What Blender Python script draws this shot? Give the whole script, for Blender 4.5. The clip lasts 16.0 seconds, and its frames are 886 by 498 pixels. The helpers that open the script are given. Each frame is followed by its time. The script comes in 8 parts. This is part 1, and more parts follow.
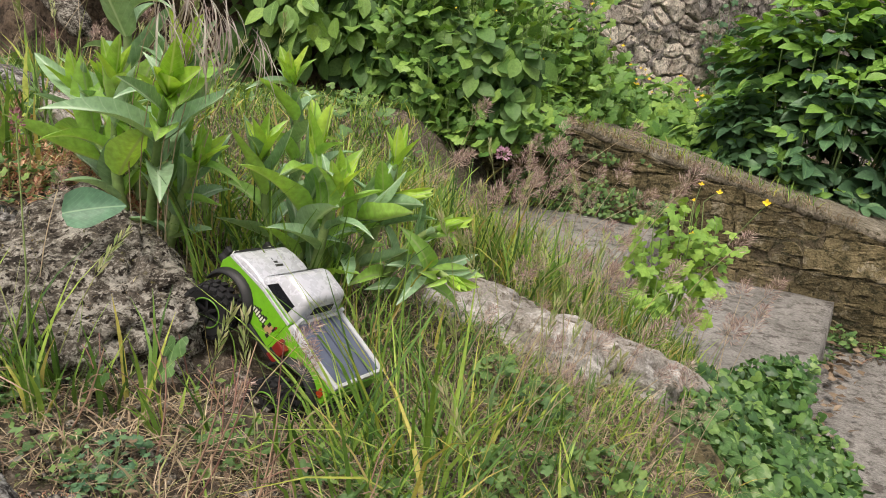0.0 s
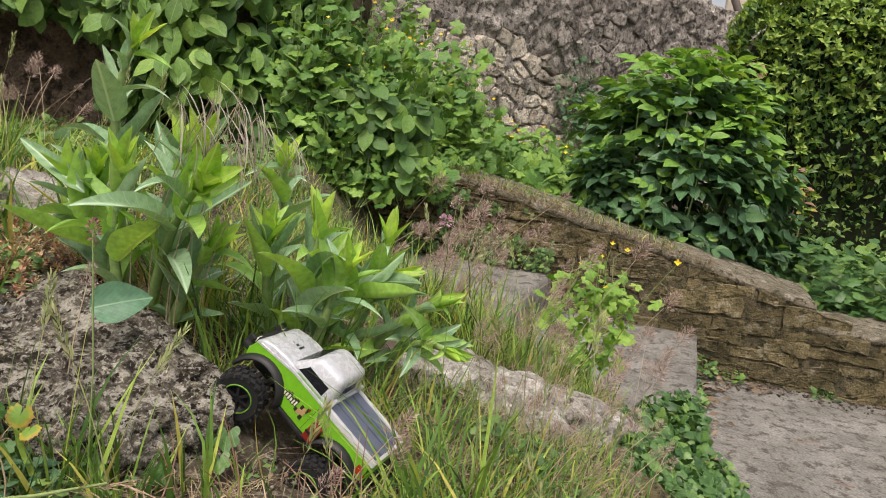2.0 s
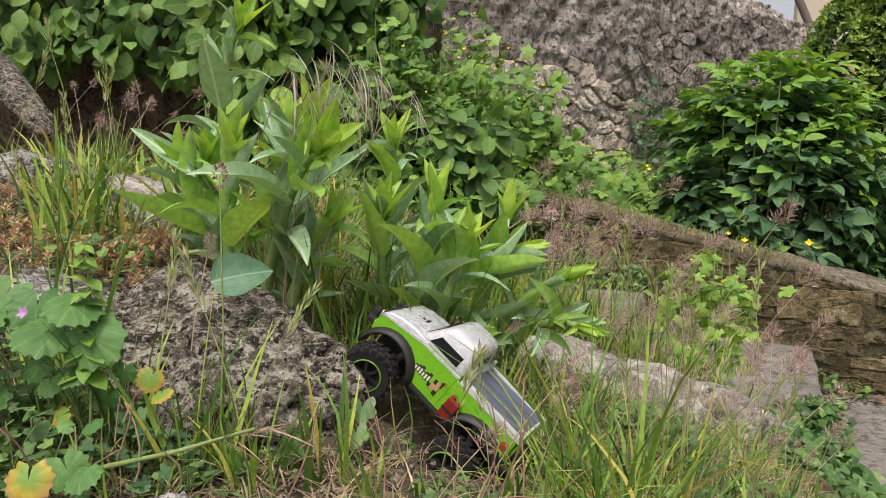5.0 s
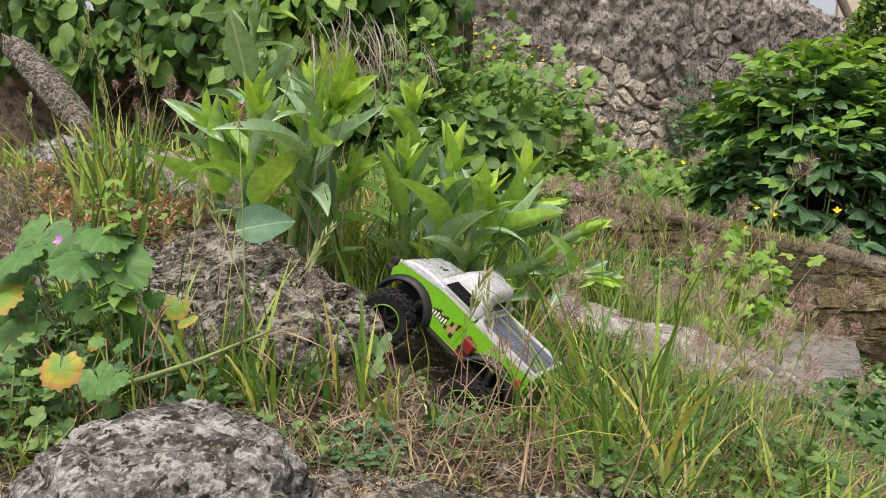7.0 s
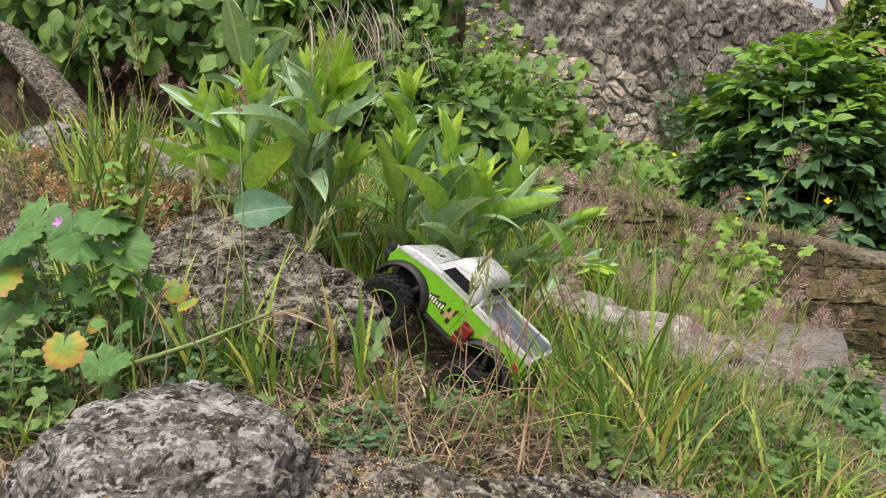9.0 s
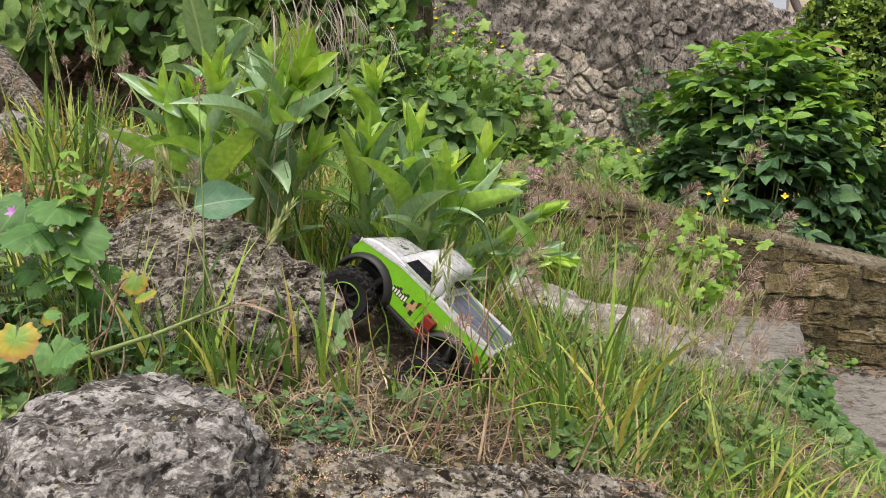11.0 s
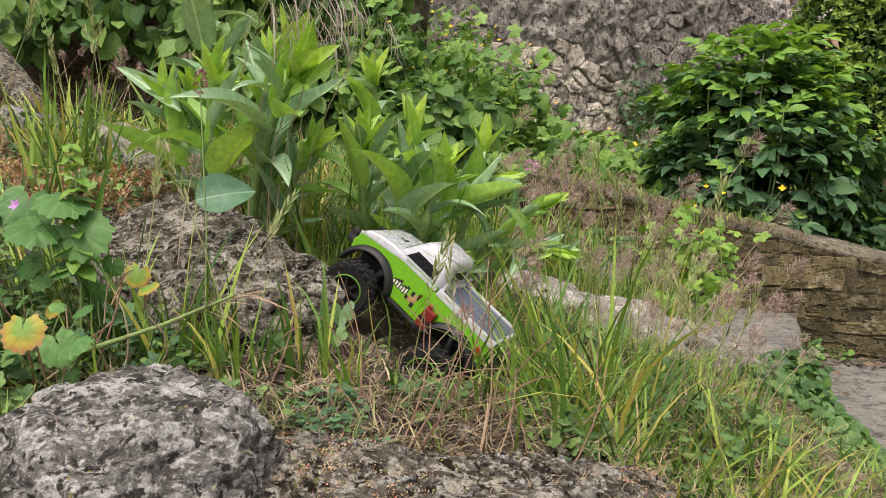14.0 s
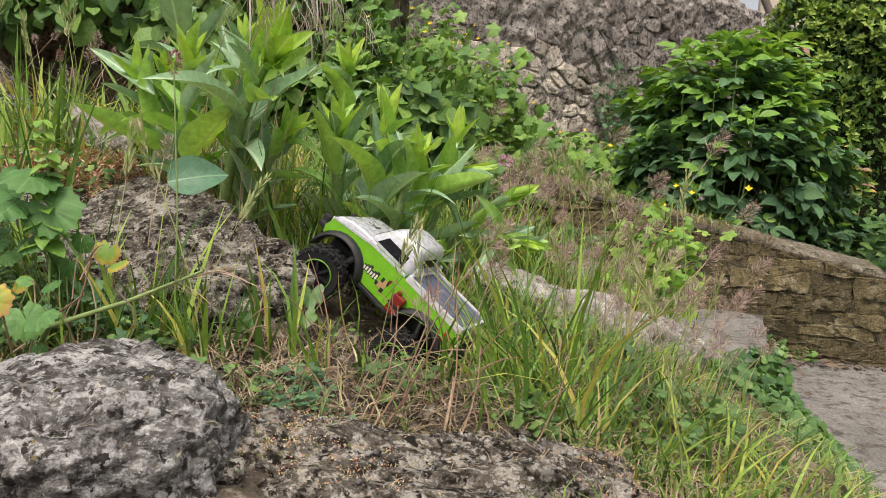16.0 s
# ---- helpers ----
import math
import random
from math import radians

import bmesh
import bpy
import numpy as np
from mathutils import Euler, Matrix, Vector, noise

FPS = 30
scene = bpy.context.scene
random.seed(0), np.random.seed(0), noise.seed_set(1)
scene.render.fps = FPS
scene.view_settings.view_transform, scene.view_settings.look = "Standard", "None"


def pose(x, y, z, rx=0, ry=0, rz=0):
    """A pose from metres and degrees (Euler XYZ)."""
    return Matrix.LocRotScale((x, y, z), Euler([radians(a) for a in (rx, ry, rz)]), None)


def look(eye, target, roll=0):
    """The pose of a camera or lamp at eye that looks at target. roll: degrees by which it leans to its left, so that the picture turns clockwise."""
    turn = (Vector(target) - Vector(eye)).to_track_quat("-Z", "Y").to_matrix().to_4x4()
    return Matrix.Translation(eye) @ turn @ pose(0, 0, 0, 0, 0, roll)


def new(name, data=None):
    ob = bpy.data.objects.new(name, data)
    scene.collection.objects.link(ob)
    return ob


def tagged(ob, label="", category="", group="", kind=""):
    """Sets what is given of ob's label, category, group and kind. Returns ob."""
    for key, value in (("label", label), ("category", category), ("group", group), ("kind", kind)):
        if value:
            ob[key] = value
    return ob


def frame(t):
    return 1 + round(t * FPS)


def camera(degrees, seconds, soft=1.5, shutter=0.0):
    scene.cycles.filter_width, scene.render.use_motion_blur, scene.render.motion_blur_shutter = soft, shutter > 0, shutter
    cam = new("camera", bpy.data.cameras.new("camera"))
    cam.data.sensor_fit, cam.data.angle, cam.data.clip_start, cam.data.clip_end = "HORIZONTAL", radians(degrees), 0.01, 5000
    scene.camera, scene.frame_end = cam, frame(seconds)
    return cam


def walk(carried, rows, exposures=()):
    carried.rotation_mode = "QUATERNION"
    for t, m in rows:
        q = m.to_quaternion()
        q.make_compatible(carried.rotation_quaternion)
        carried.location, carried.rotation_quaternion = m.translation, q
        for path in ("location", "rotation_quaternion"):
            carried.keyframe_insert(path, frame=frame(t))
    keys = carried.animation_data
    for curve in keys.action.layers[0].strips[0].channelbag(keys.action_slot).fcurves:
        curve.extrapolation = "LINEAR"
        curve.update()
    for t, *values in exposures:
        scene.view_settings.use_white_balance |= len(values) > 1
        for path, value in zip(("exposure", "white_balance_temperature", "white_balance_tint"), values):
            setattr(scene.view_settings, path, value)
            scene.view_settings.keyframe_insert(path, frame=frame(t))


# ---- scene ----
cam = camera(62.4, 16.0, 0.95)
PATH = [
    (0, (0.416, 0.59, 0.984), (-0.549, 2.274, 0.504), 5.3),
    (0.5, (0.298, 0.451, 1.043), (-0.427, 2.262, 0.598), 6.1),
    (1, (0.257, 0.43, 1.036), (-0.415, 2.27, 0.633), 6.0),
    (1.5, (0.262, 0.424, 1.036), (-0.373, 2.284, 0.665), 6.1),
    (2, (0.247, 0.421, 1.043), (-0.366, 2.293, 0.698), 6.3),
    (2.5, (0.231, 0.421, 1.049), (-0.374, 2.3, 0.727), 6.6),
    (3, (0.222, 0.423, 1.054), (-0.382, 2.304, 0.745), 6.9),
    (3.5, (0.215, 0.415, 1.057), (-0.398, 2.295, 0.755), 7.3),
    (4, (0.214, 0.416, 1.057), (-0.432, 2.285, 0.76), 6.6),
    (4.5, (0.19, 0.452, 1.062), (-0.534, 2.297, 0.794), 4.5),
    (5, (0.162, 0.452, 0.914), (-0.644, 2.268, 0.686), 2.1),
    (5.2, (0.178, 0.447, 0.857), (-0.654, 2.254, 0.652), 1.4),
    (7.5, (0.208, 0.428, 0.833), (-0.703, 2.197, 0.633), 0.8),
    (8, (0.204, 0.423, 0.828), (-0.701, 2.194, 0.618), 0.9),
    (8.5, (0.202, 0.424, 0.828), (-0.696, 2.198, 0.615), 1.0),
    (9, (0.202, 0.423, 0.83), (-0.679, 2.206, 0.613), 1.1),
    (9.5, (0.214, 0.427, 0.828), (-0.63, 2.227, 0.606), 1.4),
    (12, (0.205, 0.421, 0.827), (-0.592, 2.242, 0.599), 1.5),
    (12.5, (0.212, 0.429, 0.828), (-0.591, 2.248, 0.605), 1.5),
    (13, (0.212, 0.417, 0.827), (-0.589, 2.235, 0.596), 1.4),
    (13.5, (0.211, 0.418, 0.824), (-0.585, 2.236, 0.583), 1.3),
    (14, (0.206, 0.417, 0.825), (-0.585, 2.238, 0.581), 1.3),
    (14.5, (0.213, 0.419, 0.82), (-0.571, 2.243, 0.577), 1.8),
    (15, (0.22, 0.421, 0.815), (-0.539, 2.256, 0.574), 2.3),
    (15.5, (0.219, 0.416, 0.812), (-0.513, 2.262, 0.569), 2.5),
    (16, (0.219, 0.406, 0.812), (-0.511, 2.252, 0.568), 2.7),
]
walk(cam, [(t, look(eye, target, roll)) for t, eye, target, roll in PATH], [(0, 0.12), (1.5, 0.07), (5.0, 0.05), (7.5, 0.12), (16, 0.12)])

# ---- sky and daylight: bright overcast ----
world = bpy.data.worlds.new("overcast_sky")
scene.world = world
world.use_nodes = True
wn = world.node_tree.nodes
sky = wn.new("ShaderNodeTexSky")
sky.sky_type = "NISHITA"
sky.sun_disc = False
sky.sun_elevation = radians(62)
sky.sun_rotation = radians(168)
sky.air_density = 0.6
sky.dust_density = 10.0
sky.ozone_density = 0.0
world.node_tree.links.new(sky.outputs[0], wn["Background"].inputs[0])
wn["Background"].inputs[1].default_value = 0.12
cloud = wn.new("ShaderNodeBackground")
cloud.inputs[0].default_value = (1.0, 0.985, 0.97, 1)
cloud.inputs[1].default_value = 0.40
veil = wn.new("ShaderNodeAddShader")
world.node_tree.links.new(wn["Background"].outputs[0], veil.inputs[0])
world.node_tree.links.new(cloud.outputs[0], veil.inputs[1])
world.node_tree.links.new(veil.outputs[0], wn["World Output"].inputs[0])

sun_data = bpy.data.lights.new("sun", "SUN")
sun_data.energy = 1.55
sun_data.angle = radians(18)
sun_data.color = (1.0, 0.95, 0.88)
sun = new("sun", sun_data)
SUN_AZ, SUN_EL = radians(168), radians(62)
sun.matrix_world = look((0, 0, 30), (-30 * math.sin(SUN_AZ) / math.tan(SUN_EL), -30 * math.cos(SUN_AZ) / math.tan(SUN_EL), 0))

RNG = np.random.default_rng(7)


# ---- small geometry helpers ----
def make_mesh(name, verts, faces, material=None, smooth=False):
    """A mesh from arrays; faces is one array (all of one size) or a list of tuples."""
    me = bpy.data.meshes.new(name)
    verts = np.asarray(verts, float)
    if isinstance(faces, np.ndarray):
        count, size = faces.shape
        me.vertices.add(len(verts))
        me.vertices.foreach_set("co", verts.ravel())
        me.loops.add(count * size)
        me.loops.foreach_set("vertex_index", faces.ravel().astype(np.int32))
        me.polygons.add(count)
        me.polygons.foreach_set("loop_start", np.arange(0, count * size, size, dtype=np.int32))
        me.update(calc_edges=True)
    else:
        me.from_pydata([tuple(v) for v in verts], [], [tuple(int(i) for i in f) for f in faces])
        me.update()
    if smooth:
        me.polygons.foreach_set("use_smooth", np.ones(len(me.polygons), dtype=bool))
    if material:
        me.materials.append(material)
    return me


def thing(name, label, category, place=None, group="", kind=""):
    ob = new(name)
    ob.empty_display_size = 0.05
    if place is not None:
        ob.matrix_basis = place if isinstance(place, Matrix) else Matrix.Translation(place)
    return tagged(ob, label, category, group, kind)


def under(ob, parent, m=None):
    ob.parent = parent
    if m is not None:
        ob.matrix_basis = m
    return ob


def mpart(name, me, parent, m=None, label="", kind=""):
    ob = under(new(name, me), parent, m)
    return tagged(ob, label, kind=kind)


def part(name, bm, material, parent, label="", smooth=False, m=None):
    me = bpy.data.meshes.new(name)
    bm.to_mesh(me)
    bm.free()
    me.materials.append(material)
    if smooth:
        me.polygons.foreach_set("use_smooth", np.ones(len(me.polygons), dtype=bool))
    return mpart(name, me, parent, m, label)


def box_bm(x0, x1, y0, y1, z0, z1, bevel=0.0, segments=2):
    bm = bmesh.new()
    bmesh.ops.create_cube(bm, size=1.0, matrix=Matrix.Translation(((x0 + x1) / 2, (y0 + y1) / 2, (z0 + z1) / 2)) @ Matrix.Diagonal((x1 - x0, y1 - y0, z1 - z0, 1)))
    if bevel:
        bmesh.ops.bevel(bm, geom=bm.edges[:], offset=bevel, segments=segments, affect="EDGES", profile=0.6)
    return bm


def prism_bm(outline, y0, y1, bevel=0.0):
    """A closed outline in x and z, drawn out along y."""
    bm = bmesh.new()
    a = [bm.verts.new((x, y0, z)) for x, z in outline]
    b = [bm.verts.new((x, y1, z)) for x, z in outline]
    bm.faces.new(a)
    bm.faces.new(b[::-1])
    for i in range(len(a)):
        j = (i + 1) % len(a)
        bm.faces.new((a[j], a[i], b[i], b[j]))
    bmesh.ops.recalc_face_normals(bm, faces=bm.faces[:])
    if bevel:
        bmesh.ops.bevel(bm, geom=bm.edges[:], offset=bevel, segments=2, affect="EDGES", profile=0.6)
    return bm


def tube(points, r0, r1, sides=5):
    """Vertices and quads of a tapering tube along points."""
    pts = np.asarray(points, float)
    n = len(pts)
    tang = np.gradient(pts, axis=0)
    tang /= np.linalg.norm(tang, axis=1)[:, None] + 1e-9
    ref = np.array([0.37, 0.61, 0.25])
    a = np.cross(tang, ref)
    a /= np.linalg.norm(a, axis=1)[:, None] + 1e-9
    b = np.cross(tang, a)
    ang = np.arange(sides) * 2 * np.pi / sides
    rad = np.linspace(r0, r1, n)[:, None, None]
    ring = pts[:, None] + rad * (np.cos(ang)[None, :, None] * a[:, None] + np.sin(ang)[None, :, None] * b[:, None])
    quads = []
    for i in range(n - 1):
        for k in range(sides):
            k2 = (k + 1) % sides
            quads.append((i * sides + k, i * sides + k2, (i + 1) * sides + k2, (i + 1) * sides + k))
    return ring.reshape(-1, 3), np.array(quads)


def joined(pieces):
    """Several (vertices, faces) of one face size as one."""
    vs, fs, at = [], [], 0
    for v, f in pieces:
        vs.append(v)
        fs.append(np.asarray(f) + at)
        at += len(v)
    return np.concatenate(vs), np.concatenate(fs)


def unit(v):
    v = np.asarray(v, float)
    return v / (np.linalg.norm(v, axis=-1, keepdims=True) + 1e-9)


def aim(pos, along, normal, scale):
    """Stack of 4 x 4 matrices: +x along the leaf, +z its upper face."""
    x = unit(along)
    z = np.asarray(normal, float)
    z = unit(z - (z * x).sum(-1, keepdims=True) * x)
    y = np.cross(z, x)
    m = np.zeros((len(pos), 4, 4))
    s = np.asarray(scale, float)
    s = s[:, None] * np.ones(3) if s.ndim == 1 else s
    m[:, :3, 0], m[:, :3, 1], m[:, :3, 2], m[:, :3, 3], m[:, 3, 3] = x * s[:, :1], y * s[:, 1:2], z * s[:, 2:3], pos, 1
    return m


def baked(templates, mats, pick=None):
    """Leaves of several templates (same face size) at the given matrices, as one mesh's arrays."""
    pick = RNG.integers(0, len(templates), len(mats)) if pick is None else pick
    out = []
    for k, (v, f) in enumerate(templates):
        m = mats[pick == k]
        if not len(m):
            continue
        vv = np.einsum("nij,kj->nki", m[:, :3, :3], v) + m[:, None, :3, 3]
        ff = f[None] + (np.arange(len(m)) * len(v))[:, None, None]
        out.append((vv.reshape(-1, 3), ff.reshape(-1, f.shape[1])))
    return joined(out)


def leaf(rows=4, width=0.36, belly=0.8, fold=0.18, droop=0.12, wave=0.0, seed=0, tip=1.0):
    """A leaf of length 1 along +x: rows of three vertices with a folded midrib, a curved blade and a wavy edge."""
    r = np.random.default_rng(seed)
    v = []
    for i in range(rows + 1):
        t = i / rows
        w = width * 0.5 * max(math.sin(math.pi * min(1.0, t ** belly)), 0.03) ** tip
        z = -droop * t * t + 0.05 * t
        e = wave * r.uniform(-1, 1)
        v += [(t, w, z + fold * w + e), (t, 0, z), (t, -w, z + fold * w - e)]
    f = []
    for i in range(rows):
        a = 3 * i
        f += [(a, a + 1, a + 4, a + 3), (a + 1, a + 2, a + 5, a + 4)]
    return np.array(v), np.array(f)


def lobed(lobes=5, depth=0.35, points=3, cup=0.12, seed=0, span=1.0):
    """A lobed leaf about 1 across, its stalk at the origin, blade towards +x; quads fanned from a raised middle."""
    r = np.random.default_rng(seed)
    n = lobes * points * 2
    v = [(0.42, 0, 0.0)]
    for i in range(n + 1):
        a = -math.pi * span + 2 * math.pi * span * i / n
        ph = (i / (points * 2)) % 1.0
        rad = 0.5 * (1 - depth * abs(2 * ph - 1) ** 1.4) * r.uniform(0.92, 1.06)
        notch = 1 - 0.75 * max(0, abs(a) / math.pi - 0.82) / 0.18
        rad *= max(notch, 0.2)
        v.append((0.42 + rad * math.cos(a), rad * math.sin(a), -cup * (rad * 2) ** 2 * 0.5 + 0.04 * math.cos(lobes * a)))
    f = [(0, i + 1, i + 2, i + 3) for i in range(0, n - 1, 2)]
    return np.array(v), np.array(f)


def scalloped(seed, n=56):
    """A round leaf about 1 across with shallow toothed lobes, a deep notch at the stalk and folds along its veins."""
    r = np.random.default_rng(seed)
    v = [(0.42, 0, 0.0)]
    for ring in (0.5, 1.0):
        for i in range(n + 1):
            a = -math.pi * 0.96 + 2 * math.pi * 0.96 * i / n
            lobe = abs(math.sin(3.5 * a + 1.57)) ** 0.6
            rad = 0.5 * ring * (0.88 + 0.12 * lobe if ring == 1.0 else 0.97) * (1 + (0.05 * (-1) ** (i // 2) if ring == 1.0 else 0))
            rad *= 1 - 0.5 * max(0, abs(a) / math.pi - 0.85) / 0.15
            v.append((0.42 + rad * math.cos(a), rad * math.sin(a), -0.22 * rad * rad * 2 + 0.016 * ring * (2 * lobe - 1) + 0.02 * ring * r.normal(0, 0.5)))
    f = [(0, i + 1, i + 2, i + 3) for i in range(0, n - 1, 2)]
    m = n + 1
    f += [(1 + i, 1 + m + i, 2 + m + i, 2 + i) for i in range(n)]
    return np.array(v), np.array(f)


def blades(base, height, lean, bend, width, segs=4, wiggle=0.1):
    """Grass blades as bent tapering ribbons: bases (n, 3), heights, lean directions (radians), bend 0..1, widths."""
    n = len(base)
    if n == 0:
        return np.zeros((0, 3)), np.zeros((0, 4), int)
    t = np.linspace(0, 1, segs + 1)[None, :, None]
    way = np.stack([np.cos(lean), np.sin(lean), 0 * lean], -1)[:, None]
    h, b = height[:, None, None], bend[:, None, None]
    up = np.array([0, 0, 1.0])
    p = base[:, None] + up * h * (t - 0.45 * b * t ** 2.2) + way * h * (0.15 * t + 0.8 * b * t ** 2)
    side_a = lean + np.pi / 2 + RNG.normal(0, 0.7, n)
    side = np.stack([np.cos(side_a), np.sin(side_a), 0 * lean], -1)[:, None]
    p = p + side * h * wiggle * np.sin(t * 3.0) * RNG.normal(0, 0.5, n)[:, None, None]
    w = (width[:, None, None] * 0.5) * (1 - t ** 1.6 * 0.95) * (0.6 + 0.4 * np.minimum(1, t * 5))
    v = np.stack([p - side * w, p + side * w], 2).reshape(n, -1, 3)
    q = np.array([(2 * i, 2 * i + 1, 2 * i + 3, 2 * i + 2) for i in range(segs)])
    f = q[None] + (np.arange(n) * 2 * (segs + 1))[:, None, None]
    return v.reshape(-1, 3), f.reshape(-1, 4)


# ---- materials ----
def nodes_of(name):
    m = bpy.data.materials.new(name)
    m.use_nodes = True
    return m, m.node_tree.nodes, m.node_tree.links, m.node_tree.nodes["Principled BSDF"]


def noise_node(nt, links, scale, detail=6.0, rough=0.6, vector=None):
    n = nt.new("ShaderNodeTexNoise")
    n.inputs["Scale"].default_value = scale
    n.inputs["Detail"].default_value = detail
    n.inputs["Roughness"].default_value = rough
    if vector is not None:
        links.new(vector, n.inputs["Vector"])
    return n


def ramp_node(nt, links, source, stops):
    r = nt.new("ShaderNodeValToRGB")
    while len(r.color_ramp.elements) < len(stops):
        r.color_ramp.elements.new(0.5)
    for e, (at, c) in zip(r.color_ramp.elements, stops):
        e.position = at
        e.color = (*c, 1) if not isinstance(c, (int, float)) else (c, c, c, 1)
    links.new(source, r.inputs[0])
    return r


def mixed(nt, links, factor, a, b, blend="MIX"):
    m = nt.new("ShaderNodeMix")
    m.data_type = "RGBA"
    m.blend_type = blend
    if isinstance(factor, (int, float)):
        m.inputs[0].default_value = factor
    else:
        links.new(factor, m.inputs[0])
    for s, i in ((a, 6), (b, 7)):
        if isinstance(s, tuple):
            m.inputs[i].default_value = (*s, 1)
        else:
            links.new(s, m.inputs[i])
    return m.outputs[2]


def surface(name, base, second, spots, scale=6.0, spot_scale=25.0, spot_at=0.58, fine=120.0, rough=0.9, bump=0.5, depth=0.01, jitter=0.0, top=None):
    """Stone, soil or plaster: two colours blended at a large scale, spots with a shape of their own, fine grain, relief."""
    m, nt, links, bsdf = nodes_of(name)
    pos = nt.new("ShaderNodeNewGeometry").outputs["Position"]
    large = noise_node(nt, links, scale, 5, 0.6, pos)
    c = ramp_node(nt, links, large.outputs["Fac"], [(0.35, base), (0.65, second)]).outputs[0]
    sp = noise_node(nt, links, spot_scale, 7, 0.72, pos)
    sf = ramp_node(nt, links, sp.outputs["Fac"], [(spot_at - 0.06, 0.0), (spot_at + 0.04, 1.0)]).outputs[0]
    c = mixed(nt, links, sf, c, spots)
    if top is not None:
        tn = noise_node(nt, links, spot_scale * 0.45, 6, 0.7, pos)
        tf = ramp_node(nt, links, tn.outputs["Fac"], [(top[1] - 0.05, 0.0), (top[1] + 0.05, 1.0)]).outputs[0]
        c = mixed(nt, links, tf, c, top[0])
    gr = noise_node(nt, links, fine, 4, 0.7, pos)
    gf = ramp_node(nt, links, gr.outputs["Fac"], [(0.3, 0.55), (0.7, 1.35)]).outputs[0]
    c = mixed(nt, links, 1.0, c, gf, "MULTIPLY")
    if jitter:
        ob = nt.new("ShaderNodeObjectInfo")
        jf = ramp_node(nt, links, ob.outputs["Random"], [(0.0, 1 - jitter), (1.0, 1 + jitter)]).outputs[0]
        c = mixed(nt, links, 1.0, c, jf, "MULTIPLY")
    links.new(c, bsdf.inputs["Base Color"])
    bsdf.inputs["Roughness"].default_value = rough
    bsdf.inputs["Specular IOR Level"].default_value = 0.25
    add = nt.new("ShaderNodeMath")
    add.operation = "ADD"
    links.new(sp.outputs["Fac"], add.inputs[0])
    links.new(gr.outputs["Fac"], add.inputs[1])
    bp = nt.new("ShaderNodeBump")
    bp.inputs["Strength"].default_value = bump
    bp.inputs["Distance"].default_value = depth
    links.new(add.outputs[0], bp.inputs["Height"])
    links.new(bp.outputs[0], bsdf.inputs["Normal"])
    return m


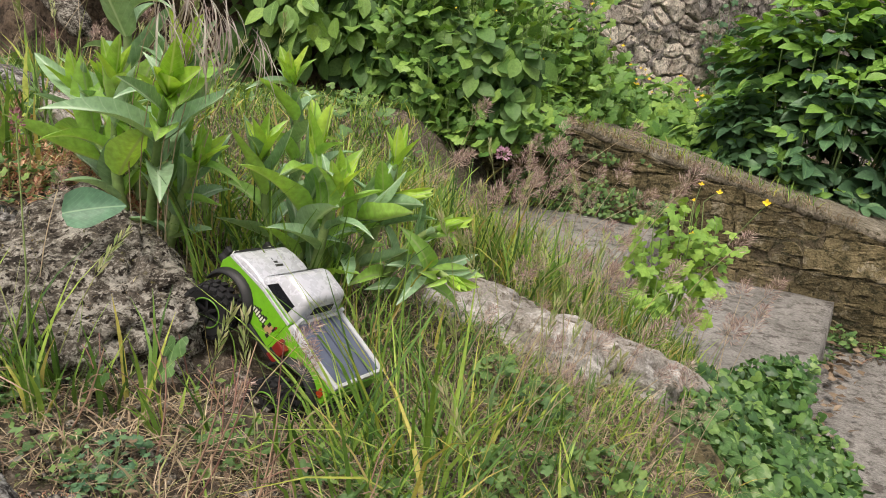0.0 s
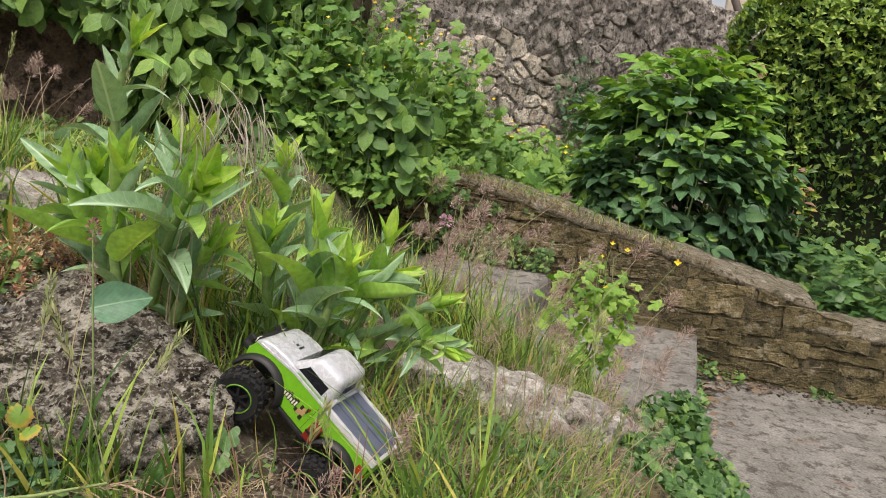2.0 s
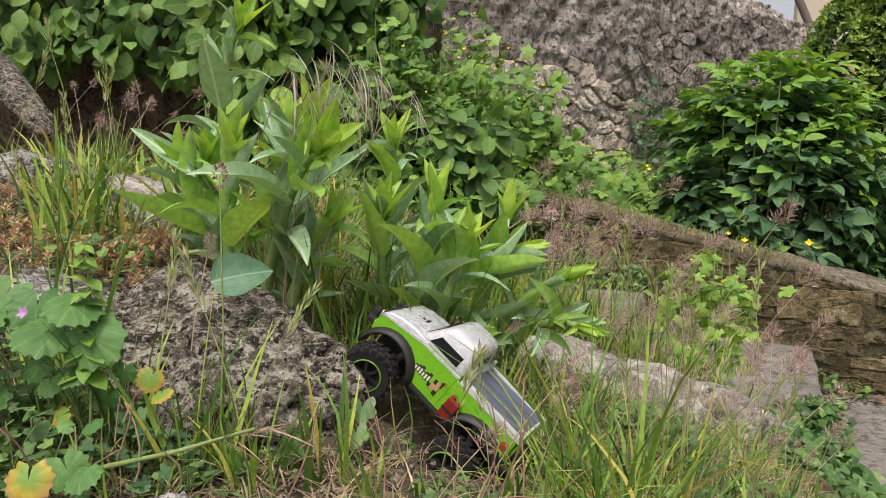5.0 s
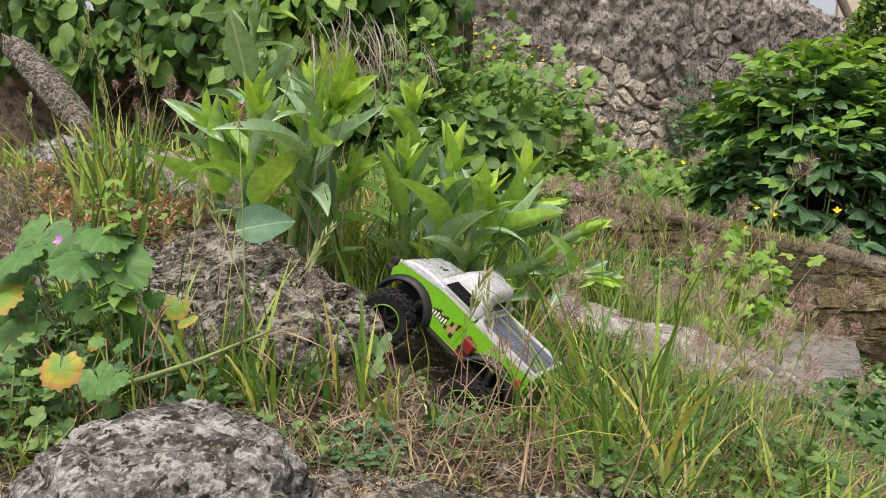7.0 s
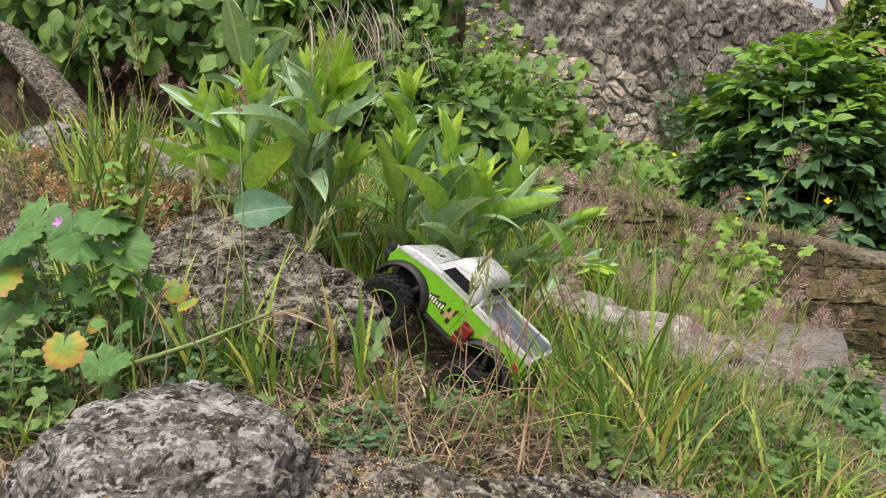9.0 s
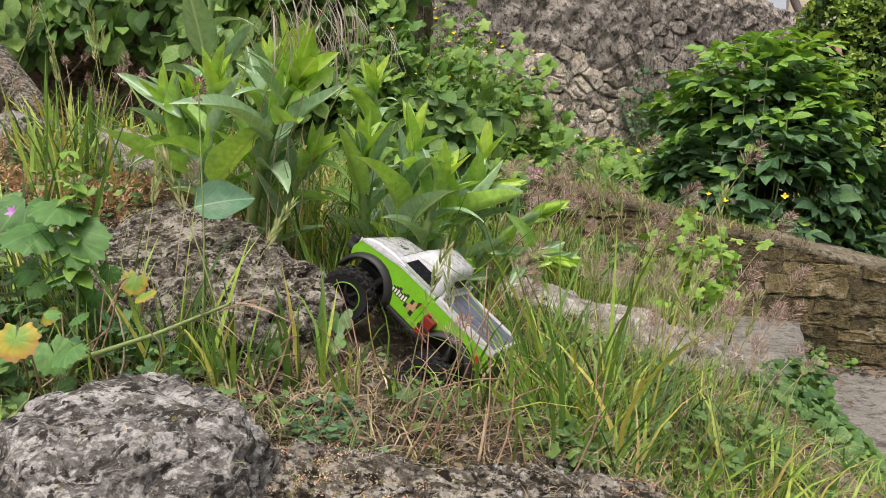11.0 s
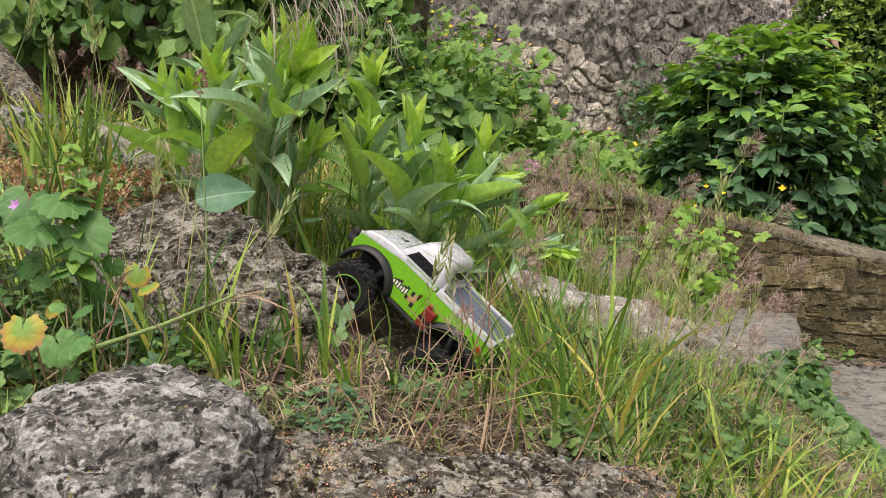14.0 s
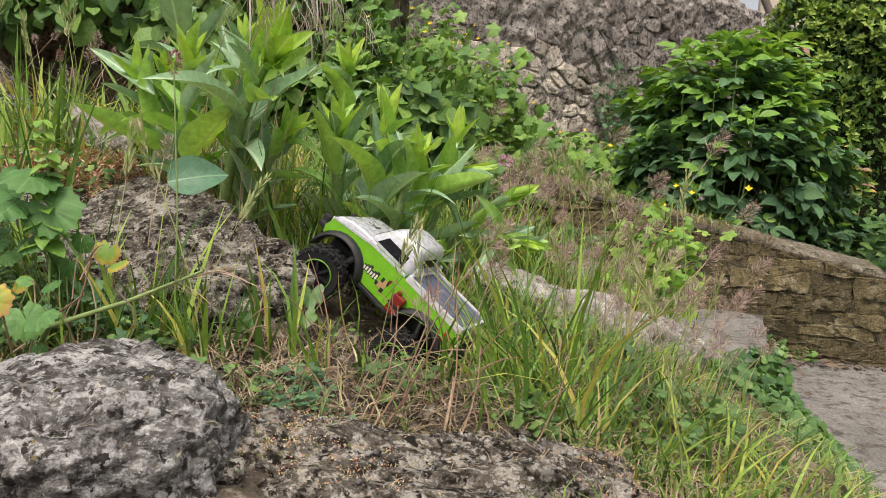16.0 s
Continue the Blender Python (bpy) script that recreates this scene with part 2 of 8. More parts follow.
def lichen_rock(name, base, second, dark, pale, amount=0.5, rough=0.93, patches=0.0):
    """Weathered limestone: mottled grey-brown, dark pits and crannies, scattered pale lichen of two sizes."""
    m, nt, links, bsdf = nodes_of(name)
    pos = nt.new("ShaderNodeNewGeometry").outputs["Position"]
    warp = noise_node(nt, links, 55, 4, 0.6, pos)
    bend = nt.new("ShaderNodeVectorMath")
    bend.operation = "MULTIPLY_ADD"
    bend.inputs[1].default_value = (0.02, 0.02, 0.02)
    links.new(warp.outputs["Color"], bend.inputs[0])
    links.new(pos, bend.inputs[2])
    where = bend.outputs[0]

    def times(a, b):
        t = nt.new("ShaderNodeMath")
        t.operation = "MULTIPLY"
        links.new(a, t.inputs[0])
        links.new(b, t.inputs[1])
        return t.outputs[0]

    big = noise_node(nt, links, 22, 8, 0.75, pos)
    c = ramp_node(nt, links, big.outputs["Fac"], [(0.38, base), (0.62, second)]).outputs[0]
    crust = noise_node(nt, links, 70, 5, 0.62, pos)
    at = 0.56 - 0.10 * amount
    pf = ramp_node(nt, links, crust.outputs["Fac"], [(at - 0.01, 0.0), (at + 0.045, 0.9)]).outputs[0]
    zone = noise_node(nt, links, 20, 4, 0.6, where)
    zf = ramp_node(nt, links, zone.outputs["Fac"], [(0.40, 0.45), (0.55, 1.0)]).outputs[0]
    c = mixed(nt, links, times(pf, zf), c, pale)
    if patches:
        flat = nt.new("ShaderNodeMapping")
        flat.inputs["Scale"].default_value = (0.8, 0.8, 1.6)
        links.new(where, flat.inputs["Vector"])
        film = noise_node(nt, links, 44, 7, 0.70, flat.outputs[0])
        bf = ramp_node(nt, links, film.outputs["Fac"], [(0.40, patches), (0.475, 0.0)]).outputs[0]
        c = mixed(nt, links, bf, c, tuple(1.15 * a for a in dark))
        wf = ramp_node(nt, links, film.outputs["Fac"], [(0.53, 0.0), (0.585, patches)]).outputs[0]
        c = mixed(nt, links, wf, c, tuple(0.95 * a for a in pale))
        moss = noise_node(nt, links, 48, 4, 0.6, where)
        mf = ramp_node(nt, links, moss.outputs["Fac"], [(0.64, 0.0), (0.70, 0.7 * patches)]).outputs[0]
        c = mixed(nt, links, mf, c, (0.13, 0.115, 0.04))
    pits = noise_node(nt, links, 95, 4, 0.62, pos)
    df = ramp_node(nt, links, pits.outputs["Fac"], [(0.385, 1.0), (0.445, 0.0)]).outputs[0]
    c = mixed(nt, links, df, c, dark)
    speck = noise_node(nt, links, 190, 3, 0.6, pos)
    vf = ramp_node(nt, links, speck.outputs["Fac"], [(0.57, 0.0), (0.61, 0.8)]).outputs[0]
    c = mixed(nt, links, times(vf, zf), c, tuple(0.85 * a for a in pale))
    gr = noise_node(nt, links, 300, 4, 0.65, pos)
    gf = ramp_node(nt, links, gr.outputs["Fac"], [(0.3, 0.55), (0.7, 1.35)]).outputs[0]
    c = mixed(nt, links, 1.0, c, gf, "MULTIPLY")
    links.new(c, bsdf.inputs["Base Color"])
    bsdf.inputs["Roughness"].default_value = rough
    bsdf.inputs["Specular IOR Level"].default_value = 0.15
    add = nt.new("ShaderNodeMath")
    add.operation = "MULTIPLY_ADD"
    links.new(pits.outputs["Fac"], add.inputs[0])
    add.inputs[1].default_value = 2.0
    links.new(gr.outputs["Fac"], add.inputs[2])
    bp = nt.new("ShaderNodeBump")
    bp.inputs["Strength"].default_value = 0.8
    bp.inputs["Distance"].default_value = 0.004
    links.new(add.outputs[0], bp.inputs["Height"])
    links.new(bp.outputs[0], bsdf.inputs["Normal"])
    return m


def leafy(name, stops, source="island", rough=0.5, through_light=0.3, vein=90.0, spec=0.35, ribs=False, fan=False, blotch=None, rim=None):
    """Leaf or grass: colour by a random number for each piece, fine mottling, some light through the blade."""
    m, nt, links, bsdf = nodes_of(name)
    geo = nt.new("ShaderNodeNewGeometry")
    rnd = geo.outputs["Random Per Island"] if source == "island" else nt.new("ShaderNodeObjectInfo").outputs["Random"]
    c = ramp_node(nt, links, rnd, stops).outputs[0]
    n = noise_node(nt, links, vein, 3, 0.6, geo.outputs["Position"])
    nf = ramp_node(nt, links, n.outputs["Fac"], [(0.3, 0.78), (0.7, 1.2)]).outputs[0]
    c = mixed(nt, links, 1.0, c, nf, "MULTIPLY")
    if blotch:
        spots = noise_node(nt, links, 42, 4, 0.6, geo.outputs["Position"])
        c = mixed(nt, links, ramp_node(nt, links, spots.outputs["Fac"], [(0.46, 0.0), (0.60, 0.75)]).outputs[0], c, blotch[0])
        c = mixed(nt, links, ramp_node(nt, links, spots.outputs["Fac"], [(0.34, 0.8), (0.41, 0.0)]).outputs[0], c, blotch[1])
    if rim:
        away = nt.new("ShaderNodeVectorMath")
        away.operation = "DISTANCE"
        links.new(nt.new("ShaderNodeTexCoord").outputs["Object"], away.inputs[0])
        away.inputs[1].default_value = (0.36, 0.0, 0.0)
        rag = nt.new("ShaderNodeMath")
        rag.operation = "MULTIPLY_ADD"
        links.new(noise_node(nt, links, 60, 3, 0.6, geo.outputs["Position"]).outputs["Fac"], rag.inputs[0])
        rag.inputs[1].default_value = 0.5
        links.new(away.outputs["Value"], rag.inputs[2])
        c = mixed(nt, links, ramp_node(nt, links, rag.outputs[0], [(0.50, 0.95), (0.64, 0.0)]).outputs[0], c, rim[0])
        c = mixed(nt, links, ramp_node(nt, links, rag.outputs[0], [(0.69, 0.0), (0.78, 0.85)]).outputs[0], c, rim[1])
    if ribs:
        xyz = nt.new("ShaderNodeSeparateXYZ")
        links.new(nt.new("ShaderNodeTexCoord").outputs["Object"], xyz.inputs[0])
        across = nt.new("ShaderNodeMath")
        across.operation = "ABSOLUTE"
        links.new(xyz.outputs["Y"], across.inputs[0])
        rib = ramp_node(nt, links, across.outputs[0], [(0.006, 0.0 if fan else 1.0), (0.018, 0.0)]).outputs[0]
        slant = nt.new("ShaderNodeMath")
        slant.operation = "MULTIPLY_ADD"
        links.new(across.outputs[0], slant.inputs[0])
        slant.inputs[1].default_value = -1.5
        links.new(xyz.outputs["X"], slant.inputs[2])
        if fan:
            slant.operation = "ARCTAN2"
            links.new(xyz.outputs["Y"], slant.inputs[0])
            links.new(xyz.outputs["X"], slant.inputs[1])
        rows = nt.new("ShaderNodeMath")
        rows.operation = "PINGPONG"
        links.new(slant.outputs[0], rows.inputs[0])
        rows.inputs[1].default_value = 0.22 if fan else 0.055
        side_rib = ramp_node(nt, links, rows.outputs[0], [(0.0, 0.6 if fan else 0.35), (0.035 if fan else 0.008, 0.0)]).outputs[0]
        c = mixed(nt, links, side_rib, c, ribs)
        c = mixed(nt, links, rib, c, ribs)
    links.new(c, bsdf.inputs["Base Color"])
    bsdf.inputs["Roughness"].default_value = rough
    bsdf.inputs["Specular IOR Level"].default_value = spec
    bp = nt.new("ShaderNodeBump")
    bp.inputs["Strength"].default_value = 0.25
    bp.inputs["Distance"].default_value = 0.002
    links.new(n.outputs["Fac"], bp.inputs["Height"])
    links.new(bp.outputs[0], bsdf.inputs["Normal"])
    tr = nt.new("ShaderNodeBsdfTranslucent")
    warm = mixed(nt, links, 1.0, c, (1.25, 1.2, 0.55), "MULTIPLY")
    links.new(warm, tr.inputs["Color"])
    mix = nt.new("ShaderNodeMixShader")
    mix.inputs[0].default_value = 0.7 * through_light
    links.new(bsdf.outputs[0], mix.inputs[1])
    links.new(tr.outputs[0], mix.inputs[2])
    links.new(mix.outputs[0], nt["Material Output"].inputs["Surface"])
    return m


def plain(name, colour, rough=0.5, metal=0.0, coat=0.0, wear=0.12, scale=60.0):
    m, nt, links, bsdf = nodes_of(name)
    pos = nt.new("ShaderNodeTexCoord").outputs["Object"]
    n = noise_node(nt, links, scale, 6, 0.7, pos)
    nf = ramp_node(nt, links, n.outputs["Fac"], [(0.3, 1 - wear), (0.7, 1 + wear)]).outputs[0]
    links.new(mixed(nt, links, 1.0, colour, nf, "MULTIPLY"), bsdf.inputs["Base Color"])
    rf = ramp_node(nt, links, n.outputs["Fac"], [(0.3, max(rough - 0.08, 0.02)), (0.7, min(rough + 0.12, 1))]).outputs[0]
    links.new(rf, bsdf.inputs["Roughness"])
    bsdf.inputs["Metallic"].default_value = metal
    bsdf.inputs["Coat Weight"].default_value = coat
    return m


M_SOIL = surface("soil_and_straw", (0.058, 0.045, 0.034), (0.150, 0.120, 0.090), (0.30, 0.255, 0.205), 12, 70, 0.58, 300, 0.95, 0.8, 0.006, top=((0.07, 0.08, 0.035), 0.62))
M_LIME = lichen_rock("lichen_limestone", (0.056, 0.048, 0.038), (0.130, 0.114, 0.093), (0.015, 0.012, 0.009), (0.36, 0.34, 0.295), 0.16, patches=0.9)
M_GREYROCK = lichen_rock("grey_white_limestone", (0.090, 0.084, 0.077), (0.190, 0.183, 0.173), (0.030, 0.027, 0.024), (0.42, 0.415, 0.40), 0.16, patches=0.9)
M_PALE = surface("pale_limestone", (0.26, 0.238, 0.205), (0.43, 0.405, 0.365), (0.13, 0.110, 0.080), 14, 48, 0.57, 220, 0.93, 0.9, 0.006, top=((0.56, 0.54, 0.505), 0.58))
M_SLAB = surface("step_stone", (0.175, 0.167, 0.151), (0.285, 0.273, 0.250), (0.095, 0.087, 0.075), 5, 18, 0.56, 110, 0.9, 0.7, 0.008, jitter=0.06, top=((0.285, 0.273, 0.250), 0.62))
M_MOSSY = surface("mossy_stone", (0.105, 0.086, 0.042), (0.250, 0.205, 0.112), (0.045, 0.042, 0.020), 9, 30, 0.57, 110, 0.95, 1.0, 0.016, jitter=0.28, top=((0.30, 0.265, 0.185), 0.60))
M_MORTAR = surface("old_mortar", (0.085, 0.072, 0.045), (0.19, 0.155, 0.10), (0.05, 0.05, 0.025), 9, 34, 0.54, 120, 0.95, 1.0, 0.014)
M_COPING = surface("mossy_coping", (0.150, 0.130, 0.092), (0.30, 0.265, 0.200), (0.070, 0.062, 0.034), 9, 30, 0.57, 110, 0.95, 1.0, 0.014, top=((0.38, 0.35, 0.285), 0.60))
M_RUBBLE = surface("rubble_stone", (0.47, 0.41, 0.34), (0.70, 0.635, 0.545), (0.17, 0.148, 0.12), 7, 26, 0.57, 80, 0.95, 1.0, 0.02, jitter=0.36)
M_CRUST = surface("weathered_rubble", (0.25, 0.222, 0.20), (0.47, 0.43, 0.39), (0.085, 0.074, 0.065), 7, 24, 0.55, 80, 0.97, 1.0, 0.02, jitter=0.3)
M_WALLCORE = surface("rubble_mortar", (0.25, 0.222, 0.20), (0.47, 0.43, 0.39), (0.085, 0.074, 0.065), 7, 24, 0.55, 70, 0.97, 1.0, 0.02, top=((0.64, 0.60, 0.55), 0.60))
M_EARTH = surface("dark_earth_face", (0.13, 0.098, 0.07), (0.26, 0.195, 0.14), (0.065, 0.05, 0.037), 4, 14, 0.55, 70, 0.97, 1.0, 0.03)
M_TILE = surface("clay_tile", (0.28, 0.13, 0.08), (0.36, 0.19, 0.12), (0.18, 0.11, 0.08), 2, 9, 0.6, 60, 0.9, 0.3, 0.004)

M_VAL = leafy("valerian_leaf", [(0.0, (0.230, 0.425, 0.090)), (0.5, (0.320, 0.545, 0.112)), (1.0, (0.390, 0.615, 0.125))], "object", 0.45, 0.44, ribs=(0.36, 0.48, 0.20))
M_VALPALE = leafy("valerian_leaf_glaucous", [(0.0, (0.185, 0.325, 0.165)), (1.0, (0.305, 0.455, 0.265))], "object", 0.34, 0.30, ribs=(0.47, 0.60, 0.43))
M_VALYOUNG = leafy("valerian_leaf_young", [(0.0, (0.26, 0.46, 0.062)), (0.6, (0.36, 0.57, 0.078)), (1.0, (0.47, 0.64, 0.092))], "object", 0.45, 0.45, ribs=(0.42, 0.55, 0.20))
M_STALK = leafy("green_stalk", [(0.0, (0.17, 0.26, 0.08)), (1.0, (0.26, 0.34, 0.13))], "object", 0.5, 0.1)
M_GRASS = leafy("fresh_grass", [(0.0, (0.040, 0.095, 0.020)), (0.3, (0.110, 0.215, 0.038)), (0.6, (0.215, 0.350, 0.060)), (0.84, (0.33, 0.46, 0.09)), (0.95, (0.46, 0.42, 0.09)), (1.0, (0.44, 0.34, 0.16))], "island", 0.5, 0.38)
M_STRAW = leafy("dry_grass", [(0.0, (0.19, 0.130, 0.090)), (0.35, (0.36, 0.268, 0.180)), (0.75, (0.50, 0.415, 0.280)), (0.9, (0.255, 0.289, 0.102)), (1.0, (0.383, 0.255, 0.204))], "island", 0.75, 0.15)
M_PANICLE = leafy("dry_seed_head", [(0.0, (0.18, 0.108, 0.110)), (0.5, (0.38, 0.272, 0.245)), (1.0, (0.58, 0.475, 0.405))], "island", 0.8, 0.2)
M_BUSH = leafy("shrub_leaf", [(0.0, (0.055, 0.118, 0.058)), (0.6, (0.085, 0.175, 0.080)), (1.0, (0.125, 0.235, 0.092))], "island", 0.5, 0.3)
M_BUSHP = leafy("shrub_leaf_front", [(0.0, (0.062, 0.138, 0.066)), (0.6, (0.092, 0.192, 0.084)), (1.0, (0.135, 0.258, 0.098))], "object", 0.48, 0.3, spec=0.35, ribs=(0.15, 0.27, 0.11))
M_BUSHTOP = leafy("shrub_leaf_young", [(0.0, (0.125, 0.265, 0.050)), (0.6, (0.195, 0.360, 0.068)), (1.0, (0.285, 0.450, 0.085))], "island", 0.5, 0.45, spec=0.3)
# one leaf in two copies: shade painted into the first, light into the second
M_CREEP = leafy("creeper_leaf_shaded", [(0.0, (0.042, 0.098, 0.026)), (0.5, (0.088, 0.185, 0.042)), (0.85, (0.145, 0.260, 0.056)), (1.0, (0.21, 0.34, 0.072))], "island", 0.55, 0.3)
M_CREEPP = leafy("creeper_leaf_lit", [(0.0, (0.085, 0.170, 0.042)), (0.6, (0.155, 0.280, 0.062)), (1.0, (0.250, 0.390, 0.080))], "object", 0.52, 0.3, ribs=(0.22, 0.36, 0.12))
M_CELAND = leafy("celandine_leaf", [(0.0, (0.080, 0.180, 0.040)), (0.5, (0.138, 0.268, 0.055)), (1.0, (0.245, 0.395, 0.078))], "island", 0.5, 0.32)
M_IVY = leafy("ivy_leaf", [(0.0, (0.030, 0.078, 0.024)), (0.6, (0.075, 0.165, 0.042)), (1.0, (0.175, 0.285, 0.068))], "island", 0.4, 0.22)
M_IVYP = leafy("ivy_leaf_single", [(0.0, (0.046, 0.113, 0.030)), (0.7, (0.104, 0.198, 0.057)), (1.0, (0.177, 0.281, 0.083))], "object", 0.42, 0.25, ribs=(0.22, 0.32, 0.13), fan=True)
M_HEDGE = leafy("hedge_leaf", [(0.0, (0.030, 0.078, 0.020)), (0.5, (0.075, 0.155, 0.038)), (0.8, (0.140, 0.240, 0.055)), (1.0, (0.26, 0.36, 0.095))], "island", 0.4, 0.28)
M_HEDGEYOUNG = leafy("hedge_leaf_young", [(0.0, (0.130, 0.230, 0.040)), (0.5, (0.240, 0.360, 0.065)), (1.0, (0.40, 0.52, 0.11))], "island", 0.42, 0.4)
# near-black: the shade deep in the hedge is put into this colour
M_HEDGESHADE = surface("hedge_painted_shade", (0.012, 0.018, 0.008), (0.02, 0.028, 0.012), (0.03, 0.022, 0.014), 8, 30, 0.6, 90, 0.95, 0.5, 0.02)
M_SEDUM = leafy("red_sedum", [(0.0, (0.40, 0.150, 0.110)), (0.35, (0.54, 0.30, 0.20)), (0.6, (0.60, 0.45, 0.29)), (1.0, (0.30, 0.38, 0.14))], "island", 0.5, 0.15)
M_GERAN = leafy("geranium_leaf", [(0.0, (0.068, 0.175, 0.046)), (1.0, (0.120, 0.250, 0.070))], "object", 0.55, 0.3, ribs=(0.18, 0.31, 0.12), fan=True)
M_GERYEL = leafy("geranium_leaf_yellowing", [(0.0, (0.30, 0.29, 0.042)), (1.0, (0.40, 0.32, 0.045))], "object", 0.55, 0.3, ribs=(0.26, 0.34, 0.09), fan=True, rim=((0.17, 0.31, 0.055), (0.40, 0.19, 0.085)))
M_BLUEHERB = leafy("blue_green_herb", [(0.0, (0.055, 0.13, 0.065)), (0.6, (0.10, 0.20, 0.095)), (1.0, (0.17, 0.28, 0.12))], "island", 0.55, 0.25)
M_CLOVER = leafy("dull_purple_head", [(0.0, (0.20, 0.075, 0.09)), (1.0, (0.36, 0.19, 0.19))], "island", 0.7, 0.15)
M_AWN = leafy("grey_purple_awn", [(0.0, (0.28, 0.22, 0.22)), (0.5, (0.44, 0.40, 0.36)), (1.0, (0.58, 0.58, 0.48))], "island", 0.5, 0.4)
M_HANGLEAF = leafy("blue_green_leaf", [(0.0, (0.085, 0.187, 0.111)), (1.0, (0.102, 0.212, 0.123))], "object", 0.45, 0.2, ribs=(0.2, 0.34, 0.2))
M_MOSS = leafy("olive_moss", [(0.0, (0.06, 0.065, 0.02)), (0.6, (0.13, 0.125, 0.035)), (0.85, (0.20, 0.14, 0.05)), (1.0, (0.24, 0.19, 0.09))], "island", 0.8, 0.1)
M_EAR = leafy("green_grass_ear", [(0.0, (0.20, 0.27, 0.09)), (0.6, (0.34, 0.37, 0.16)), (1.0, (0.46, 0.42, 0.26))], "island", 0.6, 0.25)
M_REDSTEM = leafy("reddish_stem", [(0.0, (0.20, 0.098, 0.080)), (1.0, (0.32, 0.22, 0.145))], "object", 0.6, 0.05)
M_YELLOW = leafy("yellow_petal", [(0.0, (0.75, 0.52, 0.02)), (1.0, (0.85, 0.66, 0.04))], "object", 0.5, 0.3)
M_PINK = leafy("violet_petal", [(0.0, (0.40, 0.17, 0.50)), (1.0, (0.50, 0.26, 0.60))], "object", 0.5, 0.3)
M_DEADLEAF = leafy("dead_leaf", [(0.0, (0.095, 0.064, 0.042)), (0.6, (0.180, 0.130, 0.082)), (1.0, (0.290, 0.225, 0.155))], "island", 0.8, 0.1)
M_WEED = leafy("low_weed", [(0.0, (0.06, 0.13, 0.04)), (0.6, (0.11, 0.20, 0.06)), (1.0, (0.20, 0.30, 0.08))], "island", 0.5, 0.25)
M_RING = plain("dull_lime_ring", (0.13, 0.30, 0.03), 0.45, 0, 0.1, 0.2)
M_GREENP = plain("lime_green_paint", (0.150, 0.40, 0.016), 0.32, 0, 0.35, 0.14)
M_SILVER = plain("silver_white_paint", (0.49, 0.50, 0.54), 0.26, 0.15, 0.35, 0.05)
M_BLACKP = plain("black_plastic", (0.011, 0.011, 0.012), 0.55, 0, 0, 0.2)
M_TYRE = plain("black_rubber", (0.010, 0.010, 0.011), 0.85, 0, 0, 0.35, 140)
M_BEDPANEL = plain("dark_grey_bed_panel", (0.095, 0.112, 0.165), 0.45, 0, 0.0, 0.15)
M_TRIMW = plain("white_trim", (0.50, 0.51, 0.53), 0.35, 0.0, 0.2, 0.12)
M_REDP = plain("red_plastic", (0.175, 0.014, 0.010), 0.4, 0, 0, 0.12)
M_LENS = plain("orange_red_lens", (0.34, 0.045, 0.012), 0.2, 0, 0.4, 0.1)
M_GLASSD = plain("dark_tinted_glass", (0.006, 0.007, 0.009), 0.22, 0, 0.0, 0.05)
M_STEEL = plain("chassis_steel", (0.22, 0.22, 0.22), 0.4, 0.9, 0, 0.2)
M_DECAL = plain("black_decal", (0.02, 0.02, 0.018), 0.35, 0, 0.3, 0.2)
M_DECALT = plain("tan_decal", (0.38, 0.24, 0.12), 0.35, 0, 0.3, 0.2)
M_DECALW = plain("white_decal", (0.62, 0.64, 0.55), 0.35, 0, 0.3, 0.1)
M_PLASTER = plain("beige_plaster", (0.52, 0.46, 0.375), 0.9, 0, 0, 0.05, 2.5)
M_PIPE = plain("grey_brown_pipe", (0.12, 0.10, 0.09), 0.6, 0, 0, 0.2, 8)
M_GLASSD.node_tree.nodes["Principled BSDF"].inputs["Specular IOR Level"].default_value = 0.12


# ---- the lie of the land ----
def ease(a, b, x):
    t = np.clip((np.asarray(x, float) - a) / (b - a), 0, 1)
    return t * t * (3 - 2 * t)


def ground_z(x, y):
    """Height of the ground: a grassy bank that climbs to the left, falls to the steps, a bed behind the parapet, a terrace."""
    x, y = np.asarray(x, float), np.asarray(y, float)
    xc = np.clip(x, -1.0, 0.8)
    bank = 0.545 - (0.15 + 0.13 * ease(0.95, 1.2, y)) * xc + (-0.03 + 0.075 * ease(0.1, 0.7, -x)) * (np.clip(y, -1, 2.2) - 1.2)
    bank = bank - 0.12 * np.maximum(x, 0)
    bank = bank - 0.085 * ease(1.55, 2.4, y) * ease(0.7, 1.2, -x)
    bank = bank - 0.068 * np.exp(-(((x + 0.18) / 0.12) ** 2 + ((y - 1.28) / 0.09) ** 2))
    crest = 1.75 - 1.2 * np.clip(x - 0.1, 0, 1.5) + 1.6 * ease(0.7, 1.6, -x)
    low = np.where(x < 0.38, 0.235 * (0.38 - np.maximum(x, -3)) - 0.06, -0.06)
    z = bank + (low - bank) * ease(0, 1.0, (y - crest) * 0.64)
    bed = np.clip(0.28 + 0.2 * (0.8 - x), 0.24, 0.80)
    z = z + (bed - z) * ease(4.05, 4.25, y)
    up = ease(1.7, 2.1, -x) * ease(3.62, 3.9, y)
    z = z + (1.75 - z) * up
    far = ease(9, 25, np.hypot(x, y - 2))
    return z * (1 - far) + 0.25 * far


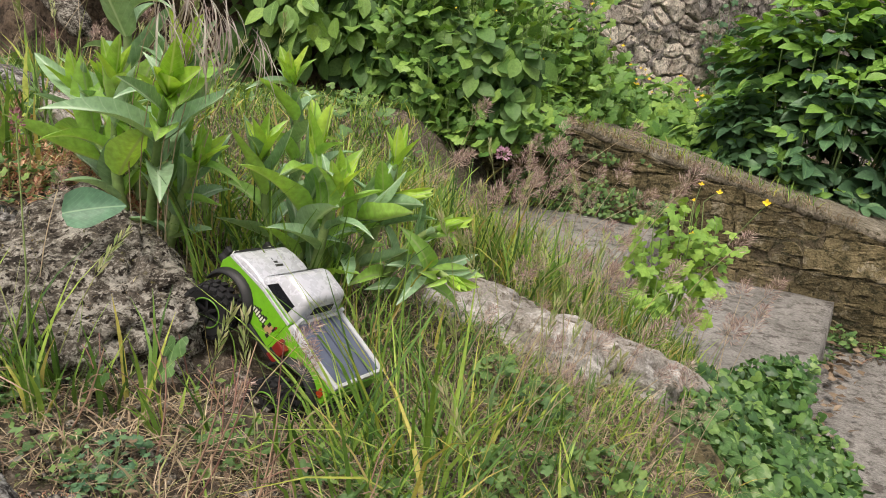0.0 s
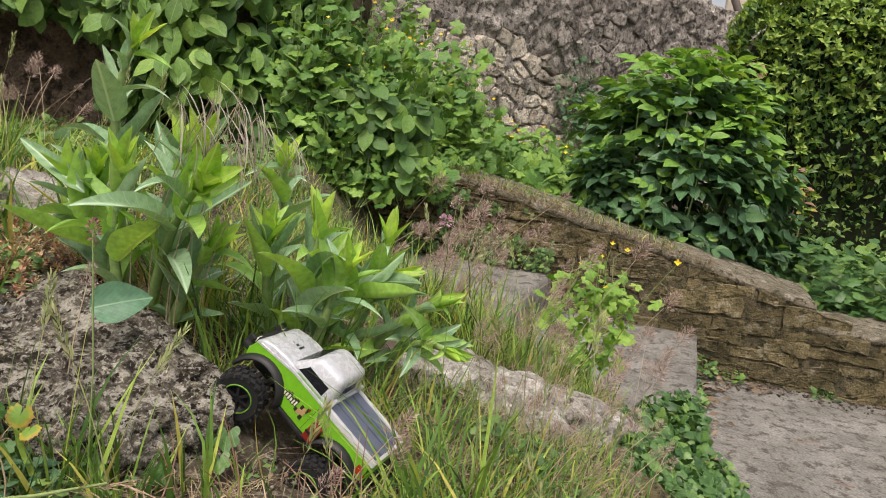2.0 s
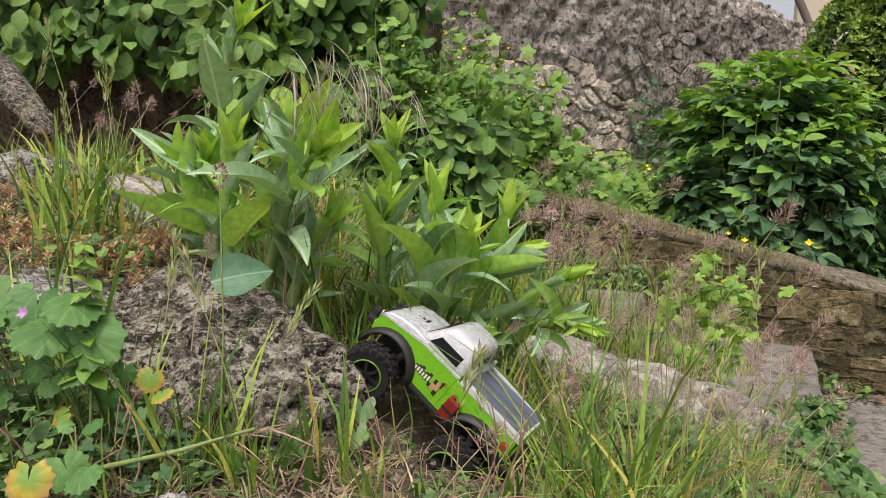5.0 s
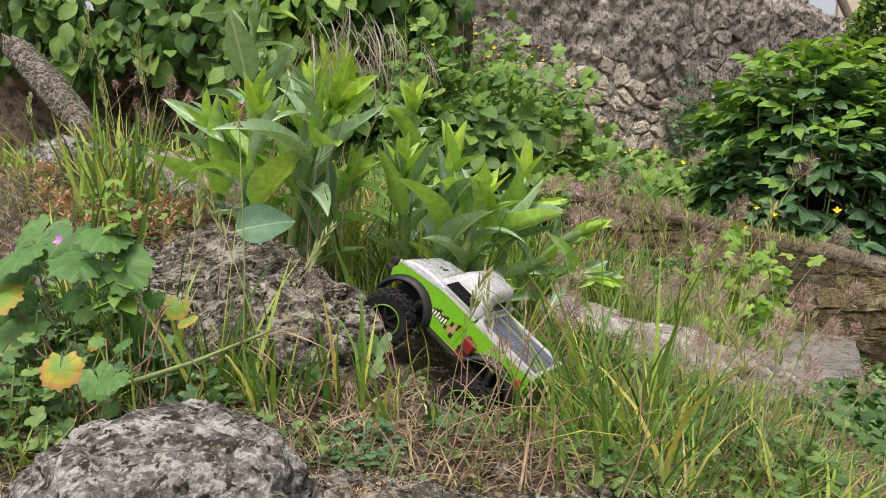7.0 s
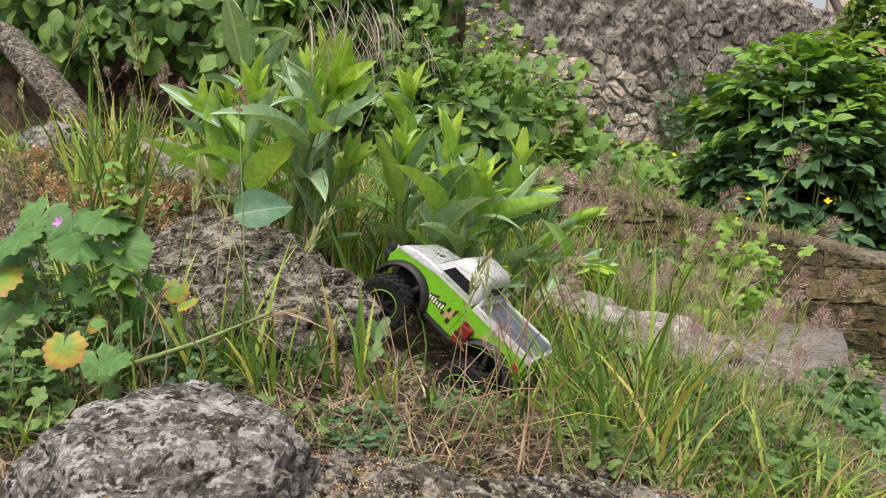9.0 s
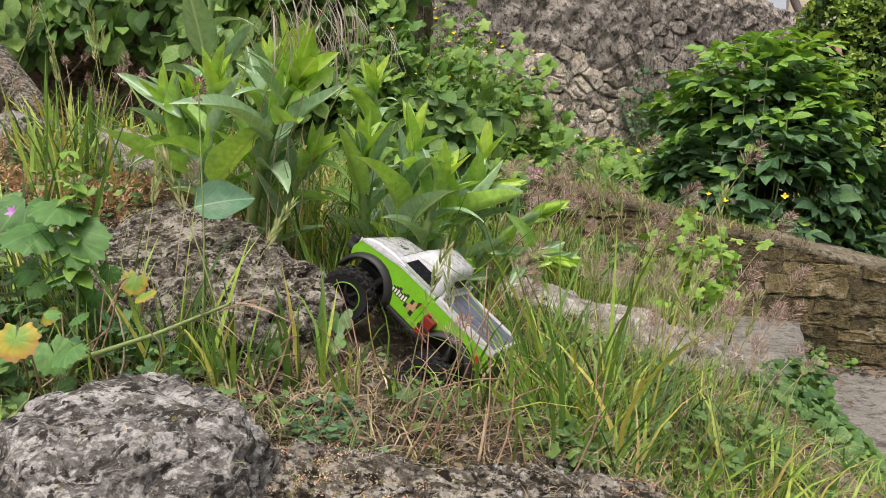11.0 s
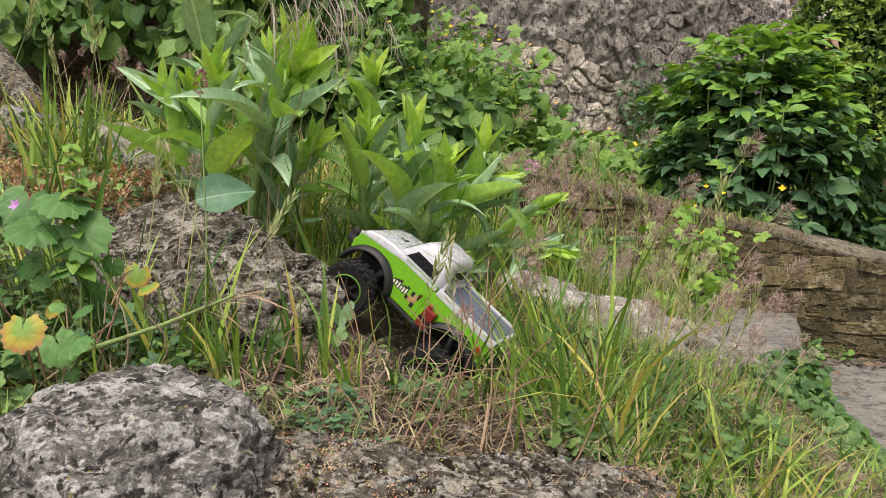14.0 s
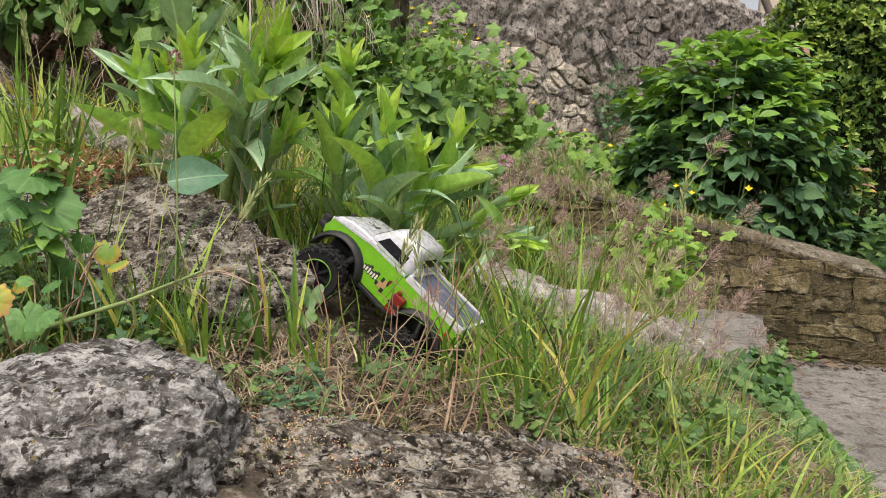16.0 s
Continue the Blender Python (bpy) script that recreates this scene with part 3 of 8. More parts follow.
def spread(lo, hi, step, reach, growth=1.18):
    mid = np.arange(lo, hi + step / 2, step)
    out, d = [], step
    while sum(out) < reach:
        d *= growth
        out.append(d)
    add = np.cumsum(out)
    return np.concatenate([lo - add[::-1], mid, hi + add])


def fbm(x, y, z, scale, octaves=4):
    return noise.fractal(Vector((x * scale, y * scale, z * scale)), 0.9, 2.0, octaves)


def relief_at(x, y):
    return 0.018 * fbm(x, y, 0, 5.0, 4) + 0.007 * fbm(x, y, 3, 24.0, 3)


gx, gy = spread(-2.6, 1.4, 0.028, 700), spread(0.0, 4.4, 0.028, 700)
GX, GY = np.meshgrid(gx, gy, indexing="ij")
GZ = ground_z(GX, GY)
near = (np.abs(GX) < 6) & (GY < 9) & (GY > -4)
flat_near = np.argwhere(near)
for i, j in flat_near:
    GZ[i, j] += relief_at(GX[i, j], GY[i, j])
idx = np.arange(GX.size).reshape(GX.shape)
quads = np.stack([idx[:-1, :-1], idx[1:, :-1], idx[1:, 1:], idx[:-1, 1:]], -1).reshape(-1, 4)
ground = new("ground", make_mesh("ground", np.stack([GX, GY, GZ], -1).reshape(-1, 3), quads, M_SOIL, True))
tagged(ground, "dry earthy garden bank strewn with straw", "ground", kind="structure")


def rough_block(x0, x1, y0, y1, z0, z1, material, amp=0.01, scale=6.0, cell=0.06, top=None, round_off=0.0, thick=0.0):
    """A stone block with a net of faces and uneven sides; top(x) may give the height of its upper side."""
    nx, ny, nz = [max(1, min(60, round((b - a) / cell))) for a, b in ((x0, x1), (y0, y1), (z0, z1))]
    nz = 2 if thick else nz
    bm = bmesh.new()
    seen = {}

    def vert(i, j, k):
        if (i, j, k) not in seen:
            u, v, w = i / nx, j / ny, k / nz
            x, y = x0 + (x1 - x0) * u, y0 + (y1 - y0) * v
            zt = z1 if top is None else top(x)
            zb = zt - thick if thick else z0
            z = zb + (zt - zb) * w
            inset = round_off if k == nz else 0
            cx, cy = (x0 + x1) / 2, (y0 + y1) / 2
            if inset and i in (0, nx):
                x += inset * (1 if i == 0 else -1)
            if inset and j in (0, ny):
                y += inset * (1 if j == 0 else -1)
            d = noise.noise_vector(Vector((x * scale, y * scale, z * scale))) * amp + noise.noise_vector(Vector((x, y, z)) * scale * 4) * amp * 0.35
            seen[i, j, k] = bm.verts.new(Vector((x, y, z)) + d)
        return seen[i, j, k]

    for a in range(nx):
        for b in range(ny):
            bm.faces.new([vert(a, b, nz), vert(a + 1, b, nz), vert(a + 1, b + 1, nz), vert(a, b + 1, nz)])
            bm.faces.new([vert(a, b + 1, 0), vert(a + 1, b + 1, 0), vert(a + 1, b, 0), vert(a, b, 0)])
        for c in range(nz):
            bm.faces.new([vert(a, 0, c), vert(a + 1, 0, c), vert(a + 1, 0, c + 1), vert(a, 0, c + 1)])
            bm.faces.new([vert(a + 1, ny, c), vert(a, ny, c), vert(a, ny, c + 1), vert(a + 1, ny, c + 1)])
    for b in range(ny):
        for c in range(nz):
            bm.faces.new([vert(0, b + 1, c), vert(0, b, c), vert(0, b, c + 1), vert(0, b + 1, c + 1)])
            bm.faces.new([vert(nx, b, c), vert(nx, b + 1, c), vert(nx, b + 1, c + 1), vert(nx, b, c + 1)])
    me = bpy.data.meshes.new("block")
    bm.to_mesh(me)
    bm.free()
    me.polygons.foreach_set("use_smooth", np.ones(len(me.polygons), dtype=bool))
    me.materials.append(material)
    return me


# ---- stone steps that climb to the left ----
steps = thing("steps", "worn grey stone steps with deep treads", "steps", kind="structure")
for k, (x0, x1, zt) in enumerate([(0.33, 2.30, 0.0), (-0.40, 0.385, 0.172), (-1.14, -0.345, 0.344), (2.2, 3.6, -0.17)]):
    mpart("tread", rough_block(x0, x1, 2.35, 4.02, zt - 0.30, zt, M_SLAB, 0.010, 5.0, 0.05, round_off=0.006), steps)

# ---- sloping parapet of mossy stone beside the steps ----
def parapet_top(x):
    return 0.425 + (0.79 - x) * 0.212


parapet = thing("wall_parapet", "low sloping parapet of mossy brown stone beside the steps", "wall", kind="structure")
mpart("core", rough_block(-1.75, 0.83, 4.038, 4.45, -0.3, 0.5, M_MORTAR, 0.012, 7, 0.06, lambda x: parapet_top(x) - 0.03), parapet)
mpart("coping", rough_block(-1.75, 0.86, 4.034, 4.52, 0.2, 0.5, M_COPING, 0.010, 16, 0.033, parapet_top, 0.004, 0.036), parapet, label="uneven mortar coping with moss")
mpart("low_core", rough_block(0.80, 3.4, 4.038, 4.45, -0.4, 0.27, M_MORTAR, 0.012, 7, 0.06), parapet)
mpart("low_coping", rough_block(0.79, 3.4, 4.030, 4.50, 0.275, 0.31, M_COPING, 0.010, 16, 0.035, None, 0.004), parapet)

# ---- old rubble wall behind the garden ----
WALL_O, WALL_D = np.array([-1.62, 6.25]), np.array([0.5, 0.866])
WALL_N = np.array([0.866, -0.5])


def rubble_top(s):
    return 2.95 - 0.075 * s + 0.09 * fbm(s, 0, 0, 1.7, 4) + 0.05 * fbm(s, 5, 0, 7, 2)


rubble = thing("wall_rubble", "tall weathered rubble stone wall behind the garden", "wall", kind="structure")
sv = np.linspace(-2.2, 5.4, 430)
wv = np.linspace(0, 1, 150)
front, back = [], []
for s in sv:
    zt = rubble_top(s)
    p = WALL_O + WALL_D * s
    for w in wv:
        z = 0.1 + (zt - 0.1) * w
        d = 0.045 * fbm(p[0], p[1], z, 3.2, 3) + 0.034 * fbm(p[0], p[1], z, 10, 4) + 0.014 * abs(fbm(p[0], p[1], z, 26, 2)) - 0.012 * max(0, 0.25 - abs(fbm(p[0], p[1], z * 1.6, 6.5, 2))) * 4 - 0.10 * ease(0.93, 1.0, w)
        q = p + WALL_N * d
        front.append((q[0], q[1], z))
        q = p - WALL_N * 0.5
        back.append((q[0], q[1], z))
n_s, n_w = len(sv), len(wv)
fi = np.arange(n_s * n_w).reshape(n_s, n_w)
bi = fi + n_s * n_w
faces = [np.stack([fi[:-1, :-1], fi[1:, :-1], fi[1:, 1:], fi[:-1, 1:]], -1).reshape(-1, 4),
         np.stack([bi[1:, :-1], bi[:-1, :-1], bi[:-1, 1:], bi[1:, 1:]], -1).reshape(-1, 4),
         np.stack([fi[:-1, -1], fi[1:, -1], bi[1:, -1], bi[:-1, -1]], -1),
         np.stack([bi[0, :-1], fi[0, :-1], fi[0, 1:], bi[0, 1:]], -1),
         np.stack([fi[-1, :-1], bi[-1, :-1], bi[-1, 1:], fi[-1, 1:]], -1)]
mpart("core", make_mesh("rubble_core", np.array(front + back), np.concatenate(faces), M_WALLCORE, True), rubble)

# ---- dark earth face of the terrace, under the creeper ----
ex, ez = np.linspace(-4.6, -1.62, 90), np.linspace(0, 1, 36)
ev = []
for x in ex:
    yb = 3.42 + 0.5 * float(ease(1.95, 1.6, -x)) - 0.25 * float(ease(2.2, 3.6, -x))
    for w in ez:
        z = 0.55 + 1.2 * w
        d = 0.11 * fbm(x, 0, z, 2.2, 4) + 0.04 * fbm(x, 2, z, 9, 3)
        ev.append((x, yb + d + 0.10 * w, z))
ev = np.array(ev)
n_f = len(ev)
ev = np.concatenate([ev, ev + (0, 0.4, 0)])
ei = np.arange(n_f).reshape(len(ex), len(ez))
eb = ei + n_f
ef = np.concatenate([np.stack([ei[:-1, :-1], ei[1:, :-1], ei[1:, 1:], ei[:-1, 1:]], -1).reshape(-1, 4),
                     np.stack([eb[1:, :-1], eb[:-1, :-1], eb[:-1, 1:], eb[1:, 1:]], -1).reshape(-1, 4),
                     np.stack([ei[:-1, -1], ei[1:, -1], eb[1:, -1], eb[:-1, -1]], -1),
                     np.stack([ei[-1, :-1], eb[-1, :-1], eb[-1, 1:], ei[-1, 1:]], -1)])
earth = new("terrace_face", make_mesh("earth_face", ev, ef, M_EARTH, True))
tagged(earth, "dark earth and rock face of a terrace under hanging creeper", "bank", kind="structure")

# ---- house far behind: plain beige wall, eaves and a slanting pipe ----
house = thing("house", "beige plastered house far behind the wall", "house", (0.3, 13.0, 0))
part("wall", box_bm(0.0, 9.0, 0.0, 6.0, 0.0, 6.2, 0.02), M_PLASTER, house)
part("roof", prism_bm([(-0.4, 6.2), (9.4, 6.2), (9.4, 6.4), (4.5, 8.2), (-0.4, 6.4)], -0.4, 6.4), M_TILE, house, "clay tile roof")
v, f = tube([(-0.62, -0.35, 4.9), (-0.1, -0.3, 3.75), (0.3, -0.25, 2.9), (0.9, -0.2, 1.6)], 0.06, 0.06, 8)
mpart("pipe", make_mesh("pipe", v, f, M_PIPE, True), house, label="slanting grey-brown pipe")


# ---- boulders of lichen-spotted limestone ----
def boulder(name, centre, size, turn, seed, material, label, sub=5, lumps=0.22, group="boulders", cracks=0.06, grit=1.0):
    bm = bmesh.new()
    bmesh.ops.create_icosphere(bm, subdivisions=sub, radius=1.0)
    shift = Vector(np.random.default_rng(seed).uniform(-30, 30, 3))
    for v in bm.verts:
        c = v.co.copy()
        block = Vector([math.copysign(abs(a) ** 0.72, a) for a in c])
        r = 1 + lumps * noise.fractal(c * 1.3 + shift, 0.8, 2.1, 4) + 0.06 * grit * noise.fractal(c * 4.5 + shift, 0.6, 2.0, 5)
        crack = max(0.0, 0.10 - abs(noise.noise(Vector((c.x, c.y, c.z * 2.0)) * 1.7 + shift))) / 0.10
        r -= cracks * crack ** 1.5 + 0.022 * grit * abs(noise.noise(c * 14 + shift))
        cell = noise.voronoi(c * 4.5 + shift)[0][0]
        v.co = block * 0.88 * r * (1 - 0.07 * grit + 0.12 * grit * min(cell * 2, 1))
    for v in bm.verts:
        v.co = Vector((v.co.x * size[0], v.co.y * size[1], v.co.z * size[2]))
    me = bpy.data.meshes.new(name)
    bm.to_mesh(me)
    bm.free()
    me.polygons.foreach_set("use_smooth", np.ones(len(me.polygons), dtype=bool))
    me.materials.append(material)
    ob = new(name, me)
    ob.matrix_basis = pose(*centre, *turn)
    return tagged(ob, label, "rock", group)


ROCKS, ROCK_OBS = [], []


def rock(x, y, z, sx, sy, sz, turn, seed, material, label, sub=4, lumps=0.22, grit=1.0):
    ROCKS.append((x, y, sx, sy, radians(turn[2])))
    ob = boulder("boulder" if sx > 0.09 else "stone", (x, y, z), (sx, sy, sz), turn, seed, material, label, sub, lumps, grit=grit)
    ROCK_OBS.append(ob)
    return ob


rock(-0.50, 1.17, 0.605, 0.27, 0.165, 0.145, (10, 9, -22), 3, M_LIME, "grey limestone boulder spotted with lichen in grass", 6, 0.17, 0.75)
rock(-0.208, 0.808, 0.577, 0.112, 0.105, 0.086, (0, 3, -22), 8, M_GREYROCK, "pitted grey limestone boulder with white lichen", 6, 0.16, 0.5)
rock(-0.17, 1.72, 0.520, 0.135, 0.14, 0.098, (0, 8, 10), 11, M_PALE, "pale limestone outcrop half sunk in dry grass", 5, 0.18, 0.6)
rock(-0.03, 1.76, 0.488, 0.13, 0.135, 0.098, (0, 14, 24), 12, M_PALE, "pale limestone outcrop half sunk in dry grass", 5, 0.18, 0.6)
rock(0.075, 1.87, 0.445, 0.125, 0.115, 0.092, (0, 18, 42), 14, M_PALE, "pale limestone outcrop at the edge of the bank", 5, 0.18, 0.6)
rock(0.150, 2.00, 0.408, 0.095, 0.075, 0.062, (0, 24, 55), 15, M_PALE, "white limestone edge of the bank", 5, 0.12, 0.5)
rock(0.25, 1.76, 0.355, 0.05, 0.11, 0.075, (0, 14, 30), 17, M_MOSSY, "mossy brown stone edge of the bank", 4)
rock(0.335, 1.56, 0.335, 0.05, 0.11, 0.075, (0, 10, 25), 18, M_MOSSY, "mossy brown stone edge of the bank", 4)
rock(-0.80, 1.42, 0.800, 0.12, 0.065, 0.055, (0, 26, 10), 21, M_PALE, "flat pale stone lying in grass", 4)
rock(-1.18, 1.47, 0.85, 0.12, 0.08, 0.06, (0, 10, 5), 24, M_GREYROCK, "grey stone half covered with sedum", 4)
rock(-0.68, 1.10, 0.70, 0.10, 0.09, 0.055, (0, 12, 0), 27, M_GREYROCK, "low grey stone behind geranium leaves", 4)
rock(-0.03, 0.925, 0.530, 0.17, 0.085, 0.055, (0, 7, 30), 30, M_LIME, "flat gravelly stone in dry soil", 5, 0.3)
rock(0.085, 1.03, 0.502, 0.12, 0.075, 0.055, (0, 8, 35), 33, M_LIME, "flat gravelly stone in dry soil", 5, 0.3)
rock(-0.14, 0.885, 0.550, 0.09, 0.06, 0.045, (4, 8, 40), 36, M_LIME, "flat gravelly stone in dry soil", 5, 0.3)
rock(-0.28, 1.13, 0.575, 0.075, 0.05, 0.045, (0, 18, -10), 39, M_LIME, "small grey rock under the toy truck", 4)
rock(-0.13, 1.13, 0.535, 0.06, 0.045, 0.035, (0, 10, 20), 42, M_LIME, "small grey rock under the toy truck", 4)
rock(-2.92, 2.62, 1.22, 0.46, 0.08, 0.06, (0, 36, -4), 45, M_LIME, "leaning grey stone slab at the foot of the terrace", 4, 0.12)
for k in range(26):
    x, y = RNG.uniform(-0.35, 0.3), RNG.uniform(0.82, 1.25)
    s = RNG.uniform(0.008, 0.02)
    rock(x, y, float(ground_z(x, y)) + s * 0.4, s, s * 0.8, s * 0.6, (0, 0, RNG.uniform(0, 180)), 60 + k, M_LIME, "small stone in dry soil", 2)


# ---- toy rock-crawler truck on the bank ----
S = 1.06
car = thing("toy_truck", "lime green and silver toy pickup climbing the grassy bank", "toy truck", pose(-0.224, 1.270, 0.592, 5, -37.5, 177))


WIDE = 1.12


def sc(*values):
    """Scales a place (x, y, z) or a box (x0, x1, y0, y1, z0, z1) of the truck's plan."""
    across = (1,) if len(values) == 3 else (2, 3)
    return [S * a * (WIDE if i in across else 1) for i, a in enumerate(values)]


def cbox(name, material, x0, x1, y0, y1, z0, z1, bevel=0.0015, parent=None, label=""):
    return part(name, box_bm(*sc(x0, x1, y0, y1, z0, z1), bevel * S), material, parent or car, label)


def arch(cx, r, a0, a1, n=9, cz=0.036):
    return [(cx + r * math.cos(a), cz + r * math.sin(a)) for a in np.radians(np.linspace(a0, a1, n))]


side = [(-0.106, 0.058), (-0.104, 0.0885), (-0.012, 0.0895), (-0.012, 0.093), (0.042, 0.092), (0.104, 0.081), (0.109, 0.066), (0.105, 0.054)]
side += arch(0.068, 0.037, 20, 165) + [(0.026, 0.046), (-0.028, 0.046)] + arch(-0.068, 0.037, 15, 160)
part("body", prism_bm([(S * a, S * b) for a, b in side], -0.041 * S * WIDE, 0.041 * S * WIDE, 0.0012), M_GREENP, car, "lime green painted body")
part("hood", prism_bm([(S * a, S * b) for a, b in [(0.040, 0.085), (0.040, 0.0955), (0.066, 0.0950), (0.086, 0.0920), (0.100, 0.0870), (0.1070, 0.080), (0.1075, 0.074)]], -0.0385 * S * WIDE, 0.0385 * S * WIDE, 0.003), M_SILVER, car, "silver hood", smooth=True)
for sgn in (1, -1):
    part("belt_line", prism_bm([(S * a, S * b) for a, b in [(-0.012, 0.0905), (-0.012, 0.0935), (0.044, 0.0930), (0.104, 0.0820), (0.104, 0.0795), (0.042, 0.0900)]], S * WIDE * (sgn * 0.0405 - 0.0010), S * WIDE * (sgn * 0.0405 + 0.0010)), M_SILVER, car, "silver line along the side")
bm = bmesh.new()
lowv = [bm.verts.new(sc(x, y, 0.090)) for x, y in ((-0.015, -0.0395), (0.060, -0.0395), (0.060, 0.0395), (-0.015, 0.0395))]
topv = [bm.verts.new(sc(x, y, 0.129)) for x, y in ((-0.009, -0.031), (0.032, -0.031), (0.032, 0.031), (-0.009, 0.031))]
bm.faces.new(lowv[::-1])
bm.faces.new(topv)
for i in range(4):
    j = (i + 1) % 4
    bm.faces.new((lowv[i], lowv[j], topv[j], topv[i]))
bmesh.ops.bevel(bm, geom=bm.edges[:], offset=0.0085 * S, segments=4, affect="EDGES", profile=0.5)
cab = part("cab", bm, M_SILVER, car, "silver cab with rounded roof", smooth=True)


def pane(name, corners, depth, parent, material=M_GLASSD, label="dark tinted window"):
    """A thin plate over four corners, with a thickness along depth."""
    bm = bmesh.new()
    a = [bm.verts.new(sc(*c)) for c in corners]
    b = [bm.verts.new(sc(*(np.array(c) + depth))) for c in corners]
    bm.faces.new(a)
    bm.faces.new(b[::-1])
    for i in range(4):
        j = (i + 1) % 4
        bm.faces.new((a[j], a[i], b[i], b[j]))
    bmesh.ops.recalc_face_normals(bm, faces=bm.faces[:])
    return part(name, bm, material, parent, label)


def cab_y(z):
    return 0.0395 - (z - 0.090) / 0.037 * 0.009


for sgn in (1, -1):
    pane("side_window", [(0.000, sgn * (cab_y(0.0975) + 0.0005), 0.0975), (0.043, sgn * (cab_y(0.0975) + 0.0005), 0.0975), (0.028, sgn * (cab_y(0.1205) + 0.0005), 0.1205), (0.000, sgn * (cab_y(0.1205) + 0.0005), 0.1205)], (0, -sgn * 0.004, 0), cab)
rx = lambda z: -0.0153 + (z - 0.090) / 0.037 * 0.007
pane("rear_window_frame", [(rx(0.101), -0.021, 0.101), (rx(0.101), 0.021, 0.101), (rx(0.118), 0.019, 0.118), (rx(0.118), -0.019, 0.118)], (0.004, 0, 0), cab, M_TRIMW, "pale window surround")
pane("rear_window", [(rx(0.104) - 0.0008, -0.017, 0.104), (rx(0.104) - 0.0008, 0.017, 0.104), (rx(0.115) - 0.0008, 0.016, 0.115), (rx(0.115) - 0.0008, -0.016, 0.115)], (0.004, 0, 0), cab)
cbox("window_badge", M_DECALW, -0.0115, -0.0100, 0.002, 0.013, 0.1075, 0.1115, 0.0003, cab)
cbox("window_badge", M_DECALW, -0.0115, -0.0100, -0.013, -0.003, 0.1075, 0.1115, 0.0003, cab)
wx = lambda z: 0.0605 - (z - 0.090) / 0.039 * 0.028
pane("windscreen", [(wx(0.099), -0.030, 0.099), (wx(0.099), 0.030, 0.099), (wx(0.119), 0.026, 0.119), (wx(0.119), -0.026, 0.119)], (-0.004, 0, -0.002), cab)

for k in range(4):
    y0 = -0.0360 + k * 0.0182
    cbox("bed_panel", M_BEDPANEL, -0.1015, -0.017, y0, y0 + 0.0158, 0.088, 0.0945, 0.0006)
cbox("bed_floor", M_BLACKP, -0.1018, -0.017, -0.0362, 0.0362, 0.0870, 0.0905, 0.0)
for sgn in (1, -1):
    cbox("bed_rail", M_TRIMW, -0.1035, -0.015, sgn * 0.0390 - 0.0026, sgn * 0.0390 + 0.0026, 0.0885, 0.0965, 0.001, label="white bed rail")
    cbox("roll_bar", M_SILVER, -0.019, -0.0145, sgn * 0.033 - 0.002, sgn * 0.033 + 0.002, 0.093, 0.107, 0.001)
    cbox("tail_light", M_LENS, -0.100, -0.092, sgn * 0.0412 - 0.0014, sgn * 0.0412 + 0.0014, 0.069, 0.080, 0.0006, label="orange-red tail light")
    cbox("rear_light", M_LENS, -0.1075, -0.105, sgn * 0.034 - 0.004, sgn * 0.034 + 0.004, 0.066, 0.072, 0.0006)
    cbox("rock_slider", M_BLACKP, -0.030, 0.030, sgn * 0.0405 - 0.003, sgn * 0.0405 + 0.003, 0.040, 0.0455)
cbox("bed_rail", M_TRIMW, -0.1065, -0.1020, -0.0416, 0.0416, 0.0885, 0.0965, 0.001)
cbox("bed_rail", M_TRIMW, -0.0175, -0.0135, -0.036, 0.036, 0.0905, 0.096, 0.001)
cbox("tailgate", M_GREENP, -0.1085, -0.1055, -0.038, 0.038, 0.064, 0.090, 0.001)
cbox("rear_bumper", M_BLACKP, -0.116, -0.103, -0.043, 0.043, 0.050, 0.060, 0.003)
cbox("front_bumper", M_BLACKP, 0.106, 0.120, -0.038, 0.038, 0.058, 0.067, 0.003)
for sgn in (1, -1):
    cbox("lower_panel", M_BLACKP, -0.108, -0.094, sgn * 0.0405 - 0.003, sgn * 0.0405 + 0.003, 0.050, 0.064, 0.0015, label="black lower corner panel")
    cbox("headlight", M_DECALW, 0.1085, 0.1125, sgn * 0.025 - 0.0045, sgn * 0.025 + 0.0045, 0.068, 0.077, 0.0015, label="small pale headlight")
    cbox("bumper_horn", M_BLACKP, 0.112, 0.122, sgn * 0.030 - 0.003, sgn * 0.030 + 0.003, 0.060, 0.075, 0.002)
cbox("spare_hitch", M_BLACKP, -0.121, -0.113, -0.008, 0.008, 0.050, 0.057, 0.0015)
cbox("grille", M_BLACKP, 0.1065, 0.1105, -0.030, 0.030, 0.066, 0.079, 0.001)
cbox("winch", M_BLACKP, 0.104, 0.114, -0.014, 0.014, 0.067, 0.076, 0.003)
cbox("chassis", M_BLACKP, -0.095, 0.100, -0.017, 0.017, 0.036, 0.054, 0.003)
cbox("skid_plate", M_BLACKP, -0.03, 0.035, -0.026, 0.026, 0.031, 0.040, 0.002)
red_can = cbox("fuel_can", M_REDP, -0.034, -0.018, 0.041, 0.0495, 0.048, 0.073, 0.002, label="red plastic fuel can")
cbox("cap", M_REDP, -0.024, -0.019, 0.043, 0.048, 0.073, 0.0765, 0.0008, red_can)
cbox("band", M_BLACKP, -0.0345, -0.0175, 0.0492, 0.0503, 0.058, 0.061, 0.0003, red_can)
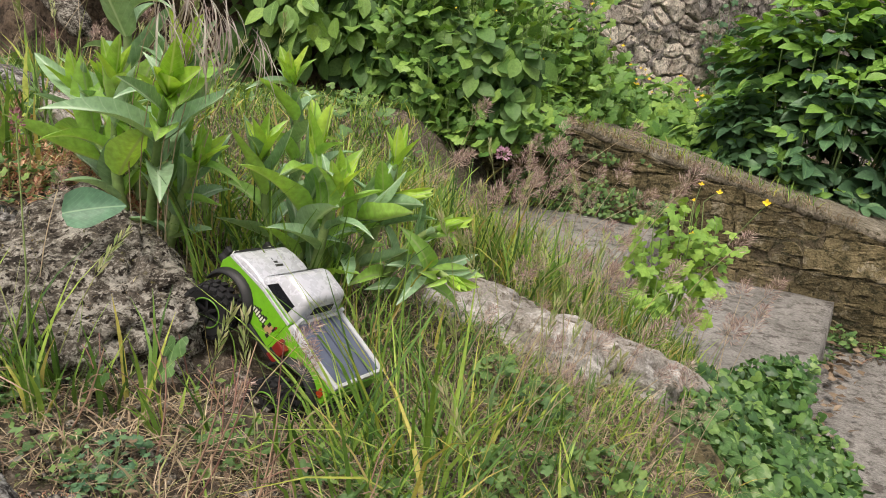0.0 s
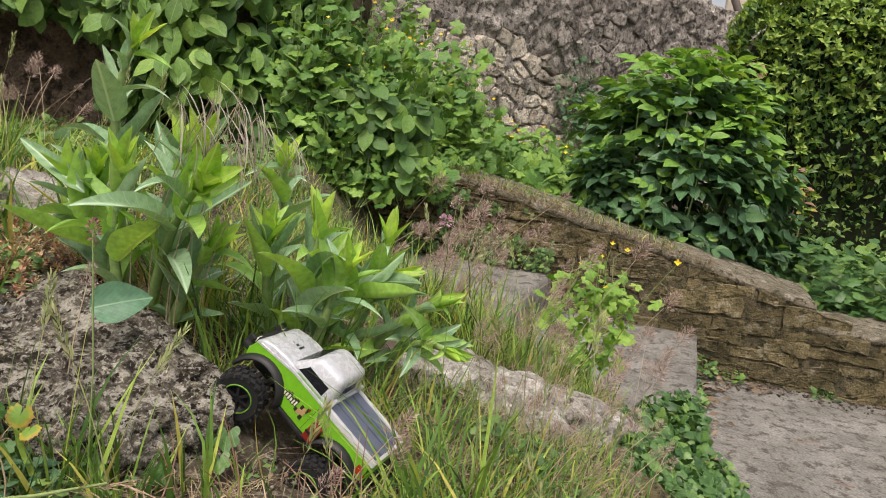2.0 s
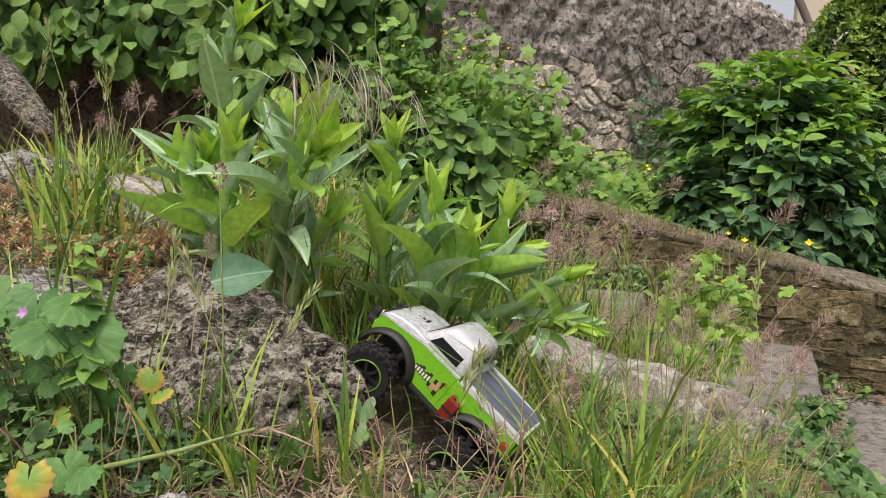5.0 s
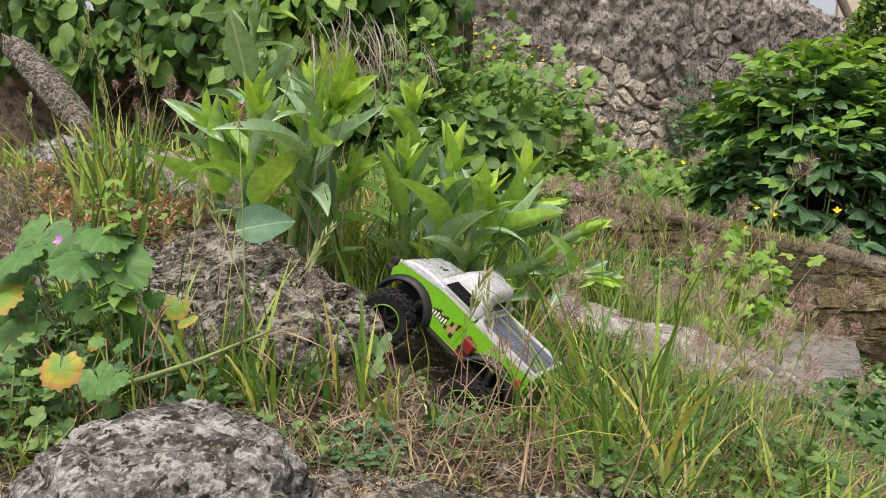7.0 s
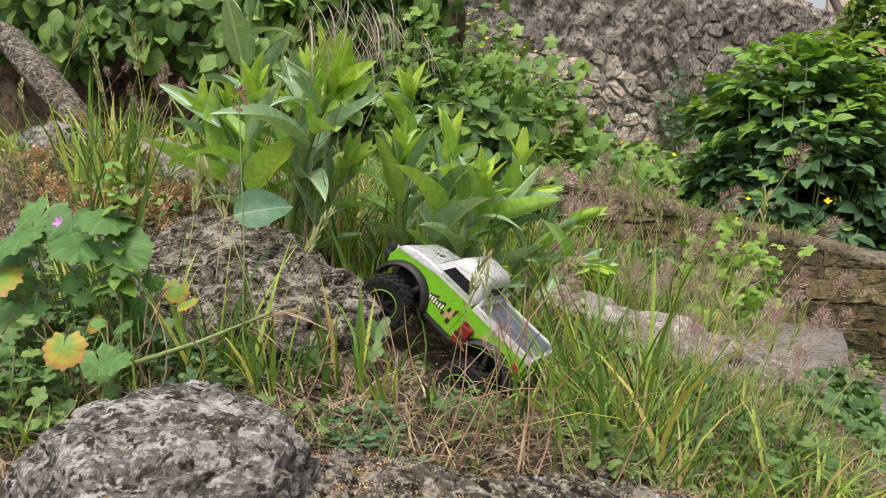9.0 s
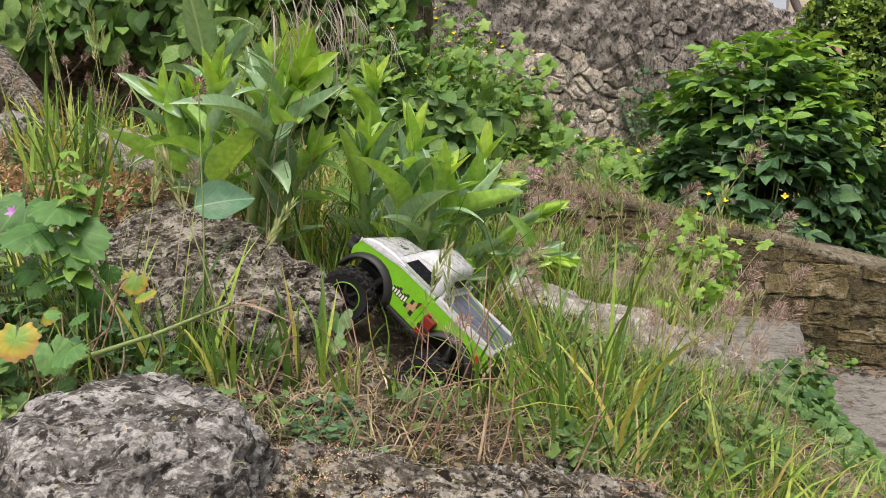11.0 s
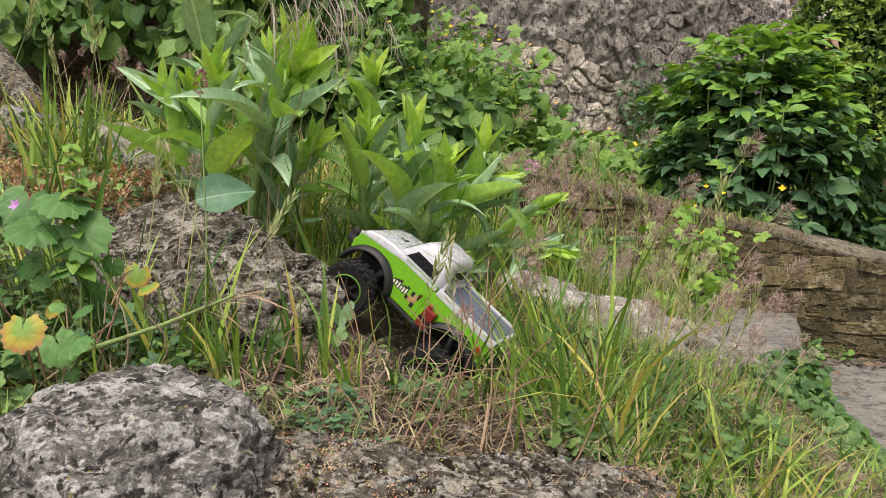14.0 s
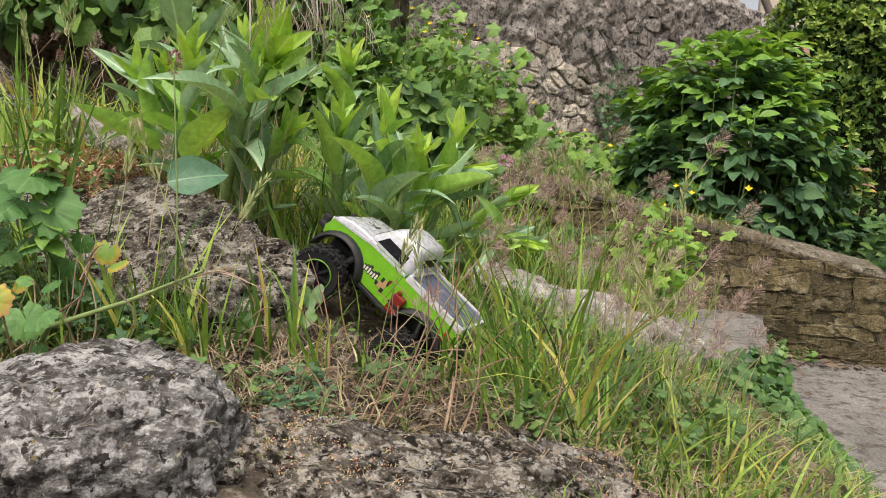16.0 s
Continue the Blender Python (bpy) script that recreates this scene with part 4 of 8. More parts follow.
# markings on the door: plain shapes and bars
for k in range(6):
    x = 0.034 - k * 0.0040
    cbox("door_marking", M_DECALW, x, x + 0.0024, 0.0408, 0.0413, 0.0610 + 0.001 * (k % 2), 0.0665 + 0.001 * (k % 3), 0.0002)
    cbox("door_marking", M_DECAL, x - 0.0012, x + 0.0030, 0.0407, 0.0411, 0.0600 + 0.001 * (k % 2), 0.0685 + 0.002 * (k % 3), 0.0002)
for x, z, a, b, m in [(0.006, 0.062, 0.006, 0.008, M_DECALT), (0.001, 0.066, 0.006, 0.010, M_DECALT), (-0.002, 0.071, 0.003, 0.008, M_DECAL), (0.006, 0.069, 0.004, 0.006, M_DECAL), (0.000, 0.0575, 0.005, 0.006, M_DECAL), (0.011, 0.0605, 0.004, 0.005, M_DECAL)]:
    cbox("door_marking", m, x - a / 2, x + a / 2, 0.0408, 0.0414, z - b / 2, z + b / 2, 0.0002)
cbox("door_marking", M_REDP, -0.0045, -0.0022, 0.0408, 0.0416, 0.0720, 0.0765, 0.0002)
cbox("door_marking", M_DECAL, 0.053, 0.0565, 0.0408, 0.0413, 0.0710, 0.0765, 0.0002)
cbox("door_seam", M_DECAL, -0.0105, -0.0100, 0.0408, 0.0412, 0.0480, 0.0900, 0.0001)
for k in range(3):
    cbox("hood_marking", M_DECAL, 0.068 + 0.006 * k, 0.071 + 0.006 * k, -0.006 + 0.004 * k, 0.005 - 0.002 * k, 0.0900 - 0.0009 * k, 0.0952 - 0.0010 * k, 0.0002)


def flare(cx):
    """A black arch band over a wheel, drawn out sideways."""
    bm = bmesh.new()
    rings = []
    for a in np.radians(np.linspace(5, 172, 15)):
        row = [bm.verts.new(sc(cx + r * math.cos(a), y, 0.036 + r * math.sin(a))) for r, y in ((0.0355, 0.036), (0.0355, 0.0505), (0.038, 0.0515), (0.0425, 0.0425), (0.0425, 0.036))]
        rings.append(row)
    for a, b in zip(rings, rings[1:]):
        for i in range(5):
            j = (i + 1) % 5
            bm.faces.new((a[i], a[j], b[j], b[i]))
    bm.faces.new(rings[0])
    bm.faces.new(rings[-1][::-1])
    bmesh.ops.recalc_face_normals(bm, faces=bm.faces[:])
    return bm


for cx in (0.068, -0.068):
    for sgn in (1, -1):
        fb = flare(cx)
        if sgn < 0:
            bmesh.ops.scale(fb, vec=(1, -1, 1), verts=fb.verts[:])
            bmesh.ops.reverse_faces(fb, faces=fb.faces[:])
        part("wheel_arch", fb, M_BLACKP, car, "black plastic wheel arch", smooth=True)


def lathe(profile, segs=28):
    """Turns (radius, y) round the y axis."""
    bm = bmesh.new()
    rings = [[bm.verts.new((S * r * math.cos(a), S * y, S * r * math.sin(a))) for r, y in profile] for a in np.arange(segs) * 2 * math.pi / segs]
    for k in range(segs):
        a, b = rings[k], rings[(k + 1) % segs]
        for i in range(len(profile)):
            j = (i + 1) % len(profile)
            bm.faces.new((a[i], a[j], b[j], b[i]))
    bmesh.ops.recalc_face_normals(bm, faces=bm.faces[:])
    return bm


tyre_bm = lathe([(0.019, -0.012), (0.0285, -0.0135), (0.0305, -0.009), (0.031, 0.0), (0.0305, 0.009), (0.0285, 0.0135), (0.019, 0.012)])
lug_bm = bmesh.new()
for k in range(20):
    for row in range(3):
        a = 2 * math.pi * (k + 0.5 * (row % 2)) / 20
        y = (-0.0095, 0.0, 0.0095)[row]
        m = Matrix.Rotation(-a, 4, "Y") @ Matrix.Translation(sc(0.0316, y, 0)) @ Matrix.Rotation(0.35 * (row - 1), 4, "X") @ Matrix.Diagonal((*sc(0.0042, 0.0068, 0.0062), 1))
        bmesh.ops.create_cube(lug_bm, size=1.0, matrix=m)
tyre_me = bpy.data.meshes.new("tyre")
tyre_bm.to_mesh(tyre_me)
tyre_bm.free()
tyre_me.materials.append(M_TYRE)


def to_mesh(bm, name, material, smooth=False):
    me = bpy.data.meshes.new(name)
    bm.to_mesh(me)
    bm.free()
    me.materials.append(material)
    if smooth:
        me.polygons.foreach_set("use_smooth", np.ones(len(me.polygons), dtype=bool))
    return me


rim_me = to_mesh(lathe([(0.004, 0.004), (0.012, 0.006), (0.0185, 0.0115), (0.0195, 0.0115), (0.0195, -0.011), (0.004, -0.011)]), "rim", M_BLACKP)
lug_me = to_mesh(lug_bm, "tread_lugs", M_TYRE)
ring_me = to_mesh(lathe([(0.0181, 0.0112), (0.0182, 0.0130), (0.0196, 0.0132), (0.0200, 0.0115)]), "bead_ring", M_RING, True)
hub_bm = lathe([(0.0005, 0.010), (0.004, 0.010), (0.005, 0.008), (0.005, 0.002), (0.0005, 0.002)], 10)
for k in range(6):
    a = k * math.pi / 3
    bmesh.ops.create_cube(hub_bm, size=1.0, matrix=Matrix.Rotation(-a, 4, "Y") @ Matrix.Translation(sc(0.010, 0.0085, 0)) @ Matrix.Diagonal((*sc(0.013, 0.003, 0.003), 1)))
hub_me = to_mesh(hub_bm, "spoke_disc", M_BLACKP)
for cx, cy, drop, turn in ((0.070, 0.054, 0.0, 14), (0.070, -0.054, 0.004, 12), (-0.068, 0.054, -0.006, 0), (-0.068, -0.054, 0.002, 0)):
    flip = 0 if cy > 0 else 180
    wheel = under(new("wheel", tyre_me), car, pose(*sc(cx, cy, 0.022 + drop), 0, 0, flip + (turn if cx > 0 else 0)))
    wheel["label"] = "knobby black tyre with a lime ring on its rim"
    mpart("tyre_tread", lug_me, wheel, kind="stuff")
    mpart("rim", rim_me, wheel)
    mpart("bead_ring", ring_me, wheel, label="lime green ring")
    mpart("spoke_disc", hub_me, wheel)
for cx in (0.068, -0.068):
    v, f = tube([sc(cx, -0.045, 0.022), sc(cx, 0, 0.024), sc(cx, 0.045, 0.022)], 0.006, 0.006, 8)
    mpart("axle", make_mesh("axle", v, f, M_BLACKP, True), car)
    for sgn in (1, -1):
        v, f = tube([sc(cx, sgn * 0.026, 0.026), sc(cx - math.copysign(0.012, cx), sgn * 0.022, 0.066)], 0.0045, 0.0045, 8)
        mpart("shock_absorber", make_mesh("shock", v, f, M_STEEL, True), car)

CAR_XY = np.array([-0.213, 1.270])


# ---- valerian plants with broad paired leaves ----
def broad_leaf(width, curl, cup, seed, rows=9):
    """A broad pointed leaf of length 1: rows of five vertices, a sunken midrib, cupped wavy margins, the blade curling down."""
    r = np.random.default_rng(seed)
    v = []
    ph = r.uniform(0, 6.28)
    for i in range(rows + 1):
        t = i / rows
        w = width * 0.5 * max((t ** 0.45) * (1 - t) ** 0.85 * 1.86, 0.12 if i == 0 else 0.004)
        a = curl * t
        x, z = (math.sin(a) / curl, -(1 - math.cos(a)) / curl) if abs(curl) > 0.01 else (t, 0.0)
        for c in (1.0, 0.52, 0.0, -0.52, -1.0):
            ripple = 0.10 * w * math.sin(11 * t + ph + (1.3 if c > 0 else 0)) * abs(c)
            v.append((x, c * w * (1 - 0.12 * cup), z + cup * w * abs(c) ** 1.5 + ripple))
    f = []
    for i in range(rows):
        for c in range(4):
            a = 5 * i + c
            f.append((a, a + 1, a + 6, a + 5))
    return np.array(v), np.array(f)


VAL_T = [broad_leaf(0.42, 0.30, 0.65, 0), broad_leaf(0.38, 0.75, 0.85, 1), broad_leaf(0.46, 0.10, 0.5, 2), broad_leaf(0.36, 1.1, 0.9, 3), broad_leaf(0.40, -0.35, 0.9, 4), broad_leaf(0.34, 1.5, 0.7, 5)]

VAL_ME = [make_mesh("leaf", v, f, M_VAL, True) for v, f in VAL_T]
VALP_ME = [make_mesh("leaf", v, f, M_VALPALE, True) for v, f in VAL_T]
VALY_ME = [make_mesh("leaf", v, f, M_VALYOUNG, True) for v, f in (VAL_T[2], VAL_T[4])]


def put_leaf(parent, meshes, pos, along, normal, size, wide=1.0, rng=RNG, name="leaf", label=""):
    m = aim(np.array([pos]), np.array([along]), np.array([normal]), np.array([[size, size * wide, size]]))[0]
    return mpart(name, meshes[rng.integers(0, len(meshes))], parent, Matrix(m.tolist()), label)


def bend_points(a, b, sag=0.0, n=8, way=(0, 0, 1)):
    t = np.linspace(0, 1, n)[:, None]
    return np.asarray(a) + (np.asarray(b) - np.asarray(a)) * t + np.asarray(way) * sag * (t * (1 - t)) * 4


def valerian(base, stems, label, seed):
    """A clump of stems (foot, knee, tip, leaf pairs, leaf length, bare share, crown leaves): crossed pairs of broad leaves, an upright crown."""
    r = np.random.default_rng(seed)
    base = np.array(base)
    plant = thing("valerian_plant", label, "plant", tuple(base), "valerian plants")
    for foot, knee, tip, pairs, size, bare, crown in stems:
        p0, p1, p2 = (np.array(p) - base for p in (foot, knee, tip))
        t = np.linspace(0, 1, 12)[:, None]
        pts = p0 * (1 - t) ** 2 + (2 * p1 - 0.5 * (p0 + p2)) * 2 * t * (1 - t) + p2 * t ** 2
        v, f = tube(pts, 0.0092, 0.0045, 8)
        mpart("stem", make_mesh("stem", v, f, M_STALK, True), plant, label="thick pale green stem")
        spin = r.uniform(0, 3.1)
        for k in range(pairs):
            share = k / max(pairs - 1, 1)
            at = bare + (0.93 - bare) * share
            p = np.array([np.interp(at, t[:, 0], pts[:, c]) for c in range(3)])
            i = min(10, int(at * 11))
            axis = unit(pts[i + 1] - pts[i])
            length = 1.02 * size * (0.86 + 0.3 * math.sin(math.pi * min(share + 0.15, 1.0)) - 0.30 * share ** 2) * r.uniform(0.85, 1.12)
            for sgn in (0, 1):
                a = spin + k * 1.57 + sgn * math.pi + r.normal(0, 0.22)
                rise = 0.80 + 0.28 * share + r.normal(0, 0.24)
                out = np.array([math.cos(a), math.sin(a), 0.0])
                out = unit(out - axis * (out @ axis))
                along = out * math.cos(rise) + axis * math.sin(rise)
                along[2] = max(along[2], 0.12)
                normal = axis * math.cos(rise) - out * math.sin(rise) + r.normal(0, 0.22, 3)
                kind = VALP_ME if r.random() < 0.68 - 0.3 * share else VAL_ME
                put_leaf(plant, kind, p + out * 0.004, along, normal, length * r.uniform(0.75, 1.12), r.uniform(0.75, 1.15), r)
        axis = unit(pts[-1] - pts[-3])
        for k in range(crown):
            a = spin + k * 1.57 + 0.5 * (k // 4) + r.normal(0, 0.15)
            out = np.array([math.cos(a), math.sin(a), 0.0])
            lean = (0.42, 0.20, 0.10)[min(k // 4, 2)] * r.uniform(0.7, 1.4)
            put_leaf(plant, VALY_ME, pts[-1] - axis * 0.012, axis + out * lean, axis * lean - out, size * (0.62, 0.42, 0.30)[min(k // 4, 2)] * r.uniform(0.85, 1.1), 1.0, r)
    return plant


valerian((-0.49, 1.28, 0.70), [
    ((-0.485, 1.285, 0.70), (-0.425, 1.253, 0.845), (-0.345, 1.205, 0.925), 5, 0.140, 0.38, 6),
    ((-0.56, 1.33, 0.74), (-0.612, 1.345, 0.965), (-0.575, 1.34, 1.105), 6, 0.110, 0.30, 6),
    ((-0.52, 1.27, 0.71), (-0.53, 1.26, 0.83), (-0.515, 1.25, 0.925), 6, 0.125, 0.15, 6),
    ((-0.47, 1.32, 0.71), (-0.445, 1.30, 0.86), (-0.405, 1.28, 0.965), 6, 0.130, 0.20, 6),
    ((-0.55, 1.29, 0.73), (-0.585, 1.27, 0.83), (-0.605, 1.255, 0.90), 5, 0.115, 0.15, 6),
    ((-0.46, 1.30, 0.70), (-0.475, 1.31, 0.85), (-0.470, 1.32, 0.955), 6, 0.120, 0.20, 6),
    ((-0.45, 1.29, 0.69), (-0.415, 1.285, 0.77), (-0.375, 1.28, 0.83), 5, 0.105, 0.10, 4)],
    "tall leafy valerian with broad paired bright green leaves", 21)
valerian((-0.32, 1.42, 0.66), [
    ((-0.30, 1.40, 0.66), (-0.287, 1.405, 0.76), (-0.278, 1.41, 0.850), 6, 0.135, 0.08, 6),
    ((-0.38, 1.47, 0.68), (-0.385, 1.485, 0.84), (-0.372, 1.455, 0.945), 7, 0.115, 0.12, 8),
    ((-0.28, 1.43, 0.66), (-0.235, 1.45, 0.75), (-0.185, 1.47, 0.785), 5, 0.120, 0.15, 6),
    ((-0.34, 1.40, 0.66), (-0.345, 1.38, 0.76), (-0.335, 1.36, 0.84), 6, 0.120, 0.08, 6),
    ((-0.27, 1.40, 0.65), (-0.245, 1.395, 0.74), (-0.225, 1.39, 0.80), 5, 0.120, 0.10, 6),
    ((-0.25, 1.46, 0.65), (-0.215, 1.49, 0.75), (-0.20, 1.50, 0.84), 6, 0.115, 0.12, 6)],
    "leafy valerian clump in long grass behind the toy truck", 33)
valerian((-0.22, 1.50, 0.63), [
    ((-0.22, 1.50, 0.63), (-0.165, 1.495, 0.715), (-0.10, 1.485, 0.760), 6, 0.092, 0.15, 4),
    ((-0.20, 1.52, 0.62), (-0.14, 1.50, 0.68), (-0.07, 1.47, 0.69), 6, 0.088, 0.15, 4)],
    "low valerian shoots leaning out over grass", 45)
valerian((-0.60, 1.36, 0.76), [
    ((-0.60, 1.36, 0.76), (-0.61, 1.33, 0.85), (-0.60, 1.30, 0.91), 5, 0.110, 0.20, 6)],
    "young valerian among grass and stones", 52)
low = thing("valerian_leaf", "broad blue-green valerian leaf hanging over the boulder", "leaf", (-0.428, 1.115, 0.768))
put_leaf(low, [make_mesh("leaf", *broad_leaf(0.92, 0.5, 0.35, 3), M_HANGLEAF, True)], (0, 0, 0), (0.62, 0.5, 0.22), (0.45, -0.75, 0.45), 0.075, 1.0)
low = thing("valerian_leaf", "long narrow pale valerian leaf", "leaf", (-0.575, 1.25, 0.885))
put_leaf(low, VALP_ME[:1], (0, 0, 0), (-0.8, -0.15, 0.56), (0.2, -0.7, 0.6), 0.135, 0.62)


# ---- grass ----
def clear(x, y, pad=0.0):
    """True where no boulder and no truck stands and the path stays free."""
    ok = np.hypot(x - 0.22, y - 0.42) > 0.50
    for bx, by, sx, sy, a in ROCKS:
        if sx < 0.05:
            continue
        dx, dy = x - bx, y - by
        u, v = dx * np.cos(a) + dy * np.sin(a), -dx * np.sin(a) + dy * np.cos(a)
        ok &= (u / (sx + pad)) ** 2 + (v / (sy + pad)) ** 2 > 0.85
    d = np.stack([x, y], -1) - CAR_XY
    ca, sa = np.cos(radians(178)), np.sin(radians(178))
    u, v = d[..., 0] * ca + d[..., 1] * sa, -d[..., 0] * sa + d[..., 1] * ca
    ok &= (np.abs(u) > 0.115) | (v < -0.066) | (v > 0.105)
    return ok


def ground_at(x, y):
    z = ground_z(x, y)
    return z + np.array([relief_at(a, b) for a, b in zip(x, y)])


def tuft(cx, cy, r, n, h0, h1, w=0.004, bend=0.35, spread_r=1.0):
    x, y = cx + RNG.normal(0, r * 0.5, n), cy + RNG.normal(0, r * 0.5, n)
    k = clear(x, y)
    x, y = x[k], y[k]
    n = len(x)
    h = RNG.uniform(h0, h1, n)
    out = np.arctan2(y - cy, x - cx) + RNG.normal(0, 0.8, n)
    b = np.clip(RNG.normal(bend, 0.22, n), 0.02, 1.1)
    return blades(np.stack([x, y, ground_at(x, y) - 0.008], -1), h, out, b, RNG.uniform(0.5, 1.7, n) * w)


green, straw = [], []
# tall green clumps beside the truck and along the bank
for cx, cy, r, n, h0, h1, w, b in [
    (0.04, 1.24, 0.10, 48, 0.10, 0.30, 0.0040, 0.55), (0.03, 1.23, 0.06, 20, 0.20, 0.33, 0.0044, 0.30), (0.05, 1.32, 0.10, 44, 0.08, 0.20, 0.0040, 0.65), (0.10, 1.18, 0.07, 30, 0.08, 0.21, 0.0044, 0.65), (-0.01, 1.17, 0.04, 22, 0.06, 0.17, 0.0044, 0.6), (-0.06, 1.42, 0.10, 60, 0.05, 0.12, 0.004, 0.35), (-0.34, 1.27, 0.05, 60, 0.06, 0.15, 0.0032, 0.5), (-0.40, 1.22, 0.04, 36, 0.05, 0.12, 0.0030, 0.5), (-0.16, 1.40, 0.06, 60, 0.06, 0.16, 0.0034, 0.5),
    (0.13, 1.40, 0.12, 60, 0.05, 0.11, 0.004, 0.5), (0.22, 1.36, 0.10, 70, 0.06, 0.13, 0.0036, 0.6), (0.10, 1.56, 0.12, 80, 0.03, 0.08, 0.004, 0.45),
    (-0.30, 1.40, 0.12, 150, 0.12, 0.25, 0.004, 0.35), (-0.20, 1.62, 0.13, 90, 0.05, 0.12, 0.004, 0.4), (-0.47, 1.38, 0.14, 150, 0.12, 0.24, 0.004, 0.35),
    (-0.33, 0.975, 0.022, 14, 0.12, 0.26, 0.0052, 0.2), (-0.385, 0.955, 0.022, 11, 0.10, 0.21, 0.0050, 0.35), (-0.46, 0.955, 0.02, 8, 0.16, 0.30, 0.0048, 0.15), (-0.27, 0.99, 0.025, 16, 0.06, 0.14, 0.0050, 0.4),
    (-0.78, 1.22, 0.06, 18, 0.08, 0.22, 0.0075, 0.15), (-0.95, 1.38, 0.08, 20, 0.08, 0.2, 0.008, 0.2), (-1.15, 1.55, 0.1, 28, 0.08, 0.2, 0.0085, 0.25), (-1.4, 1.75, 0.12, 34, 0.08, 0.20, 0.008, 0.45), (-0.70, 1.40, 0.06, 24, 0.10, 0.25, 0.0075, 0.2), (-1.05, 1.8, 0.15, 30, 0.07, 0.16, 0.0075, 0.5), (-0.37, 1.05, 0.02, 16, 0.14, 0.30, 0.0050, 0.12), (-0.405, 1.01, 0.02, 14, 0.12, 0.24, 0.0055, 0.3), (-0.30, 1.03, 0.025, 14, 0.08, 0.15, 0.0055, 0.25), (-0.22, 1.07, 0.03, 14, 0.07, 0.15, 0.0055, 0.3),
    (-0.56, 1.05, 0.02, 7, 0.18, 0.34, 0.0040, 0.12), (-0.50, 0.96, 0.02, 6, 0.14, 0.30, 0.0045, 0.15), (-0.62, 1.02, 0.03, 8, 0.2, 0.38, 0.0040, 0.15), (-0.27, 1.15, 0.03, 26, 0.08, 0.17, 0.0045, 0.35),
    (-0.12, 1.09, 0.03, 6, 0.08, 0.16, 0.0045, 0.25), (-0.17, 1.15, 0.03, 8, 0.06, 0.12, 0.004, 0.35), (-0.05, 1.14, 0.04, 8, 0.10, 0.2, 0.0045, 0.3), (0.14, 1.22, 0.06, 22, 0.05, 0.12, 0.0042, 0.5), (0.08, 1.12, 0.05, 24, 0.06, 0.14, 0.004, 0.5), (0.22, 1.2, 0.06, 24, 0.06, 0.12, 0.004, 0.6),
    (0.15, 1.62, 0.10, 30, 0.04, 0.10, 0.0045, 0.4), (-0.30, 1.72, 0.12, 60, 0.10, 0.2, 0.0045, 0.4), (-0.08, 1.88, 0.14, 90, 0.12, 0.26, 0.0045, 0.4), (-0.30, 1.95, 0.16, 90, 0.12, 0.26, 0.0045, 0.4),
    (-0.70, 1.12, 0.10, 34, 0.06, 0.18, 0.0036, 0.3), (-0.85, 1.32, 0.12, 36, 0.06, 0.18, 0.0052, 0.35), (-1.05, 1.45, 0.15, 45, 0.06, 0.18, 0.005, 0.55), (-1.3, 1.65, 0.18, 60, 0.07, 0.18, 0.0052, 0.6), (-1.6, 1.9, 0.2, 60, 0.07, 0.18, 0.0055, 0.6), (-0.60, 1.22, 0.06, 40, 0.08, 0.2, 0.0038, 0.3),
    (-0.43, 0.99, 0.05, 16, 0.10, 0.24, 0.0045, 0.3), (-0.36, 1.02, 0.06, 40, 0.06, 0.14, 0.0045, 0.3), (-0.28, 1.02, 0.05, 36, 0.05, 0.13, 0.0045, 0.25),
    (-0.50, 1.02, 0.06, 50, 0.08, 0.2, 0.004, 0.4), (-0.17, 1.08, 0.06, 24, 0.05, 0.11, 0.0045, 0.3), (-0.55, 1.00, 0.05, 14, 0.10, 0.26, 0.0035, 0.3),
    (-0.66, 1.24, 0.05, 40, 0.10, 0.26, 0.0035, 0.3), (-0.75, 1.36, 0.12, 40, 0.10, 0.24, 0.0035, 0.4), (-0.62, 1.46, 0.14, 80, 0.06, 0.15, 0.004, 0.6),
    (-0.95, 1.62, 0.2, 70, 0.05, 0.13, 0.0045, 0.7), (-1.25, 1.9, 0.25, 90, 0.05, 0.13, 0.005, 0.7), (-0.80, 1.9, 0.2, 70, 0.04, 0.09, 0.004, 0.4),
    (-1.6, 2.2, 0.3, 130, 0.08, 0.18, 0.0045, 0.4), (-1.1, 2.3, 0.3, 80, 0.03, 0.07, 0.004, 0.4), (-1.9, 2.6, 0.35, 110, 0.06, 0.14, 0.005, 0.4),
    (-0.35, 0.92, 0.05, 14, 0.05, 0.12, 0.004, 0.4), (0.04, 1.12, 0.05, 26, 0.06, 0.16, 0.0036, 0.35), (0.30, 1.28, 0.10, 70, 0.05, 0.13, 0.0034, 0.7),
    (-0.50, 1.75, 0.2, 110, 0.05, 0.13, 0.004, 0.7), (-0.55, 2.2, 0.3, 140, 0.04, 0.11, 0.004, 0.5), (-0.2, 2.1, 0.2, 90, 0.03, 0.08, 0.0038, 0.5)]:
    green.append(tuft(cx, cy, r, n, h0, h1, w, b))


